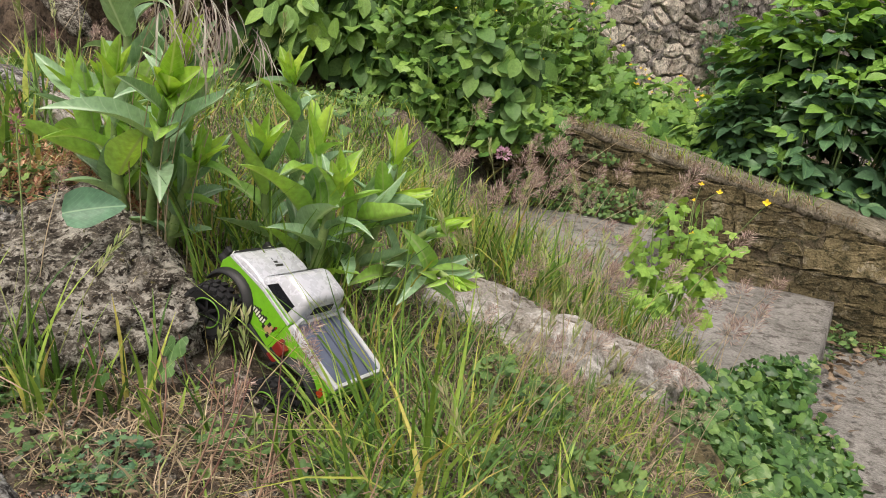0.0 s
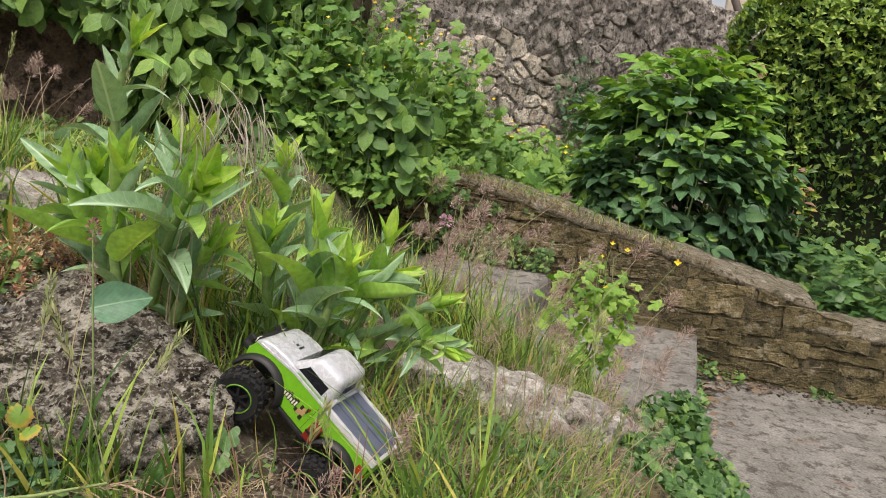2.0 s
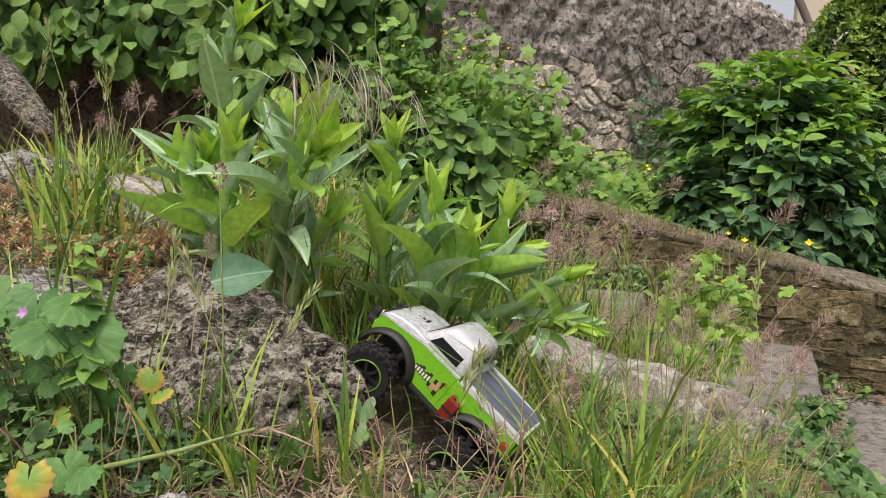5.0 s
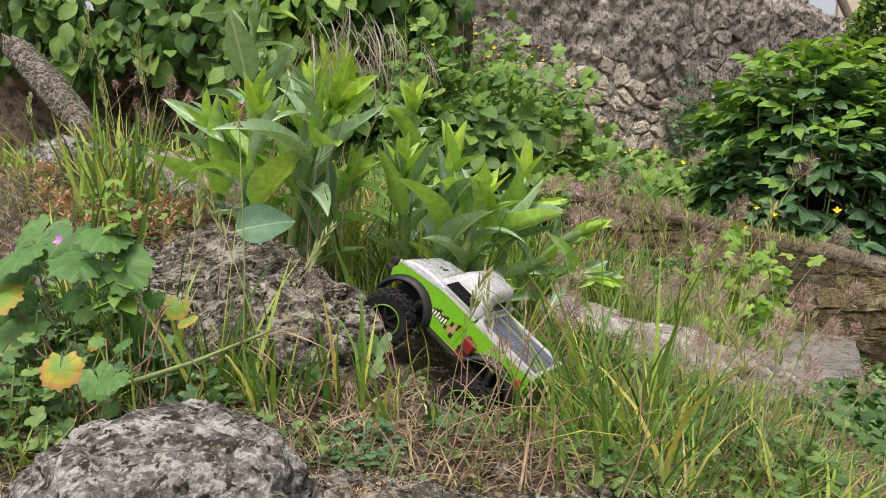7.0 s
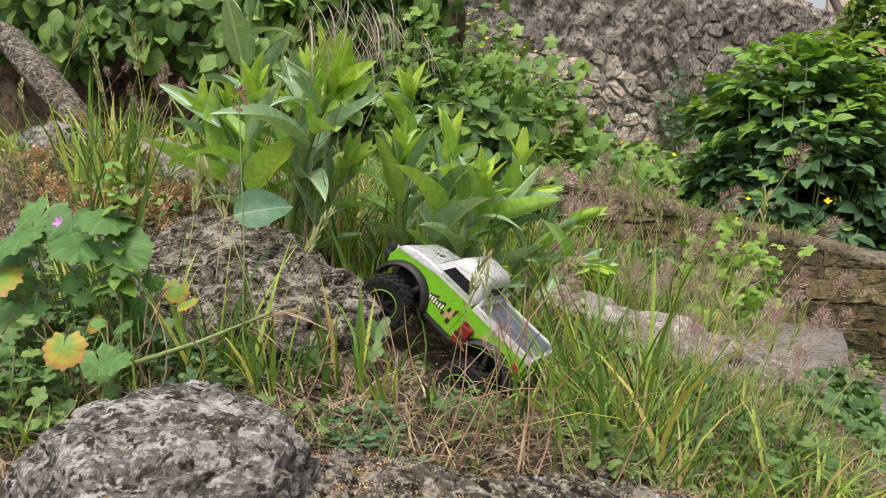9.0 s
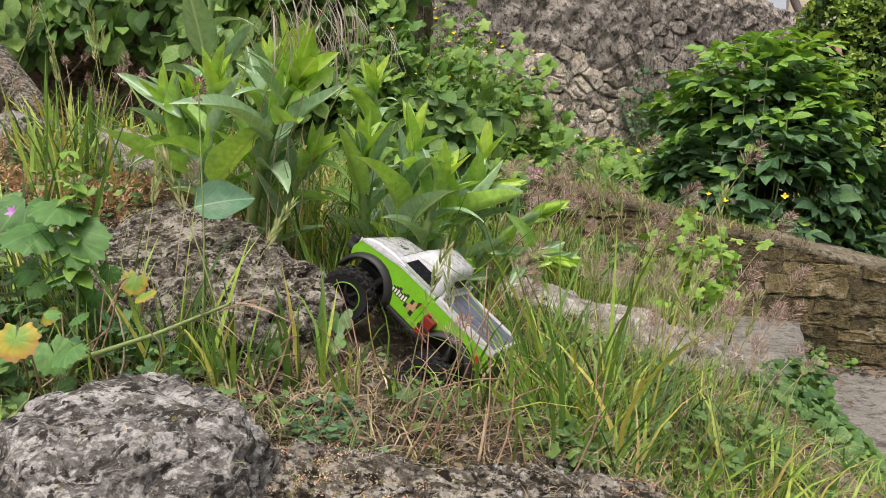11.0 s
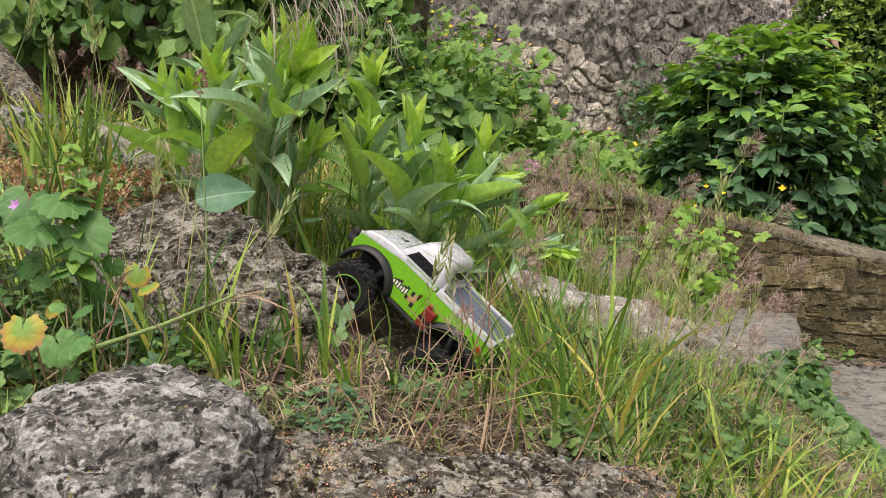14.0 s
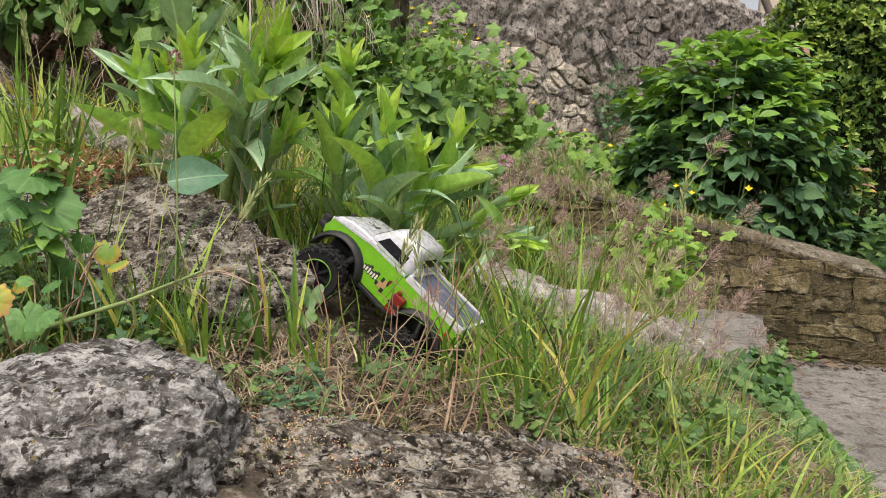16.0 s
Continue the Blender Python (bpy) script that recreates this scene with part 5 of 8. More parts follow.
def field(n, x0, x1, y0, y1, h0, h1, w, b, cut=None):
    x, y = RNG.uniform(x0, x1, n), RNG.uniform(y0, y1, n)
    thick = np.array([fbm(a, c, 9, 3.5, 3) for a, c in zip(x, y)])
    k = clear(x, y) & (thick > (-0.15 if cut is None else cut)) & (ground_z(x, y) > 0.17)
    x, y = x[k], y[k]
    n = len(x)
    return blades(np.stack([x, y, ground_at(x, y) - 0.006], -1), RNG.uniform(h0, h1, n), RNG.uniform(0, 6.28, n), np.clip(RNG.normal(b, 0.3, n), 0.05, 1.4), RNG.uniform(0.6, 1.3, n) * w, 3)


green += [field(2600, -0.5, 0.3, 1.9, 2.6, 0.03, 0.09, 0.004, 0.5, -0.5), field(2600, -0.6, 0.2, 0.78, 1.2, 0.015, 0.06, 0.0036, 0.6, -0.2), field(3800, -0.15, 0.45, 1.15, 2.2, 0.02, 0.075, 0.003, 0.7, -0.6), field(5200, -1.3, 0.5, 0.75, 2.3, 0.02, 0.08, 0.0032, 0.5), field(5500, -3.2, -0.6, 1.3, 3.3, 0.04, 0.12, 0.006, 0.55, -0.2), field(1600, -1.0, 0.4, 1.9, 2.7, 0.03, 0.10, 0.004, 0.5, -0.3)]
straw += [field(1800, -0.15, 0.45, 1.1, 2.2, 0.03, 0.06, 0.0020, 1.5, -0.9), field(12000, -1.4, 0.5, 0.72, 2.1, 0.02, 0.07, 0.0018, 1.4, -0.9), field(3000, -3.0, -0.6, 1.25, 3.2, 0.03, 0.07, 0.0026, 1.2, -0.8), field(110, -1.7, -0.6, 1.3, 2.0, 0.10, 0.20, 0.0020, 0.7, -0.2), field(3000, -1.0, 0.45, 1.9, 2.7, 0.03, 0.09, 0.0025, 0.8, -0.6)]
for cx, cy, r, n, h0, h1 in [(-0.12, 1.02, 0.14, 80, 0.03, 0.09), (-0.25, 0.98, 0.10, 45, 0.03, 0.09), (-0.02, 1.12, 0.12, 40, 0.04, 0.11), (0.0, 2.02, 0.25, 160, 0.04, 0.10), (-0.25, 2.15, 0.3, 160, 0.04, 0.11), (0.12, 1.7, 0.15, 60, 0.03, 0.07), (-0.8, 1.3, 0.15, 60, 0.06, 0.15), (-0.2, 1.33, 0.1, 80, 0.08, 0.2), (-1.0, 1.6, 0.3, 70, 0.08, 0.2)]:
    straw.append(tuft(cx, cy, r, n, h0, h1, 0.0022, 0.95))
def on_steps(n, x0, x1, y0, y1, h0, h1, w, b):
    x, y = RNG.uniform(x0, x1, n), RNG.uniform(y0, y1, n)
    k = RNG.random(n) > ease(0.0, 1.0, (y - y0) / (y1 - y0)) * 0.9
    x, y = x[k], y[k]
    z = np.maximum(ground_z(x, y), np.where(x > 0.385, 0.0, np.where(x > -0.345, 0.172, 0.344))) - 0.01
    n = len(x)
    return blades(np.stack([x, y, z], -1), RNG.uniform(h0, h1, n), RNG.uniform(0, 6.28, n), np.clip(RNG.normal(b, 0.3, n), 0.05, 1.4), RNG.uniform(0.6, 1.3, n) * w, 3)


green += [field(2500, -0.6, 0.15, 1.8, 2.7, 0.06, 0.16, 0.0042, 0.5, -0.3), on_steps(1500, -1.1, -0.15, 2.36, 3.4, 0.06, 0.18, 0.004, 0.5), on_steps(200, -0.2, 0.2, 2.36, 2.7, 0.04, 0.10, 0.004, 0.5)]
straw += [on_steps(450, -1.1, -0.15, 2.36, 3.5, 0.05, 0.17, 0.0028, 0.6), on_steps(200, -0.2, 0.2, 2.36, 2.7, 0.05, 0.10, 0.0028, 0.6)]
# thatch of dry grass along the edge of the coping
n = 1300
x = -1.35 + 1.75 * RNG.random(n) ** 1.3
straw.append(blades(np.stack([x, RNG.uniform(3.99, 4.10, n), parapet_top(x) - 0.006 + 0 * x], -1), RNG.uniform(0.02, 0.075, n), RNG.normal(-1.57, 0.9, n), np.clip(RNG.normal(1.0, 0.35, n), 0.1, 1.6), RNG.uniform(0.002, 0.005, n), 3))
x = -1.35 + 1.6 * RNG.random(n) ** 1.3
foot = np.stack([x, RNG.uniform(4.02, 4.3, n), parapet_top(x) - 0.006 + 0 * x], -1)
some = [a[:450] for a in (foot, RNG.uniform(0.02, 0.10, n), RNG.uniform(0, 6.28, n), np.clip(RNG.normal(0.6, 0.35, n), 0.1, 1.6), RNG.uniform(0.003, 0.007, n))]
green.append(blades(*some, 3))
straw.append(field(900, -0.35, 0.25, 0.80, 1.15, 0.03, 0.07, 0.0022, 1.6, -0.9))
straw.append(field(9000, -1.0, 0.45, 0.72, 1.75, 0.02, 0.06, 0.0020, 1.6, -0.9))
for k in range(62):
    x, y = RNG.uniform(-0.42, 0.02), RNG.uniform(1.75, 2.25)
    green.append(tuft(x, y, 0.03, 9, 0.08, 0.22, 0.0036, 0.4))
v, f = joined(green)
tagged(new("grass", make_mesh("grass", v, f, M_GRASS)), "fresh green spring grass in uneven tufts on the bank", "grass", kind="stuff")
v, f = joined(straw)
tagged(new("dry_grass", make_mesh("dry_grass", v, f, M_STRAW)), "dry straw-coloured grass matted on the bank", "grass", kind="stuff")


# ---- feathery dry seed heads on thin stalks ----
def panicle_mesh(seed):
    r = np.random.default_rng(seed)
    pieces = []
    spike = leaf(2, 0.075, 0.9, 0.2, 0.25)
    pos, along, nor, siz = [], [], [], []
    for k in range(230):
        t = r.random()
        a = r.uniform(0, 6.28)
        rad = 0.019 * (1 - t) ** 0.7 * r.uniform(0.1, 1)
        pos.append((rad * np.cos(a), rad * np.sin(a), 0.055 * t - 0.004))
        along.append((np.cos(a) * 0.8, np.sin(a) * 0.8, r.uniform(0.2, 1.2)))
        nor.append(r.normal(0, 1, 3))
        siz.append(r.uniform(0.008, 0.020))
    v, f = baked([spike], aim(np.array(pos), np.array(along), np.array(nor), np.array(siz)), np.zeros(230, int))
    return make_mesh("seed_head", v, f, M_PANICLE)


PAN_ME = [panicle_mesh(k) for k in range(4)]


def seed_stalk(x, y, height, lean, amount, size=1.0):
    z = float(ground_z(x, y))
    ob = thing("seed_grass", "dry grass stalk with a feathery brown-pink seed head", "grass stalk", (x, y, z), "seed heads")
    tip = np.array((math.cos(lean) * amount * height, math.sin(lean) * amount * height, height))
    pts = bend_points((0, 0, -0.01), tip, -0.06 * height * amount * 4, 6, (math.cos(lean), math.sin(lean), 0))
    v, f = tube(pts, 0.0009, 0.0006, 3)
    mpart("stalk", make_mesh("stalk", v, f, M_STRAW), ob)
    d = unit(pts[-1] - pts[-2])
    q = Vector((0, 0, 1)).rotation_difference(Vector(d)).to_matrix().to_4x4()
    mpart("seed_head", PAN_ME[RNG.integers(0, 4)], ob, Matrix.Translation(pts[-1]) @ q @ Matrix.Rotation(RNG.uniform(0, 6), 4, "Z") @ Matrix.Diagonal((size, size, size, 1)))


for x, y, h, lean, am, s in [(-0.06, 1.02, 0.17, 0.5, 0.45, 0.6), (-0.10, 1.00, 0.10, 0.7, 0.6, 0.5), (-0.02, 1.06, 0.15, 0.2, 0.2, 0.6), (0.10, 1.30, 0.20, 0.4, 0.5, 0.5), (0.16, 1.42, 0.17, 0.2, 0.5, 0.5), (0.05, 1.45, 0.2, 0.6, 0.35, 0.5), (0.20, 1.5, 0.12, 0.3, 0.5, 0.5), (0.12, 1.9, 0.26, 0.3, 0.45, 0.8), (-1.5, 1.95, 0.22, 2.0, 0.3, 1.0), (-1.42, 1.85, 0.14, 2.6, 0.5, 0.9), (-0.43, 1.08, 0.16, 1.6, 0.2, 0.5)]:
    seed_stalk(x, y, h, lean, am, s)
for k in range(62):
    x, y = RNG.uniform(-0.42, 0.24), RNG.uniform(1.70, 2.35)
    top = 0.88 - 0.55 * (x + 0.34) + RNG.normal(-0.06, 0.07)
    seed_stalk(x, y, max(0.07, top - 0.04 - float(ground_z(x, y))), RNG.uniform(-1.2, 1.8), RNG.uniform(0.3, 0.9), RNG.uniform(0.6, 1.15))
for k in range(26):
    x, y = RNG.uniform(0.0, 0.28), RNG.uniform(1.25, 1.75)
    seed_stalk(x, y, RNG.uniform(0.05, 0.16), RNG.uniform(-0.5, 1.5), RNG.uniform(0.2, 0.6), RNG.uniform(0.3, 0.5))
seed_stalk(0.06, 1.70, 0.335, 0.2, 0.35, 0.8)
for k in range(22):
    x, y = RNG.uniform(-0.45, -0.1), RNG.uniform(2.2, 2.9)
    seed_stalk(x, y, RNG.uniform(0.18, 0.32), RNG.uniform(0, 6), RNG.uniform(0.1, 0.4), RNG.uniform(0.5, 0.9))

for k in range(14):
    seed_stalk(RNG.uniform(-1.75, -1.25), RNG.uniform(1.75, 2.1), RNG.uniform(0.10, 0.28), RNG.uniform(0, 6.28), RNG.uniform(0.3, 0.9), RNG.uniform(0.3, 0.8))
# slender green grass ears
def ear_mesh(seed):
    r = np.random.default_rng(seed)
    t = np.linspace(0, 1, 34)
    a = np.arange(34) * 2.4
    pos = np.stack([0.0012 * np.cos(a) + 0.010 * t ** 2, 0.0012 * np.sin(a), 0.062 * t - 0.006 * t ** 2], -1)
    al = np.stack([np.cos(a) * 0.35 + 0.3 * t, np.sin(a) * 0.35, np.ones(34)], -1)
    v, f = baked([leaf(2, 0.22, 0.9, 0.3, 0.0)], aim(pos, al, r.normal(0, 1, (34, 3)), r.uniform(0.009, 0.016, 34)), np.zeros(34, int))
    return make_mesh("seed_head", v, f, M_EAR)


EAR_ME = [ear_mesh(k) for k in range(3)]
EAR_SPOTS = [(0.0, 0.22, 1.15, 1.6, 13, 0.12, 0.28), (-0.38, -0.24, 0.96, 1.03, 4, 0.10, 0.20), (-1.4, -0.6, 1.15, 1.8, 14, 0.12, 0.26), (-0.35, 0.1, 1.75, 2.2, 8, 0.12, 0.26), (-0.12, 0.05, 1.02, 1.12, 3, 0.08, 0.16)]
for x0, x1, y0, y1, n, h0, h1 in EAR_SPOTS:
    for k in range(n):
        x, y = RNG.uniform(x0, x1), RNG.uniform(y0, y1)
        if not clear(np.array([x]), np.array([y]))[0]:
            continue
        z, h, lean, am = float(ground_z(x, y)), RNG.uniform(h0, h1), RNG.uniform(0, 6.28), RNG.uniform(0.05, 0.4)
        ob = thing("grass_ear", "green grass stalk with a slender ear", "grass stalk", (x, y, z), "grass ears")
        tip = np.array((math.cos(lean) * am * h, math.sin(lean) * am * h, h))
        pts = bend_points((0, 0, -0.01), tip, -0.05 * h, 6, (math.cos(lean), math.sin(lean), 0))
        v, f = tube(pts, 0.0010, 0.0006, 3)
        mpart("stalk", make_mesh("stalk", v, f, M_EAR), ob)
        turned = Vector((0, 0, 1)).rotation_difference(Vector(unit(pts[-1] - pts[-2]))).to_matrix().to_4x4()
        mpart("seed_head", EAR_ME[k % 3], ob, Matrix.Translation(pts[-1]) @ turned @ Matrix.Rotation(RNG.uniform(0, 6), 4, "Z"))

# drooping awned grass heads above the valerian
AWN = [leaf(5, 0.034, 0.9, 0.2, 0.55), leaf(5, 0.03, 0.9, 0.2, 0.8)]
for bx, by, tx, ty, tz in [(-0.50, 1.27, -0.41, 1.24, 1.03), (-0.48, 1.30, -0.37, 1.25, 1.035), (-0.44, 1.28, -0.33, 1.25, 1.03), (-0.42, 1.26, -0.29, 1.24, 1.02), (-0.40, 1.28, -0.26, 1.26, 0.99), (-0.45, 1.25, -0.36, 1.22, 0.99), (-0.43, 1.26, -0.31, 1.22, 0.99)]:
    z = float(ground_z(bx, by))
    ob = thing("brome_grass", "tall brome grass with drooping grey-purple awns", "grass stalk", (bx, by, z), "brome")
    tip = np.array((tx - bx, ty - by, tz - z))
    pts = bend_points((0, 0, 0), tip, 0.03, 7, (-1, 0, 0.6))
    v, f = tube(pts, 0.0012, 0.0007, 3)
    mpart("stalk", make_mesh("stalk", v, f, M_STRAW), ob)
    n = 12
    pos = pts[-1] + RNG.normal(0, 0.008, (n, 3)) + unit(pts[-1] - pts[-2]) * RNG.uniform(0, 0.02, n)[:, None]
    al = np.stack([RNG.normal(0.45, 0.22, n), RNG.normal(-0.05, 0.2, n), RNG.uniform(-1.0, -0.3, n)], -1)
    v, f = baked(AWN, aim(pos, al, np.stack([RNG.normal(0.6, 0.3, n), RNG.normal(0, 0.3, n), np.ones(n)], -1), RNG.uniform(0.045, 0.085, n)))
    mpart("awns", make_mesh("awns", v, f, M_AWN), ob, kind="stuff")


# ---- leaves and flowers shared by several plants ----
CEL_T = [lobed(5, 0.30, 3, 0.30, k, 0.93) for k in range(4)]
IVY_T = [lobed(3, 0.30, 3, 0.30, 10 + k, 0.95) for k in range(3)]
GER_T = [scalloped(k) for k in range(3)]
BUSH_T = [leaf(5, 0.54 + 0.05 * k, 0.92, 0.28, 0.34, 0.018, k, 0.8) for k in range(3)]
CREEP_T = [leaf(5, 0.60 + 0.05 * k, 1.12, 0.22, 0.30, 0.02, k, 0.7) for k in range(3)]
SMALL_T = [leaf(2, 0.55, 0.8, 0.25, 0.1, 0.0, k, 0.8) for k in range(2)]


def flower_mesh(material, petals=4, width=0.8):
    pv = leaf(3, width * 0.85, 0.8, 0.3, -0.15, 0.0, 0, 0.55)
    a = np.arange(petals) * 2 * np.pi / petals
    m = aim(np.zeros((petals, 3)), np.stack([np.cos(a), np.sin(a), 0.35 + 0 * a], -1), np.tile((0, 0, 1.0), (petals, 1)), np.ones(petals))
    v, f = baked([pv], m, np.zeros(petals, int))
    return make_mesh("flower", v, f, material)


FLOWER_Y, FLOWER_P = flower_mesh(M_YELLOW), flower_mesh(M_PINK, 5, 0.7)


def put_flower(parent, me, pos, size, name="flower", label="", facing=(0, -0.4, 1)):
    m = aim(np.array([pos]), np.array([[1.0, 0.1, 0]]), np.array([facing]), np.array([size]))[0]
    return mpart(name, me, parent, Matrix(m.tolist()), label)


def celandine(x, y, z, height, width, leaves, flowers, size, seed, label="bushy green celandine with small yellow flowers", leaf_parts=0):
    """Stems that fan out, lobed leaflets in loose sprays along them, four-petalled yellow flowers on top."""
    r = np.random.default_rng(seed)
    plant = thing("celandine", label, "plant", (x, y, z), "celandine plants")
    pos, along, nor = [], [], []
    n_st = max(4, leaves // 14)
    tips = []
    for k in range(n_st):
        a = r.uniform(0, 6.28)
        rr = width * math.sqrt(r.random())
        tip = np.array((rr * math.cos(a), rr * math.sin(a), height * r.uniform(0.55, 1.0) * (1 - 0.35 * (rr / width) ** 2)))
        pts = bend_points((tip[0] * 0.2, tip[1] * 0.2, -0.02), tip, 0.02, 6, (math.cos(a), math.sin(a), 0))
        v, f = tube(pts, 0.0028, 0.0014, 4)
        mpart("stem", make_mesh("stem", v, f, M_STALK, True), plant)
        tips.append(tip)
        for j in range(leaves // n_st):
            t = r.uniform(0.3, 1.0)
            p = np.array([np.interp(t, np.linspace(0, 1, 6), pts[:, c]) for c in range(3)])
            b = r.uniform(0, 6.28)
            off = np.array((math.cos(b), math.sin(b), r.uniform(-0.3, 0.5)))
            pos.append(p + off * size * r.uniform(0.2, 1.3))
            along.append(off + (0, 0, r.uniform(-0.5, 0.2)))
            nor.append(np.array((0.1, -0.8, 0.75)) + r.normal(0, 0.5, 3))
    pos, along, nor = np.array(pos), np.array(along), np.array(nor)
    mats = aim(pos, along, nor, 1.12 * size * r.uniform(0.6, 1.35, len(pos)))
    if leaf_parts:
        mes = [make_mesh("leaf", v, f, M_CELANDP) for v, f in CEL_T]
        for m in mats[:leaf_parts]:
            mpart("leaf", mes[r.integers(0, 4)], plant, Matrix(m.tolist()))
        mats = mats[leaf_parts:]
    if len(mats):
        v, f = baked(CEL_T, mats)
        mpart("foliage", make_mesh("foliage", v, f, M_CELAND), plant, kind="stuff")
    order = np.argsort([-t[2] for t in tips])
    for k in range(flowers):
        foot = tips[order[(2 * k) % len(order)]]
        t = foot + np.append(r.normal(0, size * 0.35, 2), r.uniform(0.02, 0.06))
        v, f = tube(bend_points(foot, t, 0.004, 4), 0.0012, 0.0008, 3)
        mpart("flower_stalk", make_mesh("flower_stalk", v, f, M_STALK), plant)
        put_flower(plant, FLOWER_Y, t, r.uniform(0.006, 0.011) * (1.5 if y > 4 else 1), "flower", "yellow four-petalled flower" if k == 0 else "", (r.normal(0, 0.4), -0.7, 0.8))
    return plant


M_CELANDP = leafy("celandine_leaf_single", [(0.0, (0.15, 0.30, 0.048)), (1.0, (0.30, 0.46, 0.085))], "object", 0.5, 0.4)

# bed behind the parapet, and the taller growth at the corner of the terrace
k = 0
for x, y, h, w, n, fl, s in [(-0.55, 4.85, 0.34, 0.26, 190, 4, 0.075), (-0.95, 4.75, 0.36, 0.28, 200, 4, 0.075), (-1.30, 4.70, 0.40, 0.28, 190, 3, 0.075), (-0.75, 5.25, 0.42, 0.3, 200, 6, 0.075), (-1.15, 5.25, 0.48, 0.3, 200, 6, 0.075), (-0.45, 5.4, 0.40, 0.28, 150, 4, 0.07),
                             (-1.55, 5.2, 0.5, 0.3, 180, 4, 0.075), (-0.95, 5.8, 0.5, 0.32, 170, 7, 0.075), (-1.40, 5.85, 0.5, 0.3, 150, 5, 0.075), (-0.55, 6.1, 0.45, 0.35, 150, 4, 0.075), (-0.25, 5.6, 0.42, 0.25, 110, 2, 0.07), (-0.2, 5.0, 0.22, 0.2, 80, 0, 0.06),
                             (-1.60, 3.52, 0.95, 0.22, 260, 1, 0.06), (-1.45, 3.62, 0.85, 0.22, 260, 1, 0.06), (-1.33, 3.78, 0.88, 0.22, 240, 2, 0.06), (-1.22, 4.0, 0.85, 0.22, 240, 2, 0.06), (-1.22, 3.50, 0.30, 0.20, 170, 0, 0.06), (-1.40, 3.55, 0.50, 0.22, 240, 1, 0.06), (-1.55, 3.70, 0.72, 0.24, 300, 1, 0.06), (-1.28, 3.80, 0.62, 0.24, 260, 1, 0.06), (-1.48, 3.95, 0.92, 0.26, 320, 2, 0.06), (-1.75, 3.85, 0.95, 0.28, 300, 2, 0.06), (-1.28, 4.20, 0.85, 0.26, 280, 3, 0.062), (-1.58, 4.3, 1.02, 0.30, 300, 3, 0.062), (-1.75, 4.05, 0.98, 0.26, 300, 2, 0.062), (-1.55, 4.05, 1.02, 0.26, 340, 3, 0.062), (-1.38, 4.1, 0.95, 0.24, 300, 3, 0.062), (-1.66, 3.75, 1.0, 0.2, 280, 1, 0.06), (-1.25, 4.35, 0.80, 0.24, 240, 4, 0.062), (-1.25, 4.55, 0.95, 0.24, 220, 4, 0.07), (-1.05, 4.5, 0.75, 0.24, 200, 4, 0.07), (-1.38, 4.8, 1.08, 0.26, 240, 5, 0.07), (-1.62, 4.6, 1.2, 0.28, 240, 4, 0.07), (-1.95, 4.1, 0.98, 0.26, 240, 1, 0.062), (-1.08, 3.75, 0.30, 0.18, 130, 1, 0.06), (-1.10, 4.15, 0.45, 0.22, 180, 2, 0.06)]:
    celandine(x, y, max(float(ground_z(x, y)), 0.62) if x > -1.5 and y < 4.2 else float(ground_z(x, y)) if x > -1.5 else min(float(ground_z(x, y)), 0.80), h * 1.08, w, n, fl, s, 100 + k)
    k += 1
celandine(0.035, 2.42, 0.43, 0.41, 0.085, 150, 4, 0.034, 150, "bright green celandine with yellow flowers beside the steps", 150)
celandine(0.06, 2.36, 0.40, 0.20, 0.07, 70, 1, 0.036, 151, "bright green celandine growing from the bank", 70)
stalk = thing("celandine_stalk", "thin celandine stalk with one yellow flower", "flower", (0.10, 2.20, 0.45))
v, f = tube(bend_points((0, 0, 0), (0.143, -0.02, 0.325), 0.02, 6, (-1, 0, 0)), 0.0014, 0.0008, 4)
mpart("stem", make_mesh("stem", v, f, M_STALK), stalk)
put_flower(stalk, FLOWER_Y, (0.143, -0.02, 0.327), 0.010, "flower", "yellow four-petalled flower", (0.1, -0.8, 0.6))
put_leaf(stalk, [make_mesh("leaf", *CEL_T[0], M_CELANDP)], (0.09, -0.01, 0.22), (1, -0.3, 0.2), (0, -0.6, 1), 0.045)

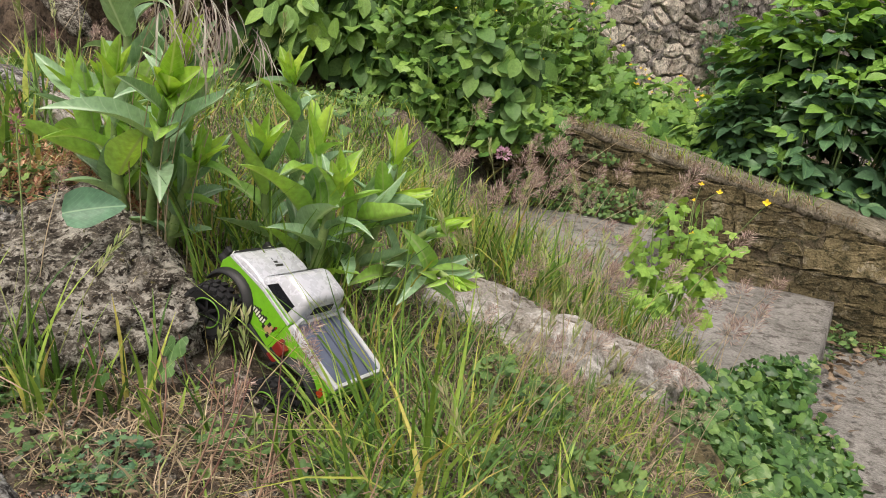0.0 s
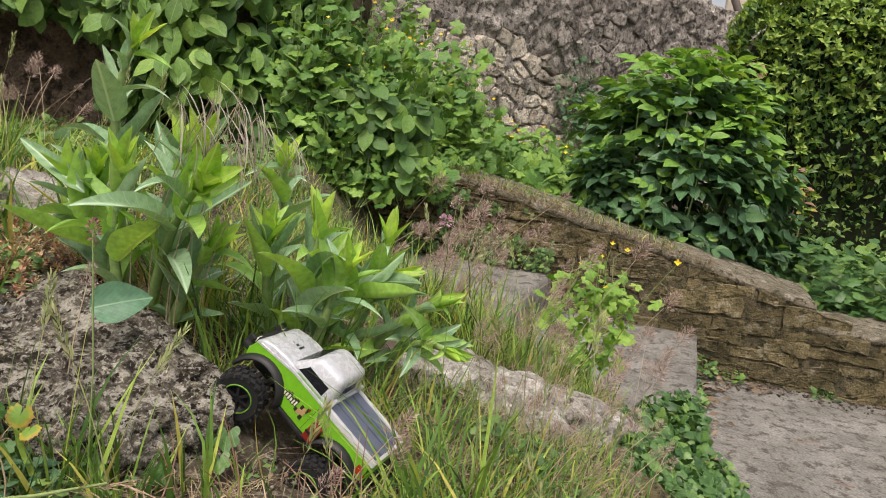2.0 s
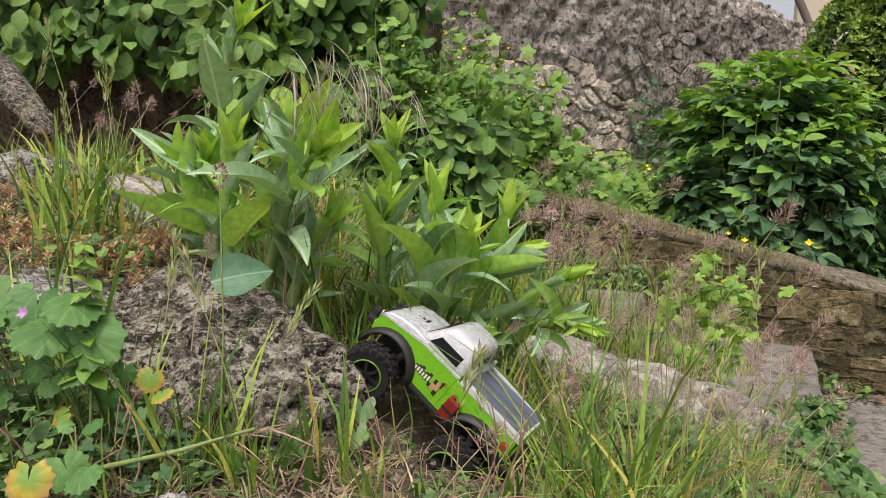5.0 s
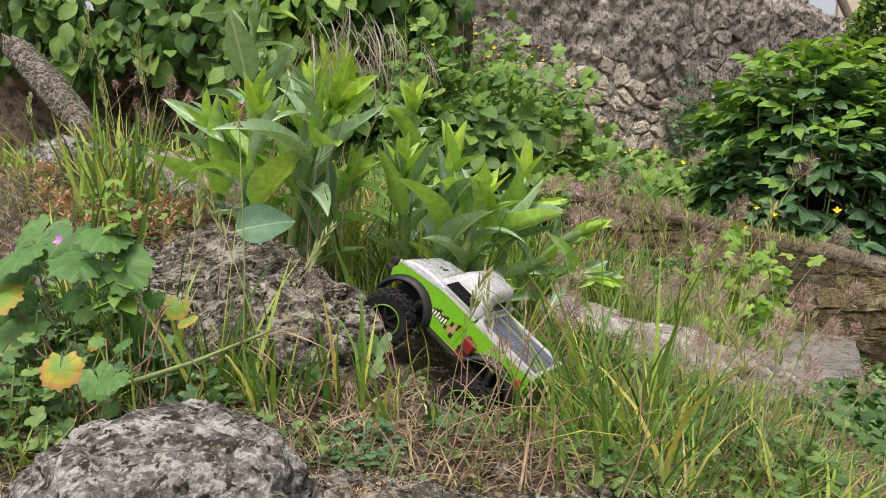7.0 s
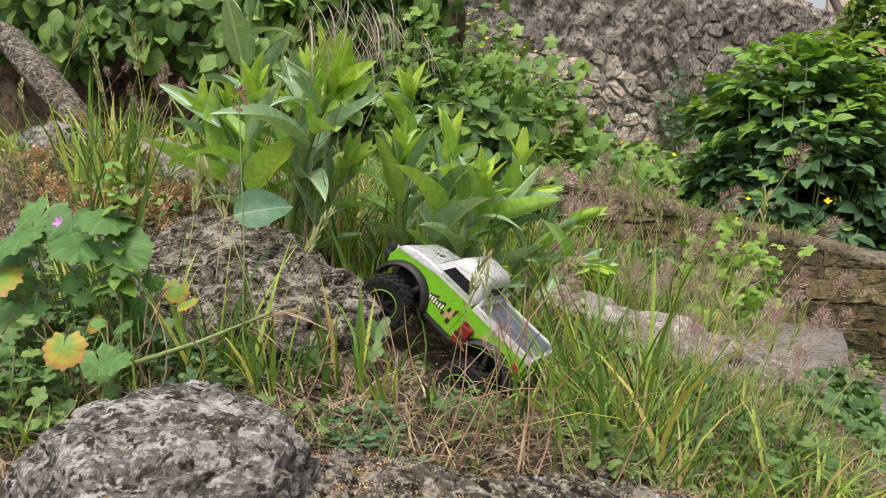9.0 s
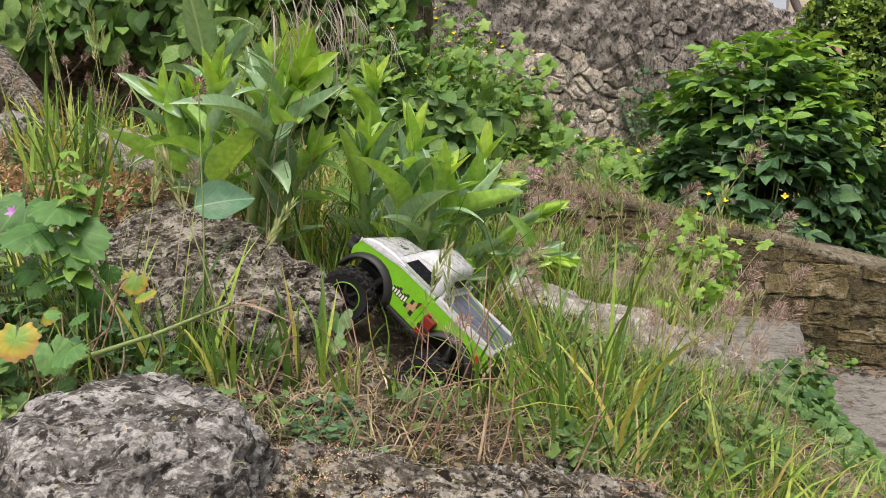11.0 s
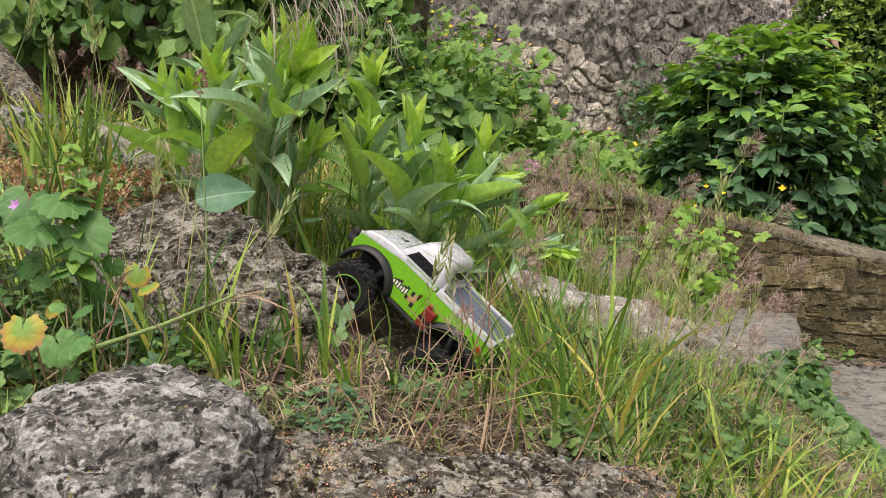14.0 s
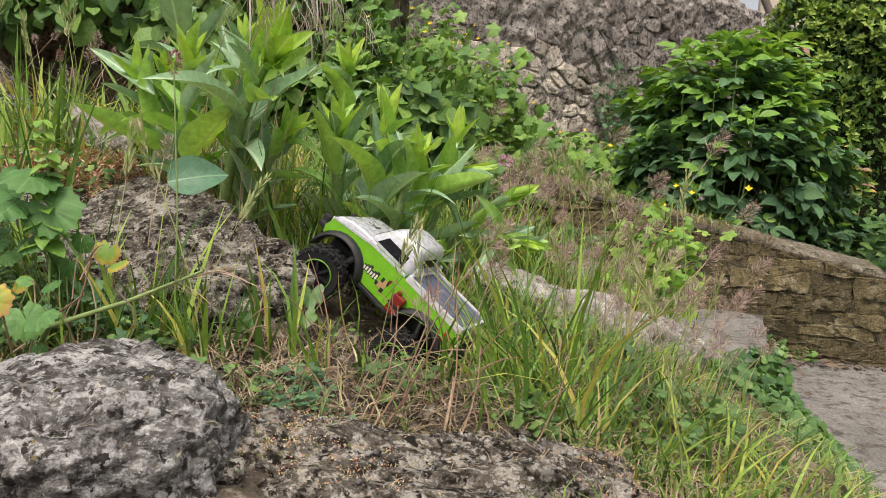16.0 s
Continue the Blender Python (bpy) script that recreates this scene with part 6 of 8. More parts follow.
# ---- big leafy shrub behind the parapet ----
bush_c = np.array([0.13, 4.98, 0.36])
bush = thing("shrub", "dense leafy shrub with large pointed dark green leaves and brighter shoots", "shrub", tuple(bush_c))
r = np.random.default_rng(77)
pos, along, nor, siz, young = [], [], [], [], []
for k in range(175):
    a, el = r.uniform(0, 6.28), math.asin(r.uniform(-0.02, 1.0))
    rad = 1.0 + 0.06 * math.sin(3 * a + 1) + r.normal(0, 0.07)
    flat = max(math.cos(el), 0.0) ** 0.75
    tip = np.array((0.62 * rad * flat * math.cos(a), 0.47 * rad * flat * math.sin(a), 1.02 * rad * max(math.sin(el), 0) + 0.10))
    pts = bend_points((tip[0] * 0.35, tip[1] * 0.35, -0.05), tip, 0.10, 9, (math.cos(a), math.sin(a), -0.2))
    if k % 2 == 0:
        v, f = tube(pts, 0.006, 0.003, 4)
        mpart("stem", make_mesh("stem", v, f, M_STALK, True), bush)
    outward = unit(tip - (0, 0, 0.35))
    axis = unit(outward * 0.55 + np.array((0, 0, 0.8)) + r.normal(0, 0.15, 3))
    fresh = tip[2] > 0.74 or (tip[2] > 0.45 and r.random() < 0.25)
    spin = r.uniform(0, 3.14)
    for node in range(4):
        at = tip - axis * (0.0, 0.035, 0.10, 0.17)[node]
        for sgn in (0, 1):
            b = spin + 1.57 * node + math.pi * sgn + r.normal(0, 0.2)
            way = np.array((math.cos(b), math.sin(b), 0.0))
            if way @ outward < -0.6 and node > 0:
                continue
            rise = (0.9, 0.50, 0.22, 0.02)[node] + r.normal(0, 0.14)
            rachis = unit(way - axis * (way @ axis) + axis * rise)
            up = unit(axis - rachis * (axis @ rachis) + r.normal(0, 0.22, 3))
            side = np.cross(up, rachis)
            big = (0.070, 0.105, 0.120, 0.125)[node] * r.uniform(0.82, 1.15)
            for leaflet, turn, step in (((0, 0, 0.55), (1, 0.95, 0.45), (-1, 0.95, 0.45)) if node == 0 else ((0, 0, 1.0), (1, 0.95, 0.85), (-1, 0.95, 0.85), (1, 1.15, 0.3), (-1, 1.15, 0.3))):
                pos.append(at + rachis * step * big)
                along.append(rachis + side * leaflet * turn - np.array((0, 0, 0.08 if node else 0.0)))
                nor.append(up + r.normal(0, 0.2, 3))
                siz.append(big * (1.0 if leaflet == 0 else 0.82) * r.uniform(0.85, 1.1))
                young.append(fresh and (node < 2 or r.random() < 0.35) or (node == 0 and r.random() < 0.5))
pos, along, nor, siz, young = map(np.array, (pos, along, nor, siz, young))
mats = aim(pos, along, nor, np.stack([siz, siz * r.uniform(0.85, 1.15, len(siz)), siz], -1))
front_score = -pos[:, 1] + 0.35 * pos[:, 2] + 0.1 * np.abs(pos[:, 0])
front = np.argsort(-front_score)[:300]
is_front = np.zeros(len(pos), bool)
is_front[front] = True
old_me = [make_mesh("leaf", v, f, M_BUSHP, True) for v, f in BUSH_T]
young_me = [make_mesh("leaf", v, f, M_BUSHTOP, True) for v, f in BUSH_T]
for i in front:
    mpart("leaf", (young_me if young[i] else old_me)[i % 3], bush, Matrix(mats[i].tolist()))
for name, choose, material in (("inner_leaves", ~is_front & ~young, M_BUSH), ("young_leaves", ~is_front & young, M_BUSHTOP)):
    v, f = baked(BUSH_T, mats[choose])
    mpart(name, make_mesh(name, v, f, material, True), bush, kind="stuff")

# ---- creeper hanging over the terrace face ----
creeper = thing("creeper", "broad-leaved green creeper hanging over the terrace face", "creeper", (-2.2, 3.3, 1.2))
r = np.random.default_rng(91)
pos, along, nor, siz = [], [], [], []
while len(pos) < 4000:
    if len(pos) >= 2300:
        if len(pos) >= 3100:
            x, z = r.uniform(-2.4, -1.45), r.uniform(0.95, 1.95)
            pos.append((x, 3.30 + 0.42 * float(ease(2.1, 1.5, -x)) + r.uniform(-0.08, 0.12) + 0.14 * (z - 1.2), z))
            along.append((r.normal(0, 0.7), r.normal(-0.4, 0.3), -0.9 + r.normal(0, 0.4)))
            nor.append((r.normal(0.15, 0.4), -0.8 + r.normal(0, 0.25), r.uniform(0.3, 1.2)))
            siz.append(r.uniform(0.075, 0.13))
            continue
        x, z = r.uniform(-1.85, -1.0), 0.74 + 0.55 * r.random()
        if z < 0.92 - 0.45 * (x + 1.4) - 0.12 and x < -1.4 or z > 1.38 - 0.35 * (x + 1.85) or z < 0.78 + 0.12 * math.sin(9 * x):
            continue
        pos.append((x, 3.42 + 0.28 * float(ease(1.85, 1.0, -x)) + r.uniform(-0.10, 0.16) + 0.12 * (z - 1.0), z))
        along.append((r.normal(0.1, 0.7), r.normal(-0.45, 0.3), -0.8 + r.normal(0, 0.5)))
        nor.append((r.normal(0.15, 0.5), -0.7 + r.normal(0, 0.25), r.uniform(0.3, 1.3)))
        siz.append(r.uniform(0.075, 0.13))
        continue
    x = r.uniform(-4.0, -1.5)
    if x < -2.25 and r.random() < 0.4:
        continue
    low_edge = np.interp(x, [-4, -2.6, -2.1, -1.8, -1.6, -1.5], [1.42, 1.34, 1.24, 1.06, 0.95, 0.90]) + 0.10 * fbm(x, 0, 0, 4, 3)
    z = low_edge + (2.15 - low_edge) * r.random() ** 1.15
    y = 3.16 + 0.5 * float(ease(1.95, 1.6, -x)) - 0.25 * float(ease(2.2, 3.6, -x)) + 0.12 * fbm(x, 1, z, 3, 3) + r.uniform(-0.12, 0.18) + 0.10 * (z - 1.2)
    pos.append((x, y, z))
    along.append((r.normal(0, 0.75), r.normal(-0.45, 0.3), -0.8 + r.normal(0, 0.5)))
    nor.append((r.normal(0.15, 0.65), -0.7 + r.normal(0, 0.35), r.uniform(0.0, 1.3)))
    siz.append(r.uniform(0.075, 0.13))
pos, along, nor, siz = map(np.array, (pos, along, nor, siz))
mats = aim(pos - (-2.2, 3.3, 1.2), along, nor, siz)
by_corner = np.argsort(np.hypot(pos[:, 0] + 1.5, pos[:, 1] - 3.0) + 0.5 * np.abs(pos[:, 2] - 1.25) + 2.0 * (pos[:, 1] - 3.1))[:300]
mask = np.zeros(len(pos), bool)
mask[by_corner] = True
# foremost leaves take the copy with painted light, all others the shaded one
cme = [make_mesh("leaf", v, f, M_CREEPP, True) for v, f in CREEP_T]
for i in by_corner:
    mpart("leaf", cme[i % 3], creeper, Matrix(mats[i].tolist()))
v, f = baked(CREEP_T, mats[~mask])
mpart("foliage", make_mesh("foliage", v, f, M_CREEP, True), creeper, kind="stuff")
vines = []
for k in range(26):
    x = r.uniform(-3.6, -1.6)
    y = 3.25 + 0.5 * float(ease(1.95, 1.6, -x)) - 0.25 * float(ease(2.2, 3.6, -x))
    vines.append(tube(np.array([(x + 2.2 + r.normal(0, 0.04), y - 3.3 + r.normal(0, 0.03), zz - 1.2) for zz in np.linspace(2.1, r.uniform(1.4, 1.6), 7)]), 0.006, 0.003, 5))
v, f = joined(vines)
mpart("vines", make_mesh("vines", v, f, M_REDSTEM, True), creeper)

# ---- thin yellowing shoots between the shrub and the hedge ----
SHOOT_ME = [make_mesh("leaf", v, f, M_GERYEL) for v, f in BUSH_T]
SHOOTR_ME = [make_mesh("leaf", v, f, M_REDSTEM) for v, f in BUSH_T]
r = np.random.default_rng(404)
for x, y, h in [(0.36, 5.65, 1.32), (0.46, 5.7, 1.38), (0.80, 5.5, 0.72), (0.86, 5.55, 0.6)]:
    shoot = thing("shoot", "thin shoot with yellow and reddish young leaves", "shoot", (x, y, 0.28), "yellowing shoots")
    pts = bend_points((0, 0, 0), (0.05, -0.03, h), 0.04, 7, (1, 0, 0))
    v, f = tube(pts, 0.006, 0.002, 5)
    mpart("stem", make_mesh("stem", v, f, M_REDSTEM, True), shoot)
    for j in range(18):
        t = r.uniform(0.7, 1.0)
        p = np.array([np.interp(t, np.linspace(0, 1, 7), pts[:, c]) for c in range(3)])
        a = r.uniform(0, 6.28)
        put_leaf(shoot, SHOOT_ME if r.random() < 0.6 else SHOOTR_ME, p, (math.cos(a), math.sin(a), r.normal(0, 0.4)), (r.normal(0, 0.4), -0.5, 1), r.uniform(0.05, 0.085), 1.0, r)

# ---- clipped hedge ----
hedge = thing("hedge", "tall clipped evergreen hedge with small glossy leaves", "hedge", (1.9, 7.35, 0.3))
HW, HD, HH = 1.46, 0.75, 2.10
# solid core under the leaves; its colour paints the shade in their gaps
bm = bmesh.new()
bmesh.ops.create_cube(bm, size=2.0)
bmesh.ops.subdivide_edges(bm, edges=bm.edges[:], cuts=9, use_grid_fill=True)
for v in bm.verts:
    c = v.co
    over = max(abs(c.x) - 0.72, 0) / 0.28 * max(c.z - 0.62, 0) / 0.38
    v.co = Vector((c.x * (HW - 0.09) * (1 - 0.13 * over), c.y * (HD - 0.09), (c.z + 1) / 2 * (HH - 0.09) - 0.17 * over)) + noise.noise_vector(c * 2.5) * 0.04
part("inside", bm, M_HEDGESHADE, hedge, "twiggy core, near-black to paint the shade between the leaves")
r = np.random.default_rng(5)
n = 17000
u, w = r.uniform(-1, 1, n), r.uniform(0, 1, n)
kind = r.random(n)
face = np.where(kind < 0.62, 0, np.where(kind < 0.82, 1, 2))
px = np.where(face == 0, u * HW, np.where(face == 1, -HW, u * HW))
py = np.where(face == 0, -HD, np.where(face == 1, u * HD, (2 * w - 1) * HD))
pz = np.where(face == 2, HH, w * HH)
nx_, ny_, nz_ = np.where(face == 1, -1.0, 0.0), np.where(face == 0, -1.0, 0.0), np.where(face == 2, 1.0, 0.0)
edge = 0.42
rnd_x = np.maximum(np.abs(px) - (HW - edge), 0) / edge
rnd_y = np.maximum(np.abs(py) - (HD - edge), 0) / edge
rnd_z = np.maximum(pz - (HH - edge), 0) / edge
over = np.sqrt(rnd_x ** 2 + rnd_y ** 2 + rnd_z ** 2)
pull = np.where(over > 1, (1 - 1 / np.maximum(over, 1)) * edge, 0)
px -= np.sign(px) * pull * rnd_x / np.maximum(over, 1e-6)
py -= np.sign(py) * pull * rnd_y / np.maximum(over, 1e-6)
pz -= pull * rnd_z / np.maximum(over, 1e-6)
P = np.stack([px, py, pz], -1)
N = np.stack([nx_, ny_, nz_], -1)
lump = np.array([fbm(*p, 3.2, 3) for p in P])
P = P + N * (0.10 * lump - 0.07 * r.random(n) ** 2)[:, None]
al = N * r.uniform(0.1, 0.9, n)[:, None] + r.normal(0, 0.6, (n, 3)) + (0, 0, 0.55)
no = N * 0.8 + (0, 0, 0.7) + r.normal(0, 0.5, (n, 3))
full = (w > 0.45) | (face == 2) | (r.random(n) < 0.25 + 1.3 * w)
v, f = baked(SMALL_T, aim(P[full], al[full], no[full], r.uniform(0.04, 0.08, full.sum())))
mpart("leaves", make_mesh("hedge_leaves", v, f, M_HEDGE), hedge, kind="stuff")
tuft = baked([leaf(2, 0.52, 0.8, 0.3, 0.12)], aim(np.zeros((6, 3)), np.array([(math.cos(1.05 * k), math.sin(1.05 * k), 0.35 + 0.5 * (k % 2)) for k in range(6)]), np.tile((0.0, 0.0, 1.0), (6, 1)), np.array([1.0, 0.8] * 3)), np.zeros(6, int))
top = full & (r.random(n) < 0.02 + 0.30 * np.clip(P[:, 2] / HH, 0, 1) ** 2.4)
k = int(top.sum())
v, f = baked([tuft], aim(P[top] + N[top] * 0.035, r.normal(0, 1, (k, 3)), N[top] + (0, 0, 0.7) + r.normal(0, 0.3, (k, 3)), r.uniform(0.04, 0.068, k)), np.zeros(k, int))
mpart("young_foliage", make_mesh("hedge_shoots", v, f, M_HEDGEYOUNG), hedge, label="yellow-green young shoots", kind="stuff")

# ---- ivy on the bank above the steps, and ground cover behind the parapet ----
ivy = thing("ivy", "mat of small-leaved green ivy spilling over the bank onto the steps", "ivy", (0.35, 2.5, 0.2))
r = np.random.default_rng(19)
x, y = r.uniform(0.05, 0.72, 12500), r.uniform(1.5, 3.1, 12500)
k = ((x - 0.345) / 0.22) ** 2 + ((y - 2.26) / 0.60) ** 2 + 0.35 * np.array([fbm(a, b, 1, 5, 3) for a, b in zip(x, y)]) < 0.95
x, y = x[k], y[k]
tread = np.where(x > 0.385, 0.0, 0.172)
z = np.maximum(ground_z(x, y), np.where(y > 2.35, tread, -1)) + r.uniform(0.005, 0.14, len(x)) * np.clip(1.2 - ((x - 0.36) / 0.25) ** 2 - ((y - 2.42) / 0.7) ** 2, 0.1, 1)
P = np.stack([x, y, z], -1) - (0.35, 2.5, 0.2)
al = np.stack([r.normal(0.5, 0.5, len(x)), r.normal(0, 0.5, len(x)), r.normal(-0.3, 0.3, len(x))], -1)
no = np.stack([r.normal(0.3, 0.8, len(x)), r.normal(-0.45, 0.8, len(x)), np.ones(len(x))], -1)
mats = aim(P, al, no, r.uniform(0.018, 0.036, len(x)))
ivme = [make_mesh("leaf", v, f, M_IVYP) for v, f in IVY_T]
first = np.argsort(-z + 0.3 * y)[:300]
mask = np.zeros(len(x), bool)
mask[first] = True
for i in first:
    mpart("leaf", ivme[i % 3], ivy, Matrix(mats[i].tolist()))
v, f = baked(IVY_T, mats[~mask])
mpart("foliage", make_mesh("foliage", v, f, M_IVY), ivy, kind="stuff")

x, y = r.uniform(-1.6, 3.2, 9000), r.uniform(4.45, 6.9, 9000)
z = ground_z(x, y) + r.uniform(0.0, 0.12, len(x)) + 0.05 * np.array([fbm(a, b, 4, 2.5, 3) for a, b in zip(x, y)])
al = np.stack([r.normal(0, 1, len(x)), r.normal(0, 1, len(x)), r.normal(0, 0.3, len(x))], -1)
no = np.stack([r.normal(0, 0.3, len(x)), r.normal(-0.4, 0.3, len(x)), np.ones(len(x))], -1)
v, f = baked(IVY_T, aim(np.stack([x, y, z], -1), al, no, r.uniform(0.04, 0.075, len(x))))
tagged(new("ground_cover", make_mesh("ground_cover", v, f, M_IVY)), "low green ground cover of ivy and weeds in the bed", "ground cover", kind="stuff")
x = r.uniform(0.85, 3.0, 1500)
y = r.uniform(4.42, 5.2, 1500)
z = 0.28 + r.uniform(0, 0.34, 1500) * ease(4.4, 4.65, y)
al = np.stack([r.normal(0, 1, 1500), r.normal(-0.4, 0.6, 1500), r.normal(0, 0.3, 1500)], -1)
no = np.stack([r.normal(0, 0.3, 1500), r.normal(-0.4, 0.3, 1500), np.ones(1500)], -1)
v, f = baked(IVY_T, aim(np.stack([x, y, z], -1), al, no, r.uniform(0.05, 0.09, 1500)))
tagged(new("ivy_edging", make_mesh("ivy_edging", v, f, M_IVY)), "green ivy along the back of the low parapet", "ivy", kind="stuff")

# ---- small herbs on the bank: low weeds, sedum, geranium, ivy sprigs, dead leaves ----
def scatter(n, x0, x1, y0, y1, lift, size, templates, material, name, label, category, cut=0.0, seed=0, scale=4.0, flatness=1.0):
    q = np.random.default_rng(seed)
    x, y = q.uniform(x0, x1, n), q.uniform(y0, y1, n)
    k = clear(x, y) & (np.array([fbm(a, b, 20 + seed, scale, 3) for a, b in zip(x, y)]) > cut) & (ground_z(x, y) > 0.15)
    x, y = x[k], y[k]
    z = ground_at(x, y) + q.uniform(*lift, len(x))
    al = np.stack([q.normal(0, 1, len(x)), q.normal(0, 1, len(x)), q.normal(0, 0.4, len(x))], -1)
    no = np.stack([q.normal(0, 0.4, len(x)), q.normal(-0.2, 0.4, len(x)), np.full(len(x), flatness)], -1)
    v, f = baked(templates, aim(np.stack([x, y, z], -1), al, no, q.uniform(*size, len(x))))
    return tagged(new(name, make_mesh(name, v, f, material)), label, category, kind="stuff")


scatter(26000, -1.2, 0.5, 0.78, 2.4, (0.002, 0.035), (0.005, 0.013), SMALL_T, M_WEED, "low_weeds", "low small-leaved green weeds on the soil", "weeds", 0.08, 1, 9.0)
scatter(2600, -3.0, -0.7, 1.4, 3.3, (0.01, 0.07), (0.02, 0.05), IVY_T, M_WEED, "low_weeds", "low broad-leaved weeds on the upper bank", "weeds", 0.0, 2, 3.0)
scatter(5000, -1.1, 0.45, 0.78, 2.5, (0.002, 0.02), (0.006, 0.017), SMALL_T, M_DEADLEAF, "dead_leaves", "scattered brown dead leaves and bits on the soil", "leaf litter", -0.1, 3, 5.0)
q = np.random.default_rng(8)
n = 110
x, y = q.uniform(0.39, 0.75, n), 2.7 + 1.28 * q.random(n) ** 0.6
x = 0.39 + (x - 0.39) * np.where(y > 3.75, 1.0, 0.35)
P = np.stack([x, y, 0.012 + q.uniform(0, 0.03, n)], -1)
v, f = baked(SMALL_T, aim(P, q.normal(0, 1, (n, 3)) * (1, 1, 0.3), np.stack([q.normal(0, 0.4, n), q.normal(0, 0.4, n), np.ones(n)], -1), q.uniform(0.02, 0.06, n)))
tagged(new("dead_leaves", make_mesh("dead_leaves", v, f, M_DEADLEAF)), "dry brown leaves gathered at the foot of the step", "leaf litter", kind="stuff")
# grit on the bare soil
n = 5200
x, y = q.uniform(-0.6, 0.4, n), q.uniform(0.76, 1.35, n)
k = clear(x, y)
x, y = x[k], y[k]
gb = bmesh.new()
bmesh.ops.create_icosphere(gb, subdivisions=1, radius=1.0)
gv = np.array([vv.co[:] for vv in gb.verts]) * (1, 0.8, 0.6)
gf = np.array([[vv.index for vv in ff.verts] for ff in gb.faces])
gb.free()
gsize = 0.0015 + 0.006 * q.random(len(x)) ** 3
ga = q.uniform(0, 6.28, len(x))
v, f = baked([(gv, gf)], aim(np.stack([x, y, ground_at(x, y) + gsize * 0.3], -1), np.stack([np.cos(ga), np.sin(ga), 0 * ga], -1), np.stack([q.normal(0, 0.4, len(x)), q.normal(0, 0.4, len(x)), np.ones(len(x))], -1), gsize))
tagged(new("gravel", make_mesh("gravel", v, f, M_LIME)), "fine limestone grit on dry soil", "gravel", kind="stuff")
# sedum cushions: short upright sprigs with star-shaped tops
def sedum_sprig(seed):
    r = np.random.default_rng(seed)
    n = 22
    a, up = np.arange(n) * 2.4, np.linspace(0, 1, n)
    P = np.stack([0.10 * np.cos(a) * (1 - up), 0.10 * np.sin(a) * (1 - up), 0.25 + 0.75 * up], -1)
    al = np.stack([np.cos(a), np.sin(a), 0.2 + 1.1 * up ** 2 + r.normal(0, 0.15, n)], -1)
    return baked([leaf(2, 0.42, 0.8, 0.3, 0.1)], aim(P, al, np.tile((0, 0, 1.0), (n, 1)), r.uniform(0.30, 0.55, n)), np.zeros(n, int))


n = 760
cx = np.array([(-0.80, 1.32), (-0.95, 1.42), (-0.68, 1.26), (-1.12, 1.50), (-0.58, 1.33), (-0.88, 1.22), (-0.74, 1.20), (-1.02, 1.34)])
w = q.integers(0, len(cx), n)
x, y = cx[w, 0] + q.normal(0, 0.046, n), cx[w, 1] + q.normal(0, 0.034, n)
z = ground_at(x, y) - 0.002
v, f = baked([sedum_sprig(k) for k in range(4)], aim(np.stack([x, y, z], -1), np.stack([np.ones(n), q.normal(0, 1, n), q.normal(0, 0.2, n)], -1), np.stack([q.normal(0, 0.3, n), q.normal(-0.1, 0.3, n), np.ones(n)], -1), q.uniform(0.008, 0.026, n)))
tagged(new("sedum", make_mesh("sedum", v, f, M_SEDUM)), "reddish-orange sedum cushions on stones", "sedum", kind="stuff")

GER_ME = [make_mesh("leaf", v, f, M_GERAN, True) for v, f in GER_T]
GERY_ME = [make_mesh("leaf", v, f, M_GERYEL, True) for v, f in GER_T]
geranium = thing("geranium", "wild geranium with round lobed leaves, some yellowing, and one violet flower", "plant", (-0.416, 0.884, 0.70))
q = np.random.default_rng(61)
for a, b, c, s, yellow in [
        (-0.486, 0.870, 0.756, 0.064, 0), (-0.418, 0.890, 0.753, 0.054, 0), (-0.383, 0.912, 0.748, 0.056, 0), (-0.486, 0.870, 0.684, 0.060, 0), (-0.398, 0.905, 0.778, 0.052, 0), (-0.485, 0.900, 0.774, 0.056, 0), (-0.445, 0.905, 0.770, 0.050, 0),
        (-0.272, 0.766, 0.696, 0.031, 1), (-0.480, 0.850, 0.718, 0.046, 1), (-0.353, 0.950, 0.705, 0.026, 1), (-0.335, 0.945, 0.695, 0.022, 1), (-0.300, 0.830, 0.668, 0.030, 0), (-0.341, 0.850, 0.657, 0.036, 0), (-0.375, 0.815, 0.600, 0.040, 0), (-0.355, 0.815, 0.585, 0.034, 0),
        (-0.400, 0.905, 0.715, 0.030, 0), (-0.430, 0.905, 0.700, 0.028, 0), (-0.455, 0.910, 0.712, 0.032, 0), (-0.380, 0.925, 0.690, 0.024, 0), (-0.410, 0.900, 0.675, 0.022, 1), (-0.365, 0.930, 0.715, 0.024, 0), (-0.520, 0.890, 0.740, 0.060, 0), (-0.540, 0.900, 0.700, 0.055, 0)]:
    centre = np.array((a + 0.416, b - 0.884, c - 0.70))
    along = unit((0.3 + q.normal(0, 0.45), -0.35 + q.normal(0, 0.3), -0.55 + q.normal(0, 0.15)))
    joint = centre - 0.42 * s * along
    v, f = tube(bend_points((0.5 * centre[0], 0.6 * centre[1] + 0.03, -0.10), joint, 0.02, 6, (q.normal(0, 1), 0.5, 0.3)), 0.0010, 0.0007, 4)
    mpart("leaf_stalk", make_mesh("leaf_stalk", v, f, M_REDSTEM if yellow else M_STALK), geranium)
    put_leaf(geranium, GERY_ME if yellow else GER_ME, joint, along, (0.35 + q.normal(0, 0.25), -0.75 + q.normal(0, 0.2), 0.65), s, 1.0, q)
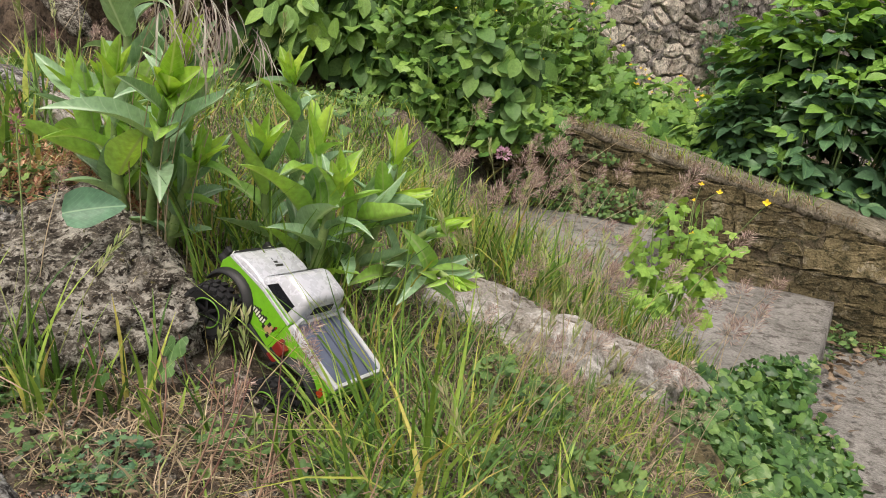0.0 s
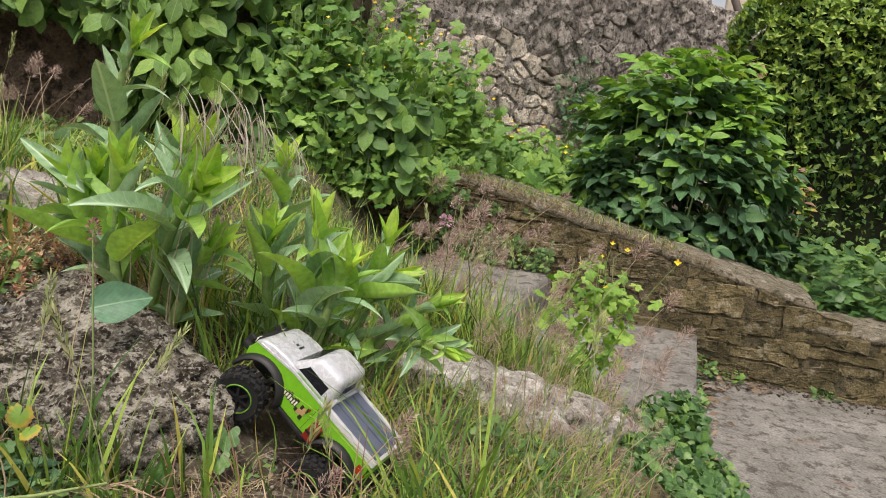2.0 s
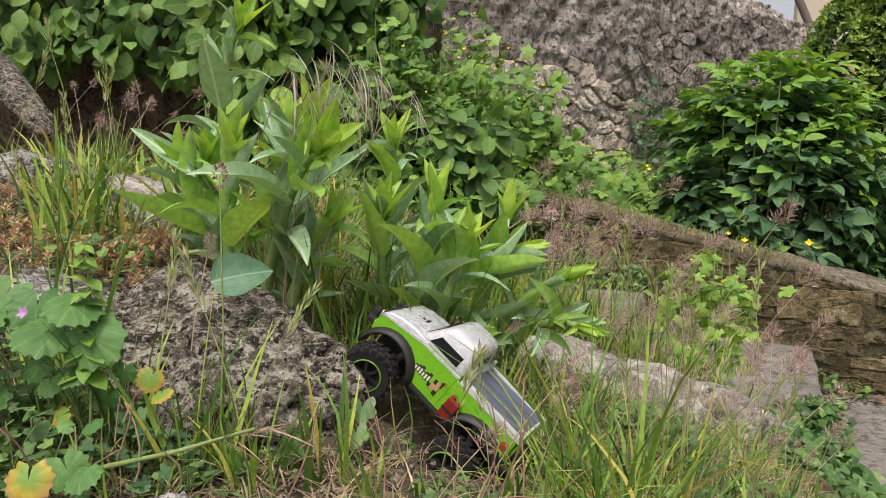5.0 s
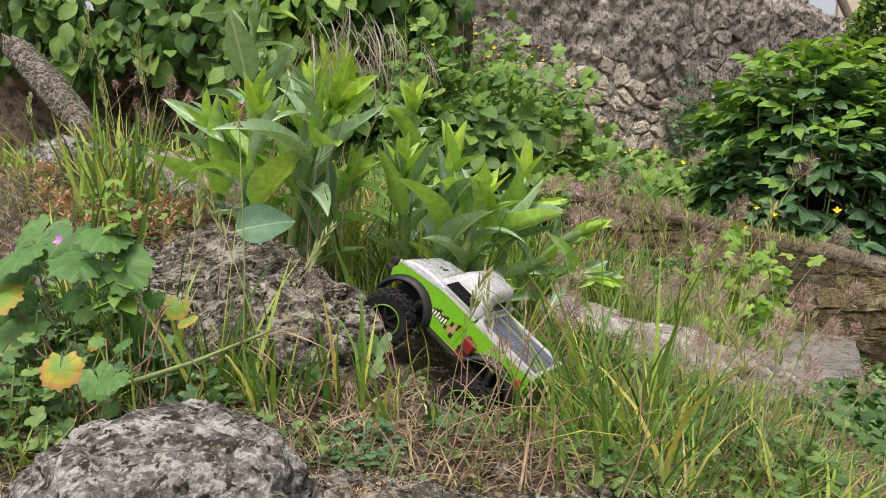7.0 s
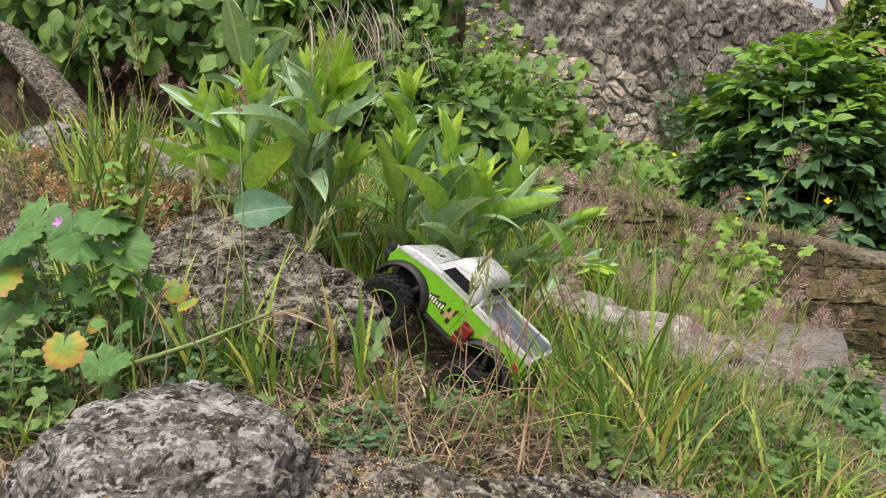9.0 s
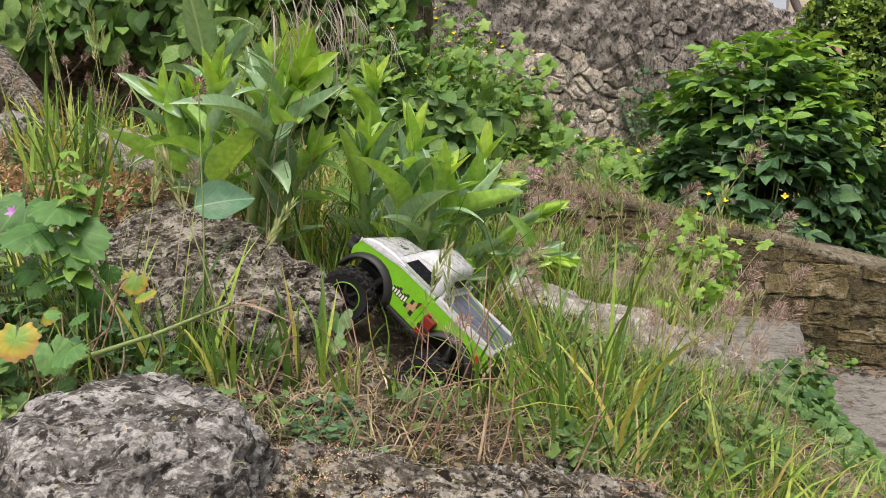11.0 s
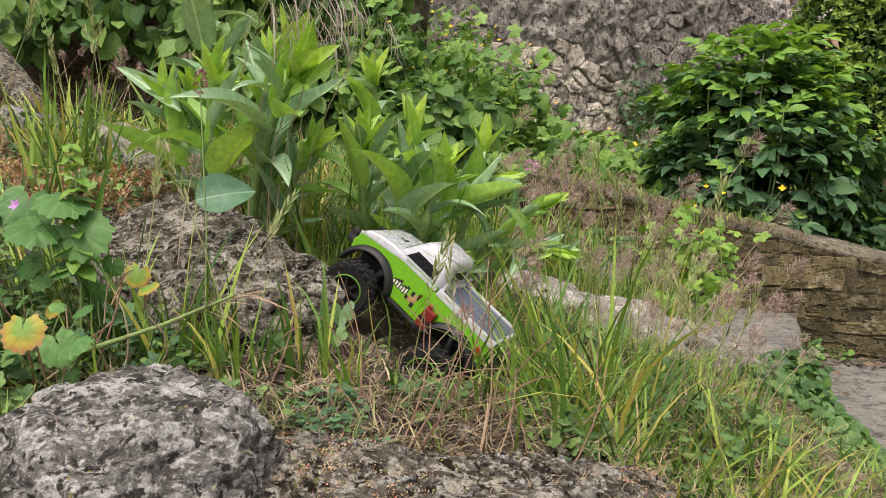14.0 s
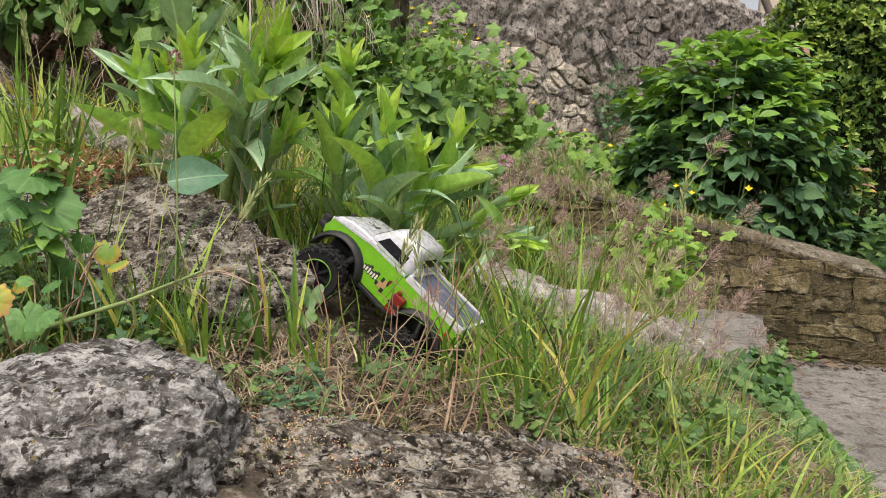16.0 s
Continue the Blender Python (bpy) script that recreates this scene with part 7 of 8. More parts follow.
for k in range(26):
    foot = np.array((q.uniform(-0.10, 0.10), q.uniform(-0.03, 0.04), -0.11))
    joint = foot + (q.normal(0, 0.035), q.normal(-0.012, 0.015), q.uniform(0.03, 0.12))
    v, f = tube(bend_points(foot, joint, q.normal(0, 0.02), 6, (1, 0.3, 0.2)), 0.0011, 0.0007, 4)
    mpart("leaf_stalk", make_mesh("leaf_stalk", v, f, (M_REDSTEM, M_STRAW, M_STALK)[k % 3]), geranium)
    if k % 2:
        put_leaf(geranium, GER_ME, joint, (q.normal(0, 0.6), -0.5, q.normal(-0.2, 0.3)), (q.normal(0, 0.4), -0.7, 0.7), q.uniform(0.012, 0.024), 1.0, q)
put_flower(geranium, FLOWER_P, (0.0, -0.012, 0.074), 0.007, "flower", "small violet flower", (0, -1, 0.5))

mint = thing("nettle_sprig", "upright leafy green weed sprig with small toothed leaves", "plant", (-0.394, 0.915, 0.615))
v, f = tube([(0, 0, 0), (0.006, 0, 0.10), (0, 0.003, 0.215)], 0.0018, 0.001, 4)
mpart("stem", make_mesh("stem", v, f, M_STALK), mint)
mint_me = [make_mesh("leaf", v, f, M_CELANDP, True) for v, f in BUSH_T]
for j in range(12):
    for q2 in range(4):
        a = j * 0.8 + q2 * 1.57 + q.normal(0, 0.3)
        put_leaf(mint, mint_me, (0.003 * math.sin(j), 0, 0.10 + 0.0105 * j), (math.cos(a), math.sin(a), q.normal(-0.1, 0.3)), (-0.3 * math.cos(a), -0.3 * math.sin(a) - 0.3, 1), 0.026 - 0.0012 * j, 1.2)

IVS = [make_mesh("leaf", v, f, M_IVYP, True) for v, f in [lobed(5, 0.24, 3, 0.18, 50 + k, 0.93) for k in range(3)]]
for x, y, z, s, tilt in [(-0.222, 1.12, 0.664, 0.036, 0.2), (-0.245, 1.045, 0.64, 0.030, -0.3), (-0.22, 1.10, 0.64, 0.03, 0.4), (-0.405, 1.03, 0.67, 0.03, 0.1), (-0.33, 1.02, 0.645, 0.026, -0.2)]:
    sprig = thing("ivy_sprig", "single green ivy leaf on a thin stalk", "ivy leaf", (x, y, float(ground_z(x, y))), "ivy sprigs")
    up = z - float(ground_z(x, y))
    v, f = tube([(0.01, 0.01, -0.01), (0.004, 0.004, up * 0.6), (0, 0, up)], 0.001, 0.0008, 4)
    mpart("stalk", make_mesh("stalk", v, f, M_REDSTEM), sprig)
    put_leaf(sprig, IVS, (0, 0, up), (tilt, -0.5, -0.6), (tilt * 0.5, -0.9, 0.55), s)

# pink flower head
M_SCAB = leafy("pale_pink_petal", [(0.0, (0.42, 0.22, 0.34)), (1.0, (0.62, 0.44, 0.52))], "island", 0.6, 0.3)


def put_scabious():
    x, y, z = -0.279, 2.029, 0.814
    zz = float(ground_z(x, y))
    ob = thing("scabious", "pale pink round flower head on a thin stem", "flower", (x, y, zz))
    v, f = tube([(0, 0, -0.01), (0.008, 0, (z - zz) * 0.5), (0, 0, z - zz)], 0.0013, 0.0009, 4)
    mpart("stem", make_mesh("stem", v, f, M_STALK), ob)
    n = 90
    d = unit(RNG.normal(0, 1, (n, 3)))
    v, f = baked([leaf(2, 0.45)], aim(d * (0.011, 0.011, 0.009) + (0, 0, z - zz), d + RNG.normal(0, 0.4, (n, 3)) + (0, 0, 0.4), RNG.normal(0, 1, (n, 3)), np.full(n, 0.010)))
    mpart("flower_head", make_mesh("flower_head", v, f, M_SCAB), ob)


# clover heads
put_scabious()
for x, y, z in [(-0.30, 1.72, 0.75), (-0.316, 1.001, 0.896), (-1.05, 1.5, 0.98)]:
    zz = float(ground_z(x, y))
    clo = thing("clover", "dull purple clover head on a thin stem", "flower", (x, y, zz), "clovers")
    v, f = tube([(0, 0, 0), (0.005, 0, (z - zz) * 0.5), (0, 0, z - zz)], 0.001, 0.0008, 4)
    mpart("stem", make_mesh("stem", v, f, M_STALK), clo)
    n = 60
    d = unit(RNG.normal(0, 1, (n, 3)))
    v, f = baked([leaf(2, 0.4)], aim(d * (0.004, 0.004, 0.009) + (0, 0, z - zz), d + RNG.normal(0, 0.5, (n, 3)) + (0, 0, 0.5), RNG.normal(0, 1, (n, 3)), np.full(n, 0.0055)))
    mpart("flower_head", make_mesh("flower_head", v, f, M_CLOVER), clo)

# leafy herb clumps low on the bank
HERB_T = [lobed(5, 0.32, 2, 0.15, 30 + k, 0.93) for k in range(3)]


def herb(x, y, wide, height, leaves, size, material, label, seed, templates=HERB_T, stems=7, base=None):
    r = np.random.default_rng(seed)
    z = float(ground_z(x, y)) if base is None else base
    plant = thing("weed_plant", label, "weed", (x, y, z), "herbs on the bank")
    for k in range(stems):
        a, d = r.uniform(0, 6.28), wide * math.sqrt(r.random())
        v, f = tube(bend_points((0.3 * d * math.cos(a), 0.3 * d * math.sin(a), -0.01), (d * math.cos(a), d * math.sin(a), height * r.uniform(0.5, 1.0)), 0.005, 4, (0, 0, 1)), 0.0009, 0.0006, 4)
        mpart("stem", make_mesh("stem", v, f, M_STALK), plant)
    a, d = r.uniform(0, 6.28, leaves), wide * np.sqrt(r.random(leaves))
    P = np.stack([d * np.cos(a), d * np.sin(a), height * r.uniform(0.1, 1.0, leaves) * (1 - 0.5 * (d / wide) ** 2)], -1)
    P[:, 2] += ground_z(x + P[:, 0], y + P[:, 1]) - z if base is None else 0
    al = np.stack([np.cos(a) + r.normal(0, 0.7, leaves), np.sin(a) + r.normal(0, 0.7, leaves), r.normal(0, 0.3, leaves)], -1)
    no = np.stack([r.normal(0.1, 0.4, leaves), r.normal(-0.4, 0.4, leaves), np.ones(leaves)], -1)
    v, f = baked(templates, aim(P, al, no, size * r.uniform(0.6, 1.3, leaves)))
    mpart("foliage", make_mesh("foliage", v, f, material), plant, kind="stuff")


DARKH, BLUEH, PALEH = "low dark green herb with small toothed leaves", "low blue-green lobed herb on dry soil", "straggling pale green weed with thin reddish stems"
for k, (x, y, w, h, n, s, m, label) in enumerate([
        (0.02, 1.115, 0.045, 0.05, 110, 0.016, M_WEED, DARKH), (0.055, 1.15, 0.035, 0.045, 70, 0.015, M_WEED, DARKH), (-0.158, 0.985, 0.045, 0.035, 90, 0.009, M_BLUEHERB, BLUEH), (-0.12, 0.96, 0.035, 0.025, 60, 0.008, M_BLUEHERB, BLUEH), (-0.20, 0.965, 0.035, 0.03, 50, 0.009, M_WEED, DARKH),
        (-0.42, 0.87, 0.06, 0.09, 130, 0.018, M_WEED, PALEH), (-0.46, 0.93, 0.06, 0.10, 130, 0.018, M_WEED, PALEH), (-0.37, 0.94, 0.05, 0.08, 110, 0.016, M_BLUEHERB, PALEH), (-0.53, 0.92, 0.06, 0.10, 110, 0.02, M_WEED, PALEH), (-0.40, 0.80, 0.05, 0.07, 110, 0.017, M_WEED, DARKH), (-0.44, 0.99, 0.05, 0.07, 80, 0.015, M_WEED, PALEH),
        (-0.33, 0.99, 0.045, 0.05, 70, 0.014, M_WEED, PALEH), (-0.10, 1.09, 0.05, 0.04, 70, 0.012, M_WEED, PALEH), (0.14, 1.33, 0.06, 0.06, 90, 0.016, M_WEED, DARKH), (0.20, 1.45, 0.06, 0.06, 90, 0.018, M_WEED, DARKH), (0.05, 1.50, 0.07, 0.07, 90, 0.018, M_WEED, PALEH), (-0.62, 1.02, 0.07, 0.09, 110, 0.018, M_WEED, PALEH), (-0.70, 1.2, 0.08, 0.08, 110, 0.018, M_WEED, PALEH), (-0.9, 1.35, 0.1, 0.08, 110, 0.018, M_WEED, PALEH)]):
    herb(x, y, w, h, n, s, m, label, 300 + k)

# weeds, twigs and grit in the joint between the treads and the parapet
for k, (x, y, w, h, n, s) in enumerate([(0.43, 3.93, 0.05, 0.10, 40, 0.035), (0.56, 3.96, 0.04, 0.06, 26, 0.03), (0.95, 3.97, 0.05, 0.05, 22, 0.028), (1.4, 3.97, 0.04, 0.05, 20, 0.026), (0.40, 3.70, 0.03, 0.05, 20, 0.026)]):
    herb(x, y, w, h, n, s, M_CELAND if k % 2 else M_WEED, "small weed rooted in the joint beside the step", 340 + k, base=0.0)
n = 900
x, y = q.uniform(0.40, 2.2, n), 3.985 - 0.16 * q.random(n) ** 2.2
gs = 0.002 + 0.009 * q.random(n) ** 3
ga = q.uniform(0, 6.28, n)
v, f = baked([(gv, gf)], aim(np.stack([x, y, 0.004 + gs * 0.3], -1), np.stack([np.cos(ga), np.sin(ga), 0 * ga], -1), np.stack([q.normal(0, 0.4, n), q.normal(0, 0.4, n), np.ones(n)], -1), gs))
tagged(new("gravel", make_mesh("gravel", v, f, M_SOIL)), "dirt and grit along the foot of the parapet", "gravel", kind="stuff")
for k, (x, y, a, l) in enumerate([(0.75, 3.3, 0.4, 0.12), (1.2, 3.6, 2.4, 0.09), (0.52, 3.75, 1.2, 0.14), (0.9, 3.0, 2.9, 0.07), (0.62, 3.88, 0.1, 0.16), (1.5, 3.45, 1.9, 0.08)]):
    twig = thing("twig", "thin dry twig lying on the stone step", "twig", (x, y, 0.012), "twigs on the step")
    v, f = tube(bend_points((0, 0, 0), (l * math.cos(a), l * math.sin(a), 0.006), 0.01, 5, (-math.sin(a), math.cos(a), 0)), 0.0025, 0.0012, 5)
    mpart("stem", make_mesh("stem", v, f, M_REDSTEM), twig)

# reddish dry stalks that fork from one root, and a thick pale grass stem
for k, (x, y, h, lean) in enumerate([(-0.08, 1.0, 0.13, 0.6), (-0.09, 1.01, 0.10, 1.4), (-0.07, 1.0, 0.15, 0.2), (-0.02, 1.03, 0.12, 1.8), (-0.15, 1.03, 0.09, 2.2), (0.0, 0.99, 0.09, 1.2), (-0.24, 0.99, 0.09, 1.0), (-0.36, 0.88, 0.12, 0.2), (0.05, 1.07, 0.10, 0.8), (0.02, 1.05, 0.06, 2.6)]):
    z = float(ground_z(x, y))
    dry = thing("dry_stalk", "thin reddish dry weed stalk forking near its tip", "dry stalk", (x, y, z), "dry stalks")
    tip = np.array((0.45 * h * math.cos(lean), 0.45 * h * math.sin(lean), h))
    v, f = tube(bend_points((0, 0, -0.01), tip, 0.008, 5, (1, 0, 0)), 0.0013, 0.0007, 4)
    mpart("stem", make_mesh("stem", v, f, M_REDSTEM), dry)
    for j in range(4):
        s0 = tip * (0.45 + 0.15 * j)
        v, f = tube(bend_points(s0, s0 + q.normal(0, 0.018, 3) + (0, 0, 0.025), 0.004, 4), 0.0008, 0.0005, 3)
        mpart("twig", make_mesh("twig", v, f, M_REDSTEM), dry)
bent = thing("bent_grass", "thick pale green grass stem leaning across the boulder", "grass", (-0.35, 0.88, 0.60))
v, f = tube([(-0.03, 0, 0.0), (0.0, 0, 0.044), (0.095, 0, 0.079), (0.174, 0, 0.113)], 0.0032, 0.0012, 6)
mpart("stem", make_mesh("stem", v, f, M_STALK, True), bent)
n = 26
t = q.uniform(0, 1, n)
P = np.stack([0.09 + 0.10 * t, q.normal(0, 0.002, n), 0.077 + 0.04 * t], -1)
v, f = baked(AWN, aim(P, np.stack([np.ones(n), q.normal(0, 0.15, n), q.normal(0.25, 0.15, n)], -1), q.normal(0, 1, (n, 3)), q.uniform(0.02, 0.045, n)))
mpart("seed_head", make_mesh("seed_head", v, f, M_STRAW), bent)

# dull weeds rooted in the foot of the rubble wall
for k, (s, z, h, w, n) in enumerate([(1.25, 1.05, 0.75, 0.22, 150), (1.6, 1.05, 0.6, 0.2, 120), (1.95, 1.1, 0.55, 0.2, 90)]):
    p = WALL_O + WALL_D * s + WALL_N * 0.12
    r = np.random.default_rng(500 + k)
    weed = thing("wall_weed", "thin grey-green weed growing up the rubble wall", "weed", (p[0], p[1], z), "wall weeds")
    P, al = [], []
    for j in range(8):
        tip = np.append((WALL_D * r.normal(0, w)), h * r.uniform(0.5, 1.0))
        pts = bend_points((0, 0, -0.4), tip, 0.04, 6, (*WALL_D, 0))
        v, f = tube(pts, 0.004, 0.002, 4)
        mpart("stem", make_mesh("stem", v, f, M_STALK), weed)
        for i in range(n // 8):
            t = r.uniform(0.3, 1.0)
            P.append(np.array([np.interp(t, np.linspace(0, 1, 6), pts[:, c]) for c in range(3)]) + r.normal(0, 0.03, 3))
            al.append(r.normal(0, 1, 3))
    n = len(P)
    v, f = baked(CEL_T, aim(np.array(P), np.array(al), np.stack([r.normal(0.4, 0.4, n), r.normal(-0.5, 0.4, n), np.ones(n)], -1), r.uniform(0.03, 0.07, n)))
    mpart("foliage", make_mesh("foliage", v, f, M_BLUEHERB), weed, kind="stuff")

# moss and small fern leaves on the upper part of the parapet
n = 1500
x = q.uniform(-1.2, -0.35, n)
z = 0.36 + q.random(n) * (parapet_top(x) - 0.42)
k = np.array([fbm(a, 0, b, 6, 3) for a, b in zip(x, z)]) > -0.1
x, z = x[k], z[k]
n = len(x)
v, f = baked(IVY_T, aim(np.stack([x, 3.975 + q.uniform(-0.03, 0.02, n), z], -1), np.stack([q.normal(0, 1, n), q.normal(-0.5, 0.3, n), q.normal(-0.5, 0.6, n)], -1), np.stack([q.normal(0, 0.3, n), -np.ones(n), q.uniform(0, 0.8, n)], -1), q.uniform(0.012, 0.03, n)))
tagged(new("wall_moss", make_mesh("wall_moss", v, f, M_WEED)), "small ferny growth clinging to the parapet", "moss", kind="stuff")

# bits of straw and moss that lie on the rocks
bpy.context.view_layer.update()


def tops(ob, n, rng):
    """Places on the upper side of a rock, in the world, with their normals."""
    m = ob.matrix_basis
    inv, box = m.inverted(), [m @ Vector(c) for c in ob.bound_box]
    x0, x1 = min(c.x for c in box), max(c.x for c in box)
    y0, y1 = min(c.y for c in box), max(c.y for c in box)
    out = []
    for k in range(n):
        eye = Vector((rng.uniform(x0, x1), rng.uniform(y0, y1), 3.0))
        hit, place, normal, _ = ob.ray_cast(inv @ eye, (inv.to_3x3() @ Vector((0, 0, -1))).normalized())
        if hit:
            out.append((*(m @ place), *(m.to_3x3() @ normal).normalized()))
    return np.array(out)


rng = np.random.default_rng(71)
laid, mossy = [], []
for ob, n in zip(ROCK_OBS[:16], (900, 160, 300, 300, 300, 100, 200, 200, 300, 300, 300, 900, 700, 400, 200, 200)):
    got = tops(ob, n, rng)
    if len(got) == 0:
        continue
    patch = np.array([fbm(*g[:3], 14, 3) for g in got])
    dry, wet = got[(patch > 0.12) & (got[:, 5] > 0.55)], got[(patch < -0.18) & (got[:, 5] > 0.3)]
    k = len(dry)
    laid.append(blades(dry[:, :3] - (0, 0, 0.002), rng.uniform(0.006, 0.02, k), rng.uniform(0, 6.28, k), rng.uniform(1.1, 1.6, k), rng.uniform(0.0008, 0.0016, k), 3))
    k = len(wet)
    reps = 5
    P = np.repeat(wet[:, :3], reps, 0) + rng.normal(0, 0.004, (k * reps, 3)) * (1, 1, 0.2)
    mossy.append((P, np.repeat(wet[:, 3:], reps, 0)))
chips = np.concatenate([tops(ob, 420, rng) for ob in ROCK_OBS[11:14]])
cs = 0.0014 + 0.004 * rng.random(len(chips)) ** 2.5
v, f = baked([(gv * rng.uniform(0.55, 1.25, gv.shape), gf) for k in range(4)], aim(chips[:, :3] + chips[:, 3:] * 0.3 * cs[:, None], rng.normal(0, 1, (len(chips), 3)), chips[:, 3:] + rng.normal(0, 0.4, (len(chips), 3)), cs))
tagged(new("gravel", make_mesh("gravel", v, f, M_GREYROCK)), "loose limestone chips on flat stones", "gravel", kind="stuff")
red = np.concatenate([tops(ob, 700, rng) for ob in ROCK_OBS[11:14]])
red = red[(np.array([fbm(*g[:3], 11, 3) for g in red]) > 0.20) & (red[:, 5] > 0.4)]
P = np.repeat(red[:, :3], 18, 0) + rng.normal(0, 0.0035, (18 * len(red), 3)) * (1, 1, 0.4)
v, f = baked(SMALL_T, aim(P, rng.normal(0, 1, P.shape) + (0, 0, 0.5), rng.normal(0, 1, P.shape), rng.uniform(0.0012, 0.0030, len(P))))
tagged(new("sedum", make_mesh("sedum", v, f, M_SEDUM)), "reddish sedum creeping over flat gravelly stones", "sedum", kind="stuff")
v, f = joined(laid)
tagged(new("straw_litter", make_mesh("straw_litter", v, f, M_STRAW)), "short bits of dry straw lying on the rocks", "straw", kind="stuff")
P, N = np.concatenate([a for a, b in mossy]), np.concatenate([b for a, b in mossy])
v, f = baked(SMALL_T, aim(P, rng.normal(0, 1, P.shape), N + rng.normal(0, 0.5, P.shape), rng.uniform(0.002, 0.005, len(P))))
tagged(new("rock_moss", make_mesh("rock_moss", v, f, M_MOSS)), "olive and orange moss in the hollows of the rocks", "moss", kind="stuff")

# ---- single stones of the parapet and of the rubble wall ----
def cut(poly, a, b, c):
    """The part of a polygon where a*u + b*v <= c."""
    out = []
    for k in range(len(poly)):
        p, q2 = poly[k], poly[(k + 1) % len(poly)]
        dp, dq = a * p[0] + b * p[1] - c, a * q2[0] + b * q2[1] - c
        if dp <= 0:
            out.append(p)
        if dp * dq < 0:
            t = dp / (dp - dq)
            out.append((p[0] + (q2[0] - p[0]) * t, p[1] + (q2[1] - p[1]) * t))
    return out


def packed(pts, stretch, bounds):
    """Cells of closely packed stones round scattered points; stretch over 1 lays them flat."""
    pts = np.asarray(pts, float)
    sc2 = pts * (1, stretch)
    cells_out = []
    for k, p in enumerate(sc2):
        poly = [(u, v * stretch) for u, v in bounds]
        d = ((sc2 - p) ** 2).sum(1)
        for j in np.argsort(d)[1:18]:
            n2 = sc2[j] - p
            poly = cut(poly, n2[0], n2[1], float(n2 @ (sc2[j] + p)) / 2)
            if len(poly) < 3:
                break
        cells_out.append([(u, v / stretch) for u, v in poly])
    return cells_out


def stone_mesh(poly, gap, proud, rng, material, smooth=True, ragged=0.06):
    """A stone over a polygon: rough outline, raised and rounded towards its uneven face. Its own centre is the origin; -y is outward."""
    c = np.mean(poly, 0)
    rim = []
    for k in range(len(poly)):
        p, q2 = np.array(poly[k]), np.array(poly[(k + 1) % len(poly)])
        rim.append(p)
        if np.linalg.norm(q2 - p) > 0.05:
            rim.append((p + q2) / 2 + rng.normal(0, ragged, 2) * np.linalg.norm(q2 - p))
    rim = np.array(rim) - c
    size = np.linalg.norm(rim, axis=1, keepdims=True)
    rim = rim * np.maximum(1 - gap / np.maximum(size, 1e-4), 0.3)
    tilt = rng.normal(0, 0.10, 2)
    verts = []
    for shrink, out in ((1.0, -0.05), (0.97, 0.5 * proud), (0.84, 0.97 * proud), (0.45, proud * 1.04)):
        ring = rim * shrink * (1 + rng.normal(0, 0.05, (len(rim), 1)))
        depth = out + (ring @ tilt if out > 0 else 0) + rng.normal(0, 0.11 * proud, len(rim)) * (out > 0)
        verts += [(u, -d, v) for (u, v), d in zip(ring, np.broadcast_to(depth, len(rim)))]
    n2 = len(rim)
    verts.append((0, -proud * rng.uniform(0.8, 1.3), 0))
    faces2 = [(r2 * n2 + k, r2 * n2 + (k + 1) % n2, (r2 + 1) * n2 + (k + 1) % n2, (r2 + 1) * n2 + k) for r2 in range(3) for k in range(n2)]
    faces2 += [(3 * n2 + k, 3 * n2 + (k + 1) % n2, 4 * n2) for k in range(n2)]
    return make_mesh("stone", verts, faces2, material, smooth), c


def slab_mesh(poly, proud, rng, material):
    """A flat-faced stone of a course: ragged edges broken inward, an uneven split face. -y is outward."""
    c = np.mean(poly, 0)
    rim = []
    for k in range(len(poly)):
        p, q2 = np.array(poly[k]), np.array(poly[(k + 1) % len(poly)])
        n2 = max(1, int(np.linalg.norm(q2 - p) / 0.035))
        for j in range(n2):
            rim.append(p + (q2 - p) * (j / n2) + (rng.normal(0, 0.005, 2) if j else rng.normal(0, 0.003, 2)))
    rim = np.array(rim) - c
    n2, verts = len(rim), []
    tilt = rng.normal(0, 0.045, 2)
    for shrink, out, wild in ((1.0, -0.03, 0.0), (0.985, 0.55 * proud, 0.15), (0.93, proud, 0.22), (0.72, proud * 1.05, 0.22), (0.36, proud, 0.22)):
        ring = rim * shrink
        depth = out + ((ring @ tilt) + rng.normal(0, wild * 0.010, n2) if out > 0 else 0)
        verts += [(u, -d, v) for (u, v), d in zip(ring, np.broadcast_to(depth, n2))]
    verts.append((0, -proud, 0))
    faces2 = [(r2 * n2 + k, r2 * n2 + (k + 1) % n2, (r2 + 1) * n2 + (k + 1) % n2, (r2 + 1) * n2 + k) for r2 in range(4) for k in range(n2)]
    faces2 += [(4 * n2 + k, 4 * n2 + (k + 1) % n2, 5 * n2) for k in range(n2)]
    return make_mesh("stone", verts, faces2, material, False), c


def coursed(u0, u1, v0, v1, rng):
    """Quadrilaterals in uneven courses, with stepped joints; some courses split in two."""
    out, v = [], v0
    while v < v1:
        h = rng.uniform(0.055, 0.105)
        u = u0
        while u < u1:
            w = rng.uniform(0.13, 0.38)
            cells = [(v, v + h)] if rng.random() < 0.7 or h < 0.08 else [(v, v + 0.5 * h), (v + 0.5 * h, v + h)]
            for a, b in cells:
                j = lambda s: rng.normal(0, s)
                out.append([(u + 0.002 + j(0.008), a + j(0.005)), (u + w - 0.002 + j(0.008), a + j(0.005)), (u + w - 0.002 + j(0.008), b - 0.003 + j(0.005)), (u + 0.002 + j(0.008), b - 0.003 + j(0.005))])
            u += w
        v += h
    return out


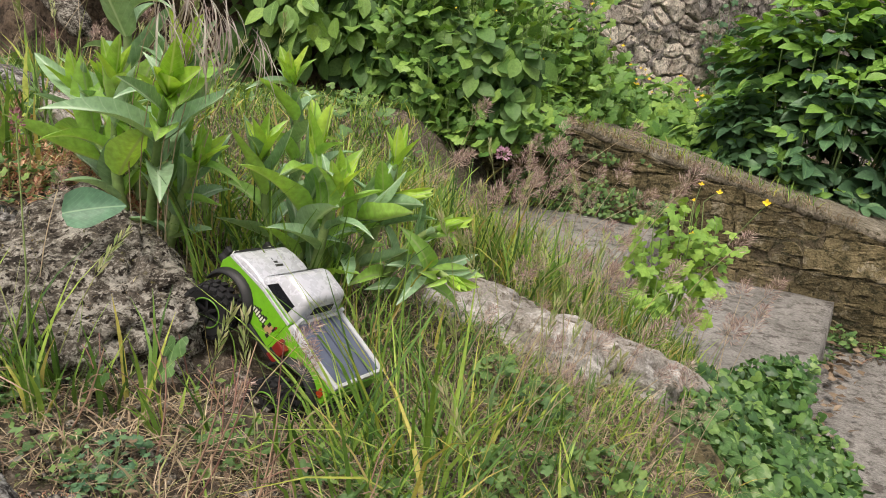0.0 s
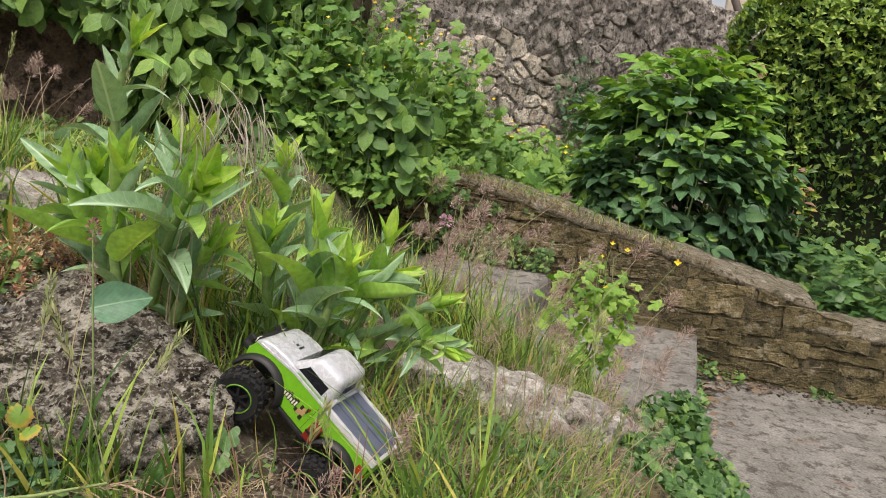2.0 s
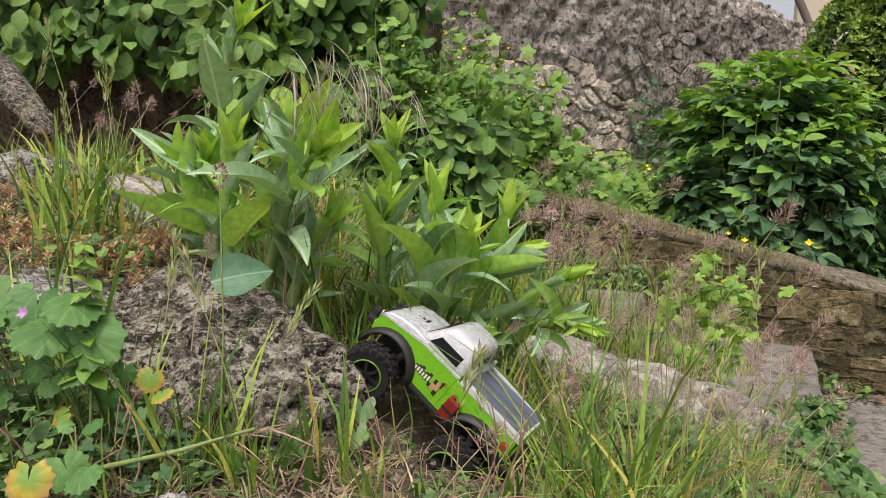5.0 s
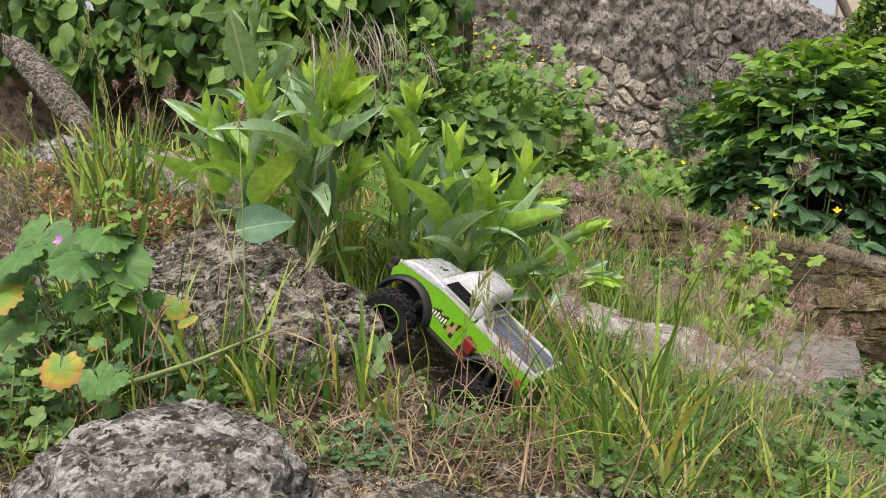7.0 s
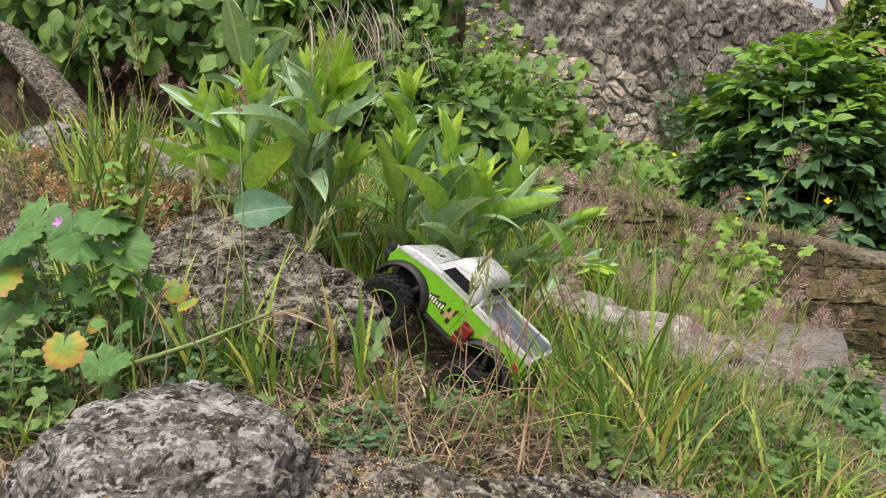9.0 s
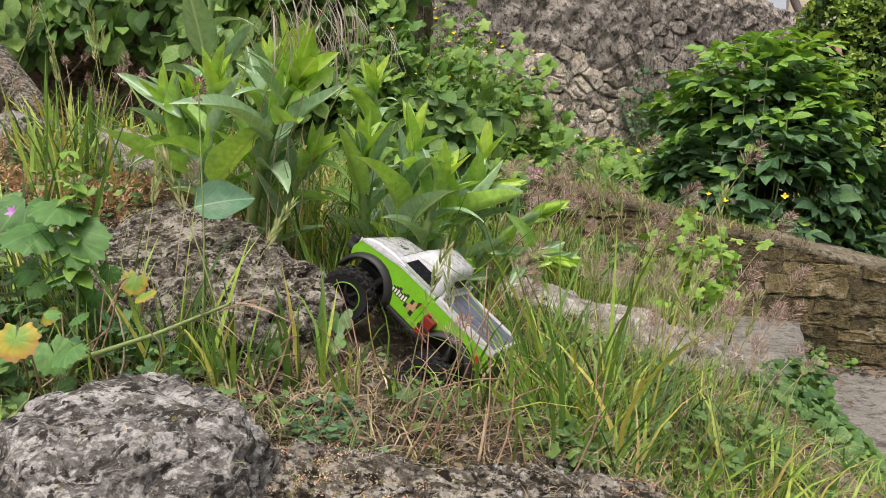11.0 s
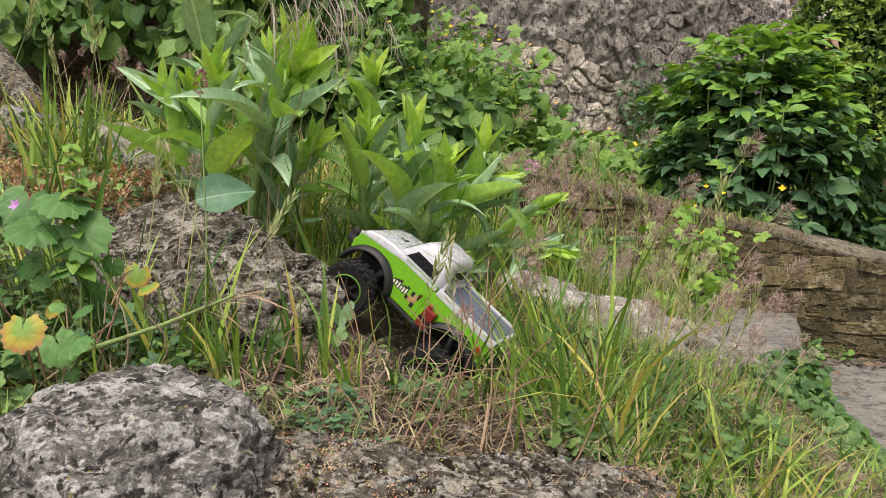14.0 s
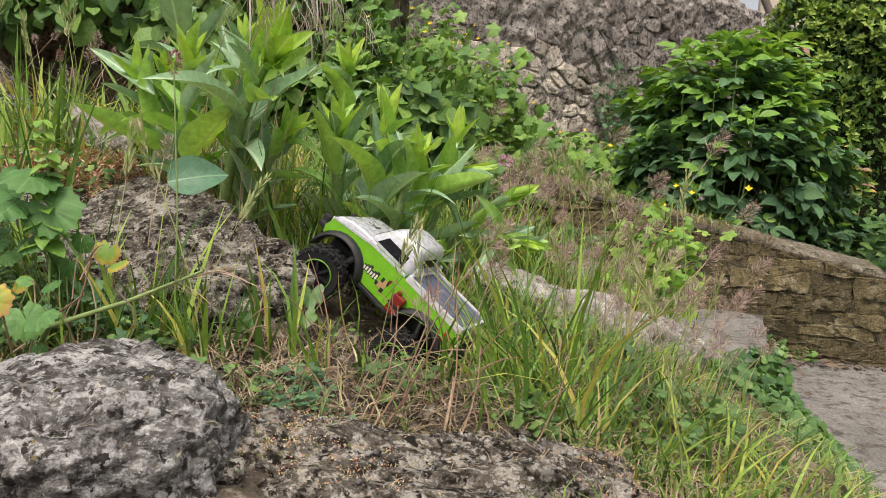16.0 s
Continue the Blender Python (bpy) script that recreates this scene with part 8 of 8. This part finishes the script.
def jittered(u0, u1, v0, v1, du, dv, rng, keep, wild=0.22):
    out, row, v = [], 0, v0 + dv / 2
    while v < v1:
        u = u0 + du * (0.25 + 0.5 * (row % 2))
        while u < u1:
            p = (u + rng.normal(0, du * wild), v + rng.normal(0, dv * wild))
            if keep(*p):
                out.append(p)
            u += du * rng.uniform(0.7, 1.35)
        v += dv
        row += 1
    return out


q = np.random.default_rng(40)
for x0, x1, top_of in ((-1.6, 0.84, lambda x: parapet_top(x) - 0.03), (0.84, 3.2, lambda x: 0.285)):
    slope = (top_of(x1) - top_of(x0)) / (x1 - x0)
    for poly in coursed(x0, x1, -0.08, 1.0, q):
        poly = cut(poly, -slope, 1.0, top_of(x0) - slope * x0)
        if len(poly) < 3 or max(v for u, v in poly) - min(v for u, v in poly) < 0.015:
            continue
        me, c = slab_mesh(poly, q.uniform(0.003, 0.014), q, M_MOSSY)
        mpart("stone", me, parapet, Matrix.Translation((c[0], 4.038, c[1])))
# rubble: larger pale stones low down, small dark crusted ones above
turn = Matrix(((WALL_D[0], -WALL_N[0], 0), (WALL_D[1], -WALL_N[1], 0), (0, 0, 1))).to_4x4()
pts = jittered(-0.9, 4.0, 0.95, 2.95, 0.185, 0.128, q, lambda s, z: z < min(rubble_top(s) - 0.06, 2.12 + 0.20 * s), 0.32)
for poly, (s, z) in zip(packed(pts, 1.35, [(-1.0, 0.85), (4.15, 0.85), (4.15, 3.0), (-1.0, 3.0)]), pts):
    if len(poly) < 3 or max(v for u, v in poly) > rubble_top(s) or max(v for u, v in poly) - min(v for u, v in poly) > 0.32:
        continue
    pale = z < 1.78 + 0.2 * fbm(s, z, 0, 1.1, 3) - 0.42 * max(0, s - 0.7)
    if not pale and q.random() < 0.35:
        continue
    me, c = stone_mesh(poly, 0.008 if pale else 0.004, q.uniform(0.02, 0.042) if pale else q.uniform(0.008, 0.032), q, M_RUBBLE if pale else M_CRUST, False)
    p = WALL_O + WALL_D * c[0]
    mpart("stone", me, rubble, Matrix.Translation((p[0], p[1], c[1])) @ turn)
